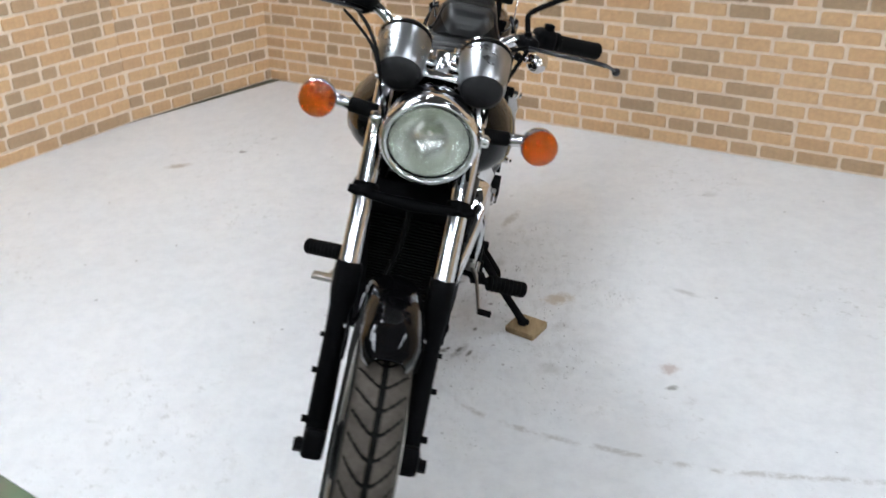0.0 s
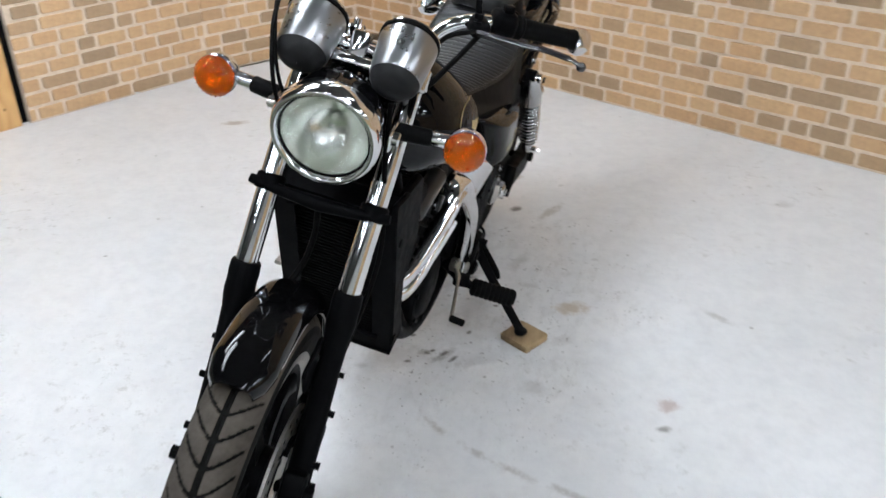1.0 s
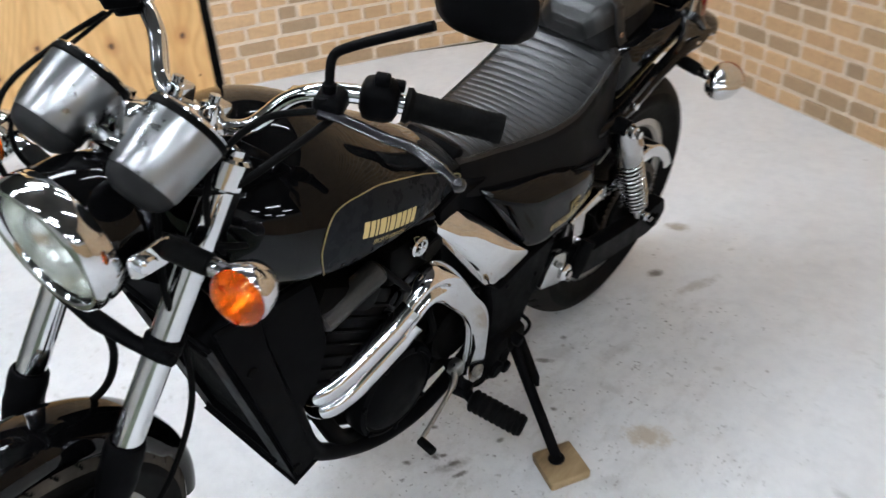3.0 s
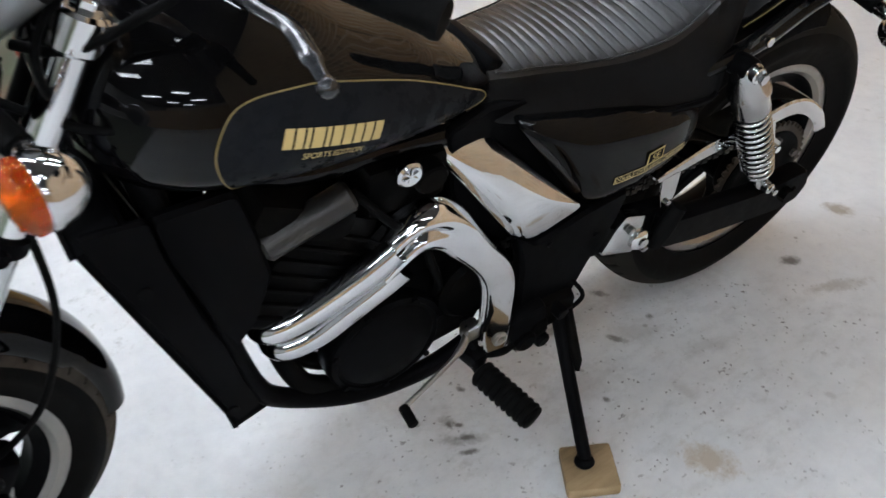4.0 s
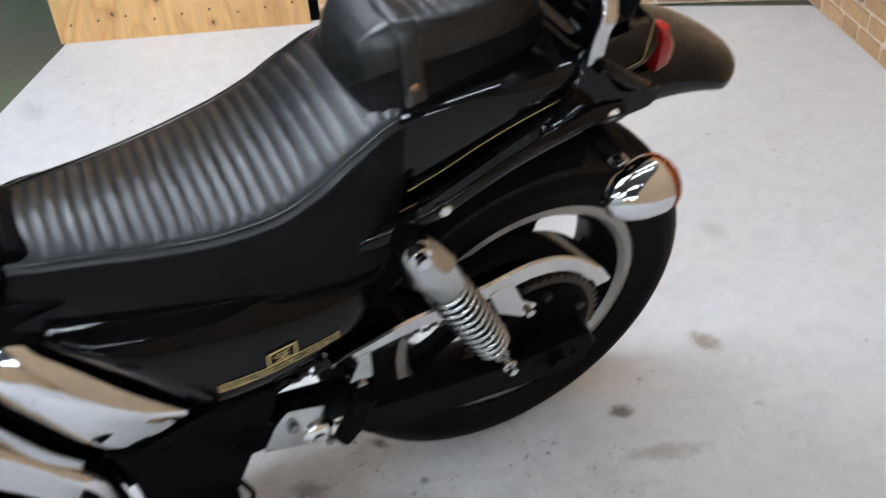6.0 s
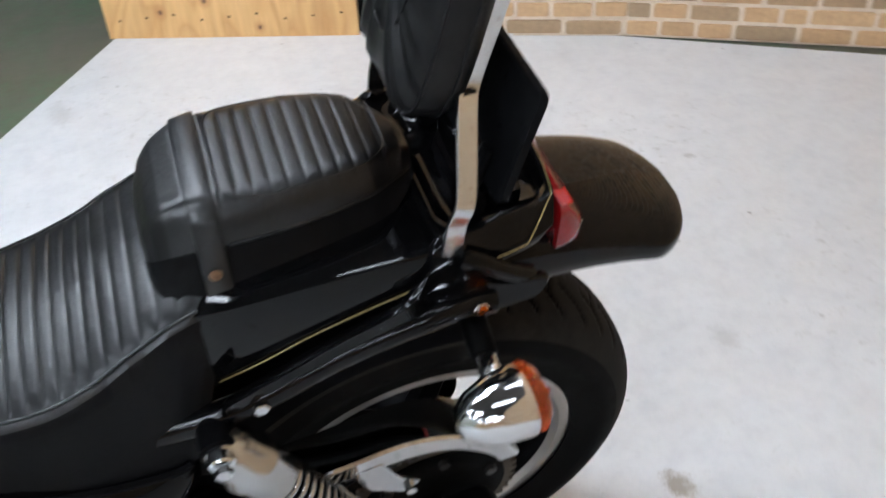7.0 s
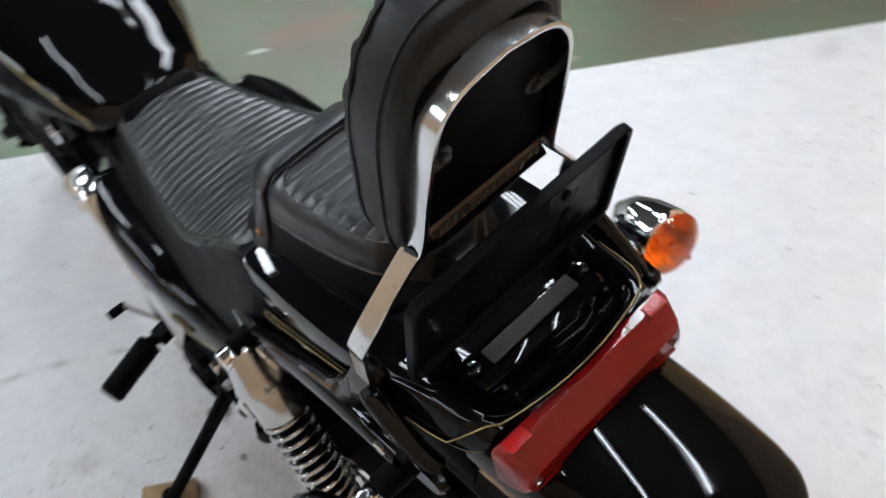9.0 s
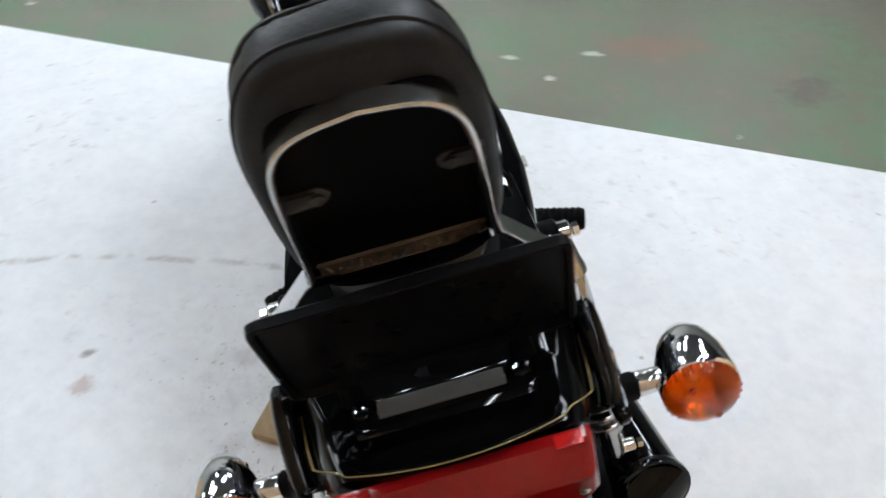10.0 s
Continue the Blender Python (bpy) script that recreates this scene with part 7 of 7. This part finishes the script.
# ---- rear mudguard tip ----
bm = B()
loops = []
N = 60
for i in range(N + 1):
    t = i / N
    v = 1.50 + (1.750 - 1.50) * t
    wc = 0.762 - 0.006 * t - 0.062 * t ** 2.2
    b = 0.095 if t < 0.72 else 0.095 * math.sqrt(max(0.02, 1 - ((t - 0.72) / 0.30) ** 2.6))
    drop = 0.078 * (1 - 0.45 * t)
    top, inn = [], []
    for j in range(37):
        a = math.pi * j / 36
        x = b * math.copysign(abs(math.cos(a)) ** 0.72, math.cos(a))
        h = -drop * (1 - math.sin(a) ** 0.62) * (1 if t < 0.8 else 1 - 0.6 * (t - 0.8) / 0.2)
        top.append(Vector((x, v, wc + h)))
        inn.append(Vector((x * 0.965, v - 0.002 * t, wc + h - 0.004)))
    loops.append(top + list(reversed(inn)))
rings(bm, loops)
part("rear_mudguard", bm, M_BLACK, bike, "glossy black rear mudguard with light scratches", True, 50)

# ---- tail lamp ----
bm = B()
lps = []
for v, b, w0_, w1_ in ((1.562, 0.100, 0.740, 0.794), (1.565, 0.104, 0.738, 0.797), (1.574, 0.103, 0.739, 0.796), (1.588, 0.100, 0.741, 0.778), (1.592, 0.096, 0.746, 0.772)):
    poly = rounded([(b, w0_), (b, w1_), (-b, w1_), (-b, w0_)], 0.010, 4)
    lps.append([Vector((p.x, v - 0.008 + 0.014 * (1 - (p.x / 0.1) ** 2), p.y)) for p in poly])
rings(bm, lps)
lamp = part("tail_lamp", bm, M_RED, bike, "wide red tail lamp lens", True, 35)
bm = B()
box(bm, (0, 1.561, 0.762), (0.118, 0.022, 0.038), None, 0.006)
part("housing", bm, M_SATIN, lamp)

# thin brighter patches put the lit look of the lens ends into the colour
for x in (-0.088, 0.080):
    bm = B()
    box(bm, (x + 0.004, 1.5665, 0.7965), (0.022, 0.012, 0.0014), None, 0.0004)
    part("reflector", bm, M_RED_LIT, lamp, "brighter red patch where the lens looks lit")
for x in (-0.086, 0.086):
    bm = B()
    cyl(bm, (x, 1.580, 0.758), (x, 1.5895, 0.758), 0.004, 10)
    part("screw", bm, M_CHROME, lamp)

# ---- number plate holder, with no plate on it ----
PLO = Vector((-0.002, 1.486, 0.840))
PUP = Vector((0, 0.031, 0.115)).normalized()
PN = Vector((0, PUP.z, -PUP.y))
prot = Matrix((Vector((1, 0, 0)), PN, PUP)).transposed()
bm = B()
poly = rounded([(0.116, -0.004), (0.116, 0.118), (-0.116, 0.118), (-0.116, -0.004)], 0.010, 4)


def pl(k, n):
    return [PLO + Vector((p.x * k, 0, 0)) + PUP * (0.057 + (p.y - 0.057) * k) + PN * n for p in poly]


rings(bm, [pl(0.97, -0.004), pl(1.0, -0.002), pl(1.0, 0.006), pl(0.985, 0.007), pl(0.955, 0.006), pl(0.945, 0.0005)])
holder = part("plate_holder", bm, M_PLATE, bike, "empty black number plate holder", True, 40)
for x, h in ((0.05, 0.085), (-0.05, 0.085), (0.05, 0.03), (-0.05, 0.03)):
    bm = B()
    q = PLO + Vector((x, 0, 0)) + PUP * h
    cyl(bm, q, q + PN * 0.003, 0.0048, 8)
    part("bolt", bm, M_HOSE, holder)
bm = B()
box(bm, PLO + PUP * 0.045 + Vector((-0.055, 0, 0)) + PN * 0.001, (0.008, 0.003, 0.03), prot, 0.001)
part("slot", bm, M_HOSE, holder)
for x in (-0.072, 0.072):
    bm = B()
    tube(bm, [PLO + Vector((x, 0, 0)) + PUP * 0.03 - PN * 0.004, Vector((x, 1.468, 0.825)), Vector((x, 1.478, 0.80))], [0.009, 0.010, 0.012], 10)
    part("bracket", bm, M_SATIN, holder)

# ---- backrest ----
def strip_path(s):
    return [Vector((0.128 * s, 1.434, 0.803)), Vector((0.127 * s, 1.438, 0.838)), Vector((0.124 * s, 1.447, 0.866)), Vector((0.080 * s, 1.463, 0.925)), Vector((0.069 * s, 1.470, 0.945)), Vector((0.066 * s, 1.487, 1.0)), Vector((0.063 * s, 1.502, 1.050)), Vector((0.055 * s, 1.508, 1.075)), Vector((0.036 * s, 1.511, 1.089)), Vector((0.0, 1.512, 1.095))]


LEFTOVER = Vector((-0.005, 0, 0))           # the backrest sits a little to the right
lp_ = catmull(strip_path(1), 5)
rp_ = catmull(strip_path(-1), 5)
pth = [q + LEFTOVER * min(1.0, max(0.0, (q.z - 0.86) / 0.08)) for q in lp_ + list(reversed(rp_[:-1]))]
bm = B()
loops = []
for i, q in enumerate(pth):
    a, b = pth[max(0, i - 1)], pth[min(len(pth) - 1, i + 1)]
    d = (b - a).normalized()
    wide = Vector((0, 1, -0.18)).normalized()
    wide = (wide - d * wide.dot(d)).normalized()
    th = d.cross(wide)
    hw_, ht = 0.0098, 0.0024
    loops.append([q + wide * hw_ + th * ht * 0.4, q + wide * (hw_ - 0.001) + th * ht, q - wide * (hw_ - 0.001) + th * ht, q - wide * hw_ + th * ht * 0.4, q - wide * hw_ - th * ht * 0.4, q - wide * (hw_ - 0.001) - th * ht, q + wide * (hw_ - 0.001) - th * ht, q + wide * hw_ - th * ht * 0.4])
rings(bm, loops)
rest = part("backrest", bm, M_WORN, bike, "tall passenger backrest with a pitted chrome strip frame", True, 40)
bm = B()
PADC = Vector((-0.005, 1.463, 1.034))
PADU = Vector((0, 0.049, 0.2)).normalized()
PADN = Vector((0, -PADU.z, PADU.y))           # forward


def pad_loop(k, n, j=0.0):
    o = []
    for t in (math.tau * i / 140 for i in range(140)):
        cx, cy = math.cos(t), math.sin(t)
        y = math.copysign(abs(cy) ** 0.55, cy) * 0.122 - 0.016
        x = math.copysign(abs(cx) ** 0.5, cx) * (0.081 - 0.014 * max(0.0, y / 0.106) ** 2)
        wob = j * (0.003 * math.sin(9 * t) * math.sin(4 * t + 1) + 0.0016 * math.sin(23 * t + 2 * math.sin(5 * t)))
        o.append(PADC + Vector((x * k, 0, 0)) + PADU * y * k + PADN * (n + wob))
    return o


rings(bm, [pad_loop(0.90, -0.024), pad_loop(0.97, -0.022), pad_loop(1.0, -0.014), pad_loop(1.005, 0.0), pad_loop(1.0, 0.012, 1), pad_loop(0.965, 0.022, 1), pad_loop(0.88, 0.029, 1), pad_loop(0.72, 0.034, 1), pad_loop(0.5, 0.037, 1), pad_loop(0.25, 0.038)])
pad = part("pad", bm, M_PAD, rest, "creased black vinyl backrest pad", True, 55)
for k, n in ((1.004, -0.010), (0.985, 0.0175)):
    bm = B()
    tube(bm, pad_loop(k, n), 0.0021, 6, True)
    part("piping", bm, M_PAD, pad)
bm = B()
tube(bm, [PADC + Vector((0.045 * math.cos(t), 0, 0)) + PADU * 0.075 * math.sin(t) + PADN * 0.0365 for t in (math.tau * i / 40 for i in range(40))], 0.0016, 6, True)
part("stitched_seam", bm, M_LEATHER, pad)
bm = B()
lps = []
for k, n in ((0.99, -0.0225), (0.99, -0.0255), (0.95, -0.027)):
    o = []
    for t in (math.tau * i / 40 for i in range(40)):
        cx, cy = math.cos(t), math.sin(t)
        o.append(PADC + Vector((math.copysign(abs(cx) ** 0.35, cx) * 0.064 * k, 0, 0)) + PADU * (math.copysign(abs(cy) ** 0.4, cy) * 0.083 * k - 0.012) + PADN * n)
    lps.append(o)
rings(bm, lps)
board = part("back_board", bm, M_SATIN, rest, "black back board with a bare lower edge")
bm = B()
c = PADC - PADU * 0.088 - PADN * 0.030
box(bm, c, (0.124, 0.002, 0.016), Matrix((Vector((1, 0, 0)), PADN, PADU)).transposed(), 0.0008)
part("bare_strip", bm, M_RUST, rest, "bare brown lower edge")
for k in range(15):
    bm = B()
    q = c + Vector((-0.056 + 0.008 * k, 0, 0)) - PADN * 0.0014 + PADU * (0.003 * math.sin(2.3 * k))
    box(bm, q, (0.0016, 0.0012, 0.0075), Matrix((Vector((1, 0, 0)), PADN, PADU)).transposed() @ Matrix.Rotation(0.5 * math.sin(5.1 * k), 4, "Y").to_3x3(), 0.0003)
    part("staple", bm, M_ALLOY, rest)
for x in (-0.047, 0.042):
    bm = B()
    q = PADC + Vector((x, 0, 0)) + PADU * -0.006 - PADN * 0.027
    lathe(bm, [(0.0085, 0), (0.0085, 0.002), (0.005, 0.003), (0.005, 0.006), (0.0005, 0.007)], q, -PADN, 14)
    box(bm, q + Vector((math.copysign(0.012, x), 0, 0)) - PADN * 0.002, (0.022, 0.003, 0.014), Matrix((Vector((1, 0, 0)), PADN, PADU)).transposed(), 0.001)
    part("fixing", bm, M_HEAD, rest, "tarnished steel fixing")
bm = B()
tube(bm, [Vector((0.070, 1.468, 0.935)), Vector((0.03, 1.462, 0.928)), Vector((-0.03, 1.462, 0.928)), Vector((-0.070, 1.468, 0.935))], 0.007, 10)
part("cross_bar", bm, M_BLACK, rest)

# ---- brick courses ----
brick_wall("wall_brick_1", BR_A, FOLD, ROOM_H - 0.01, "tan brick panel with pale mortar and darker bricks")
brick_wall("wall_brick_2", FOLD, CORNER, ROOM_H - 0.01, "tan brick panel with pale mortar and darker bricks")
brick_wall("wall_brick_3", CORNER, BR_END, ROOM_H - 0.01, "tan brick panel with pale mortar and darker bricks")
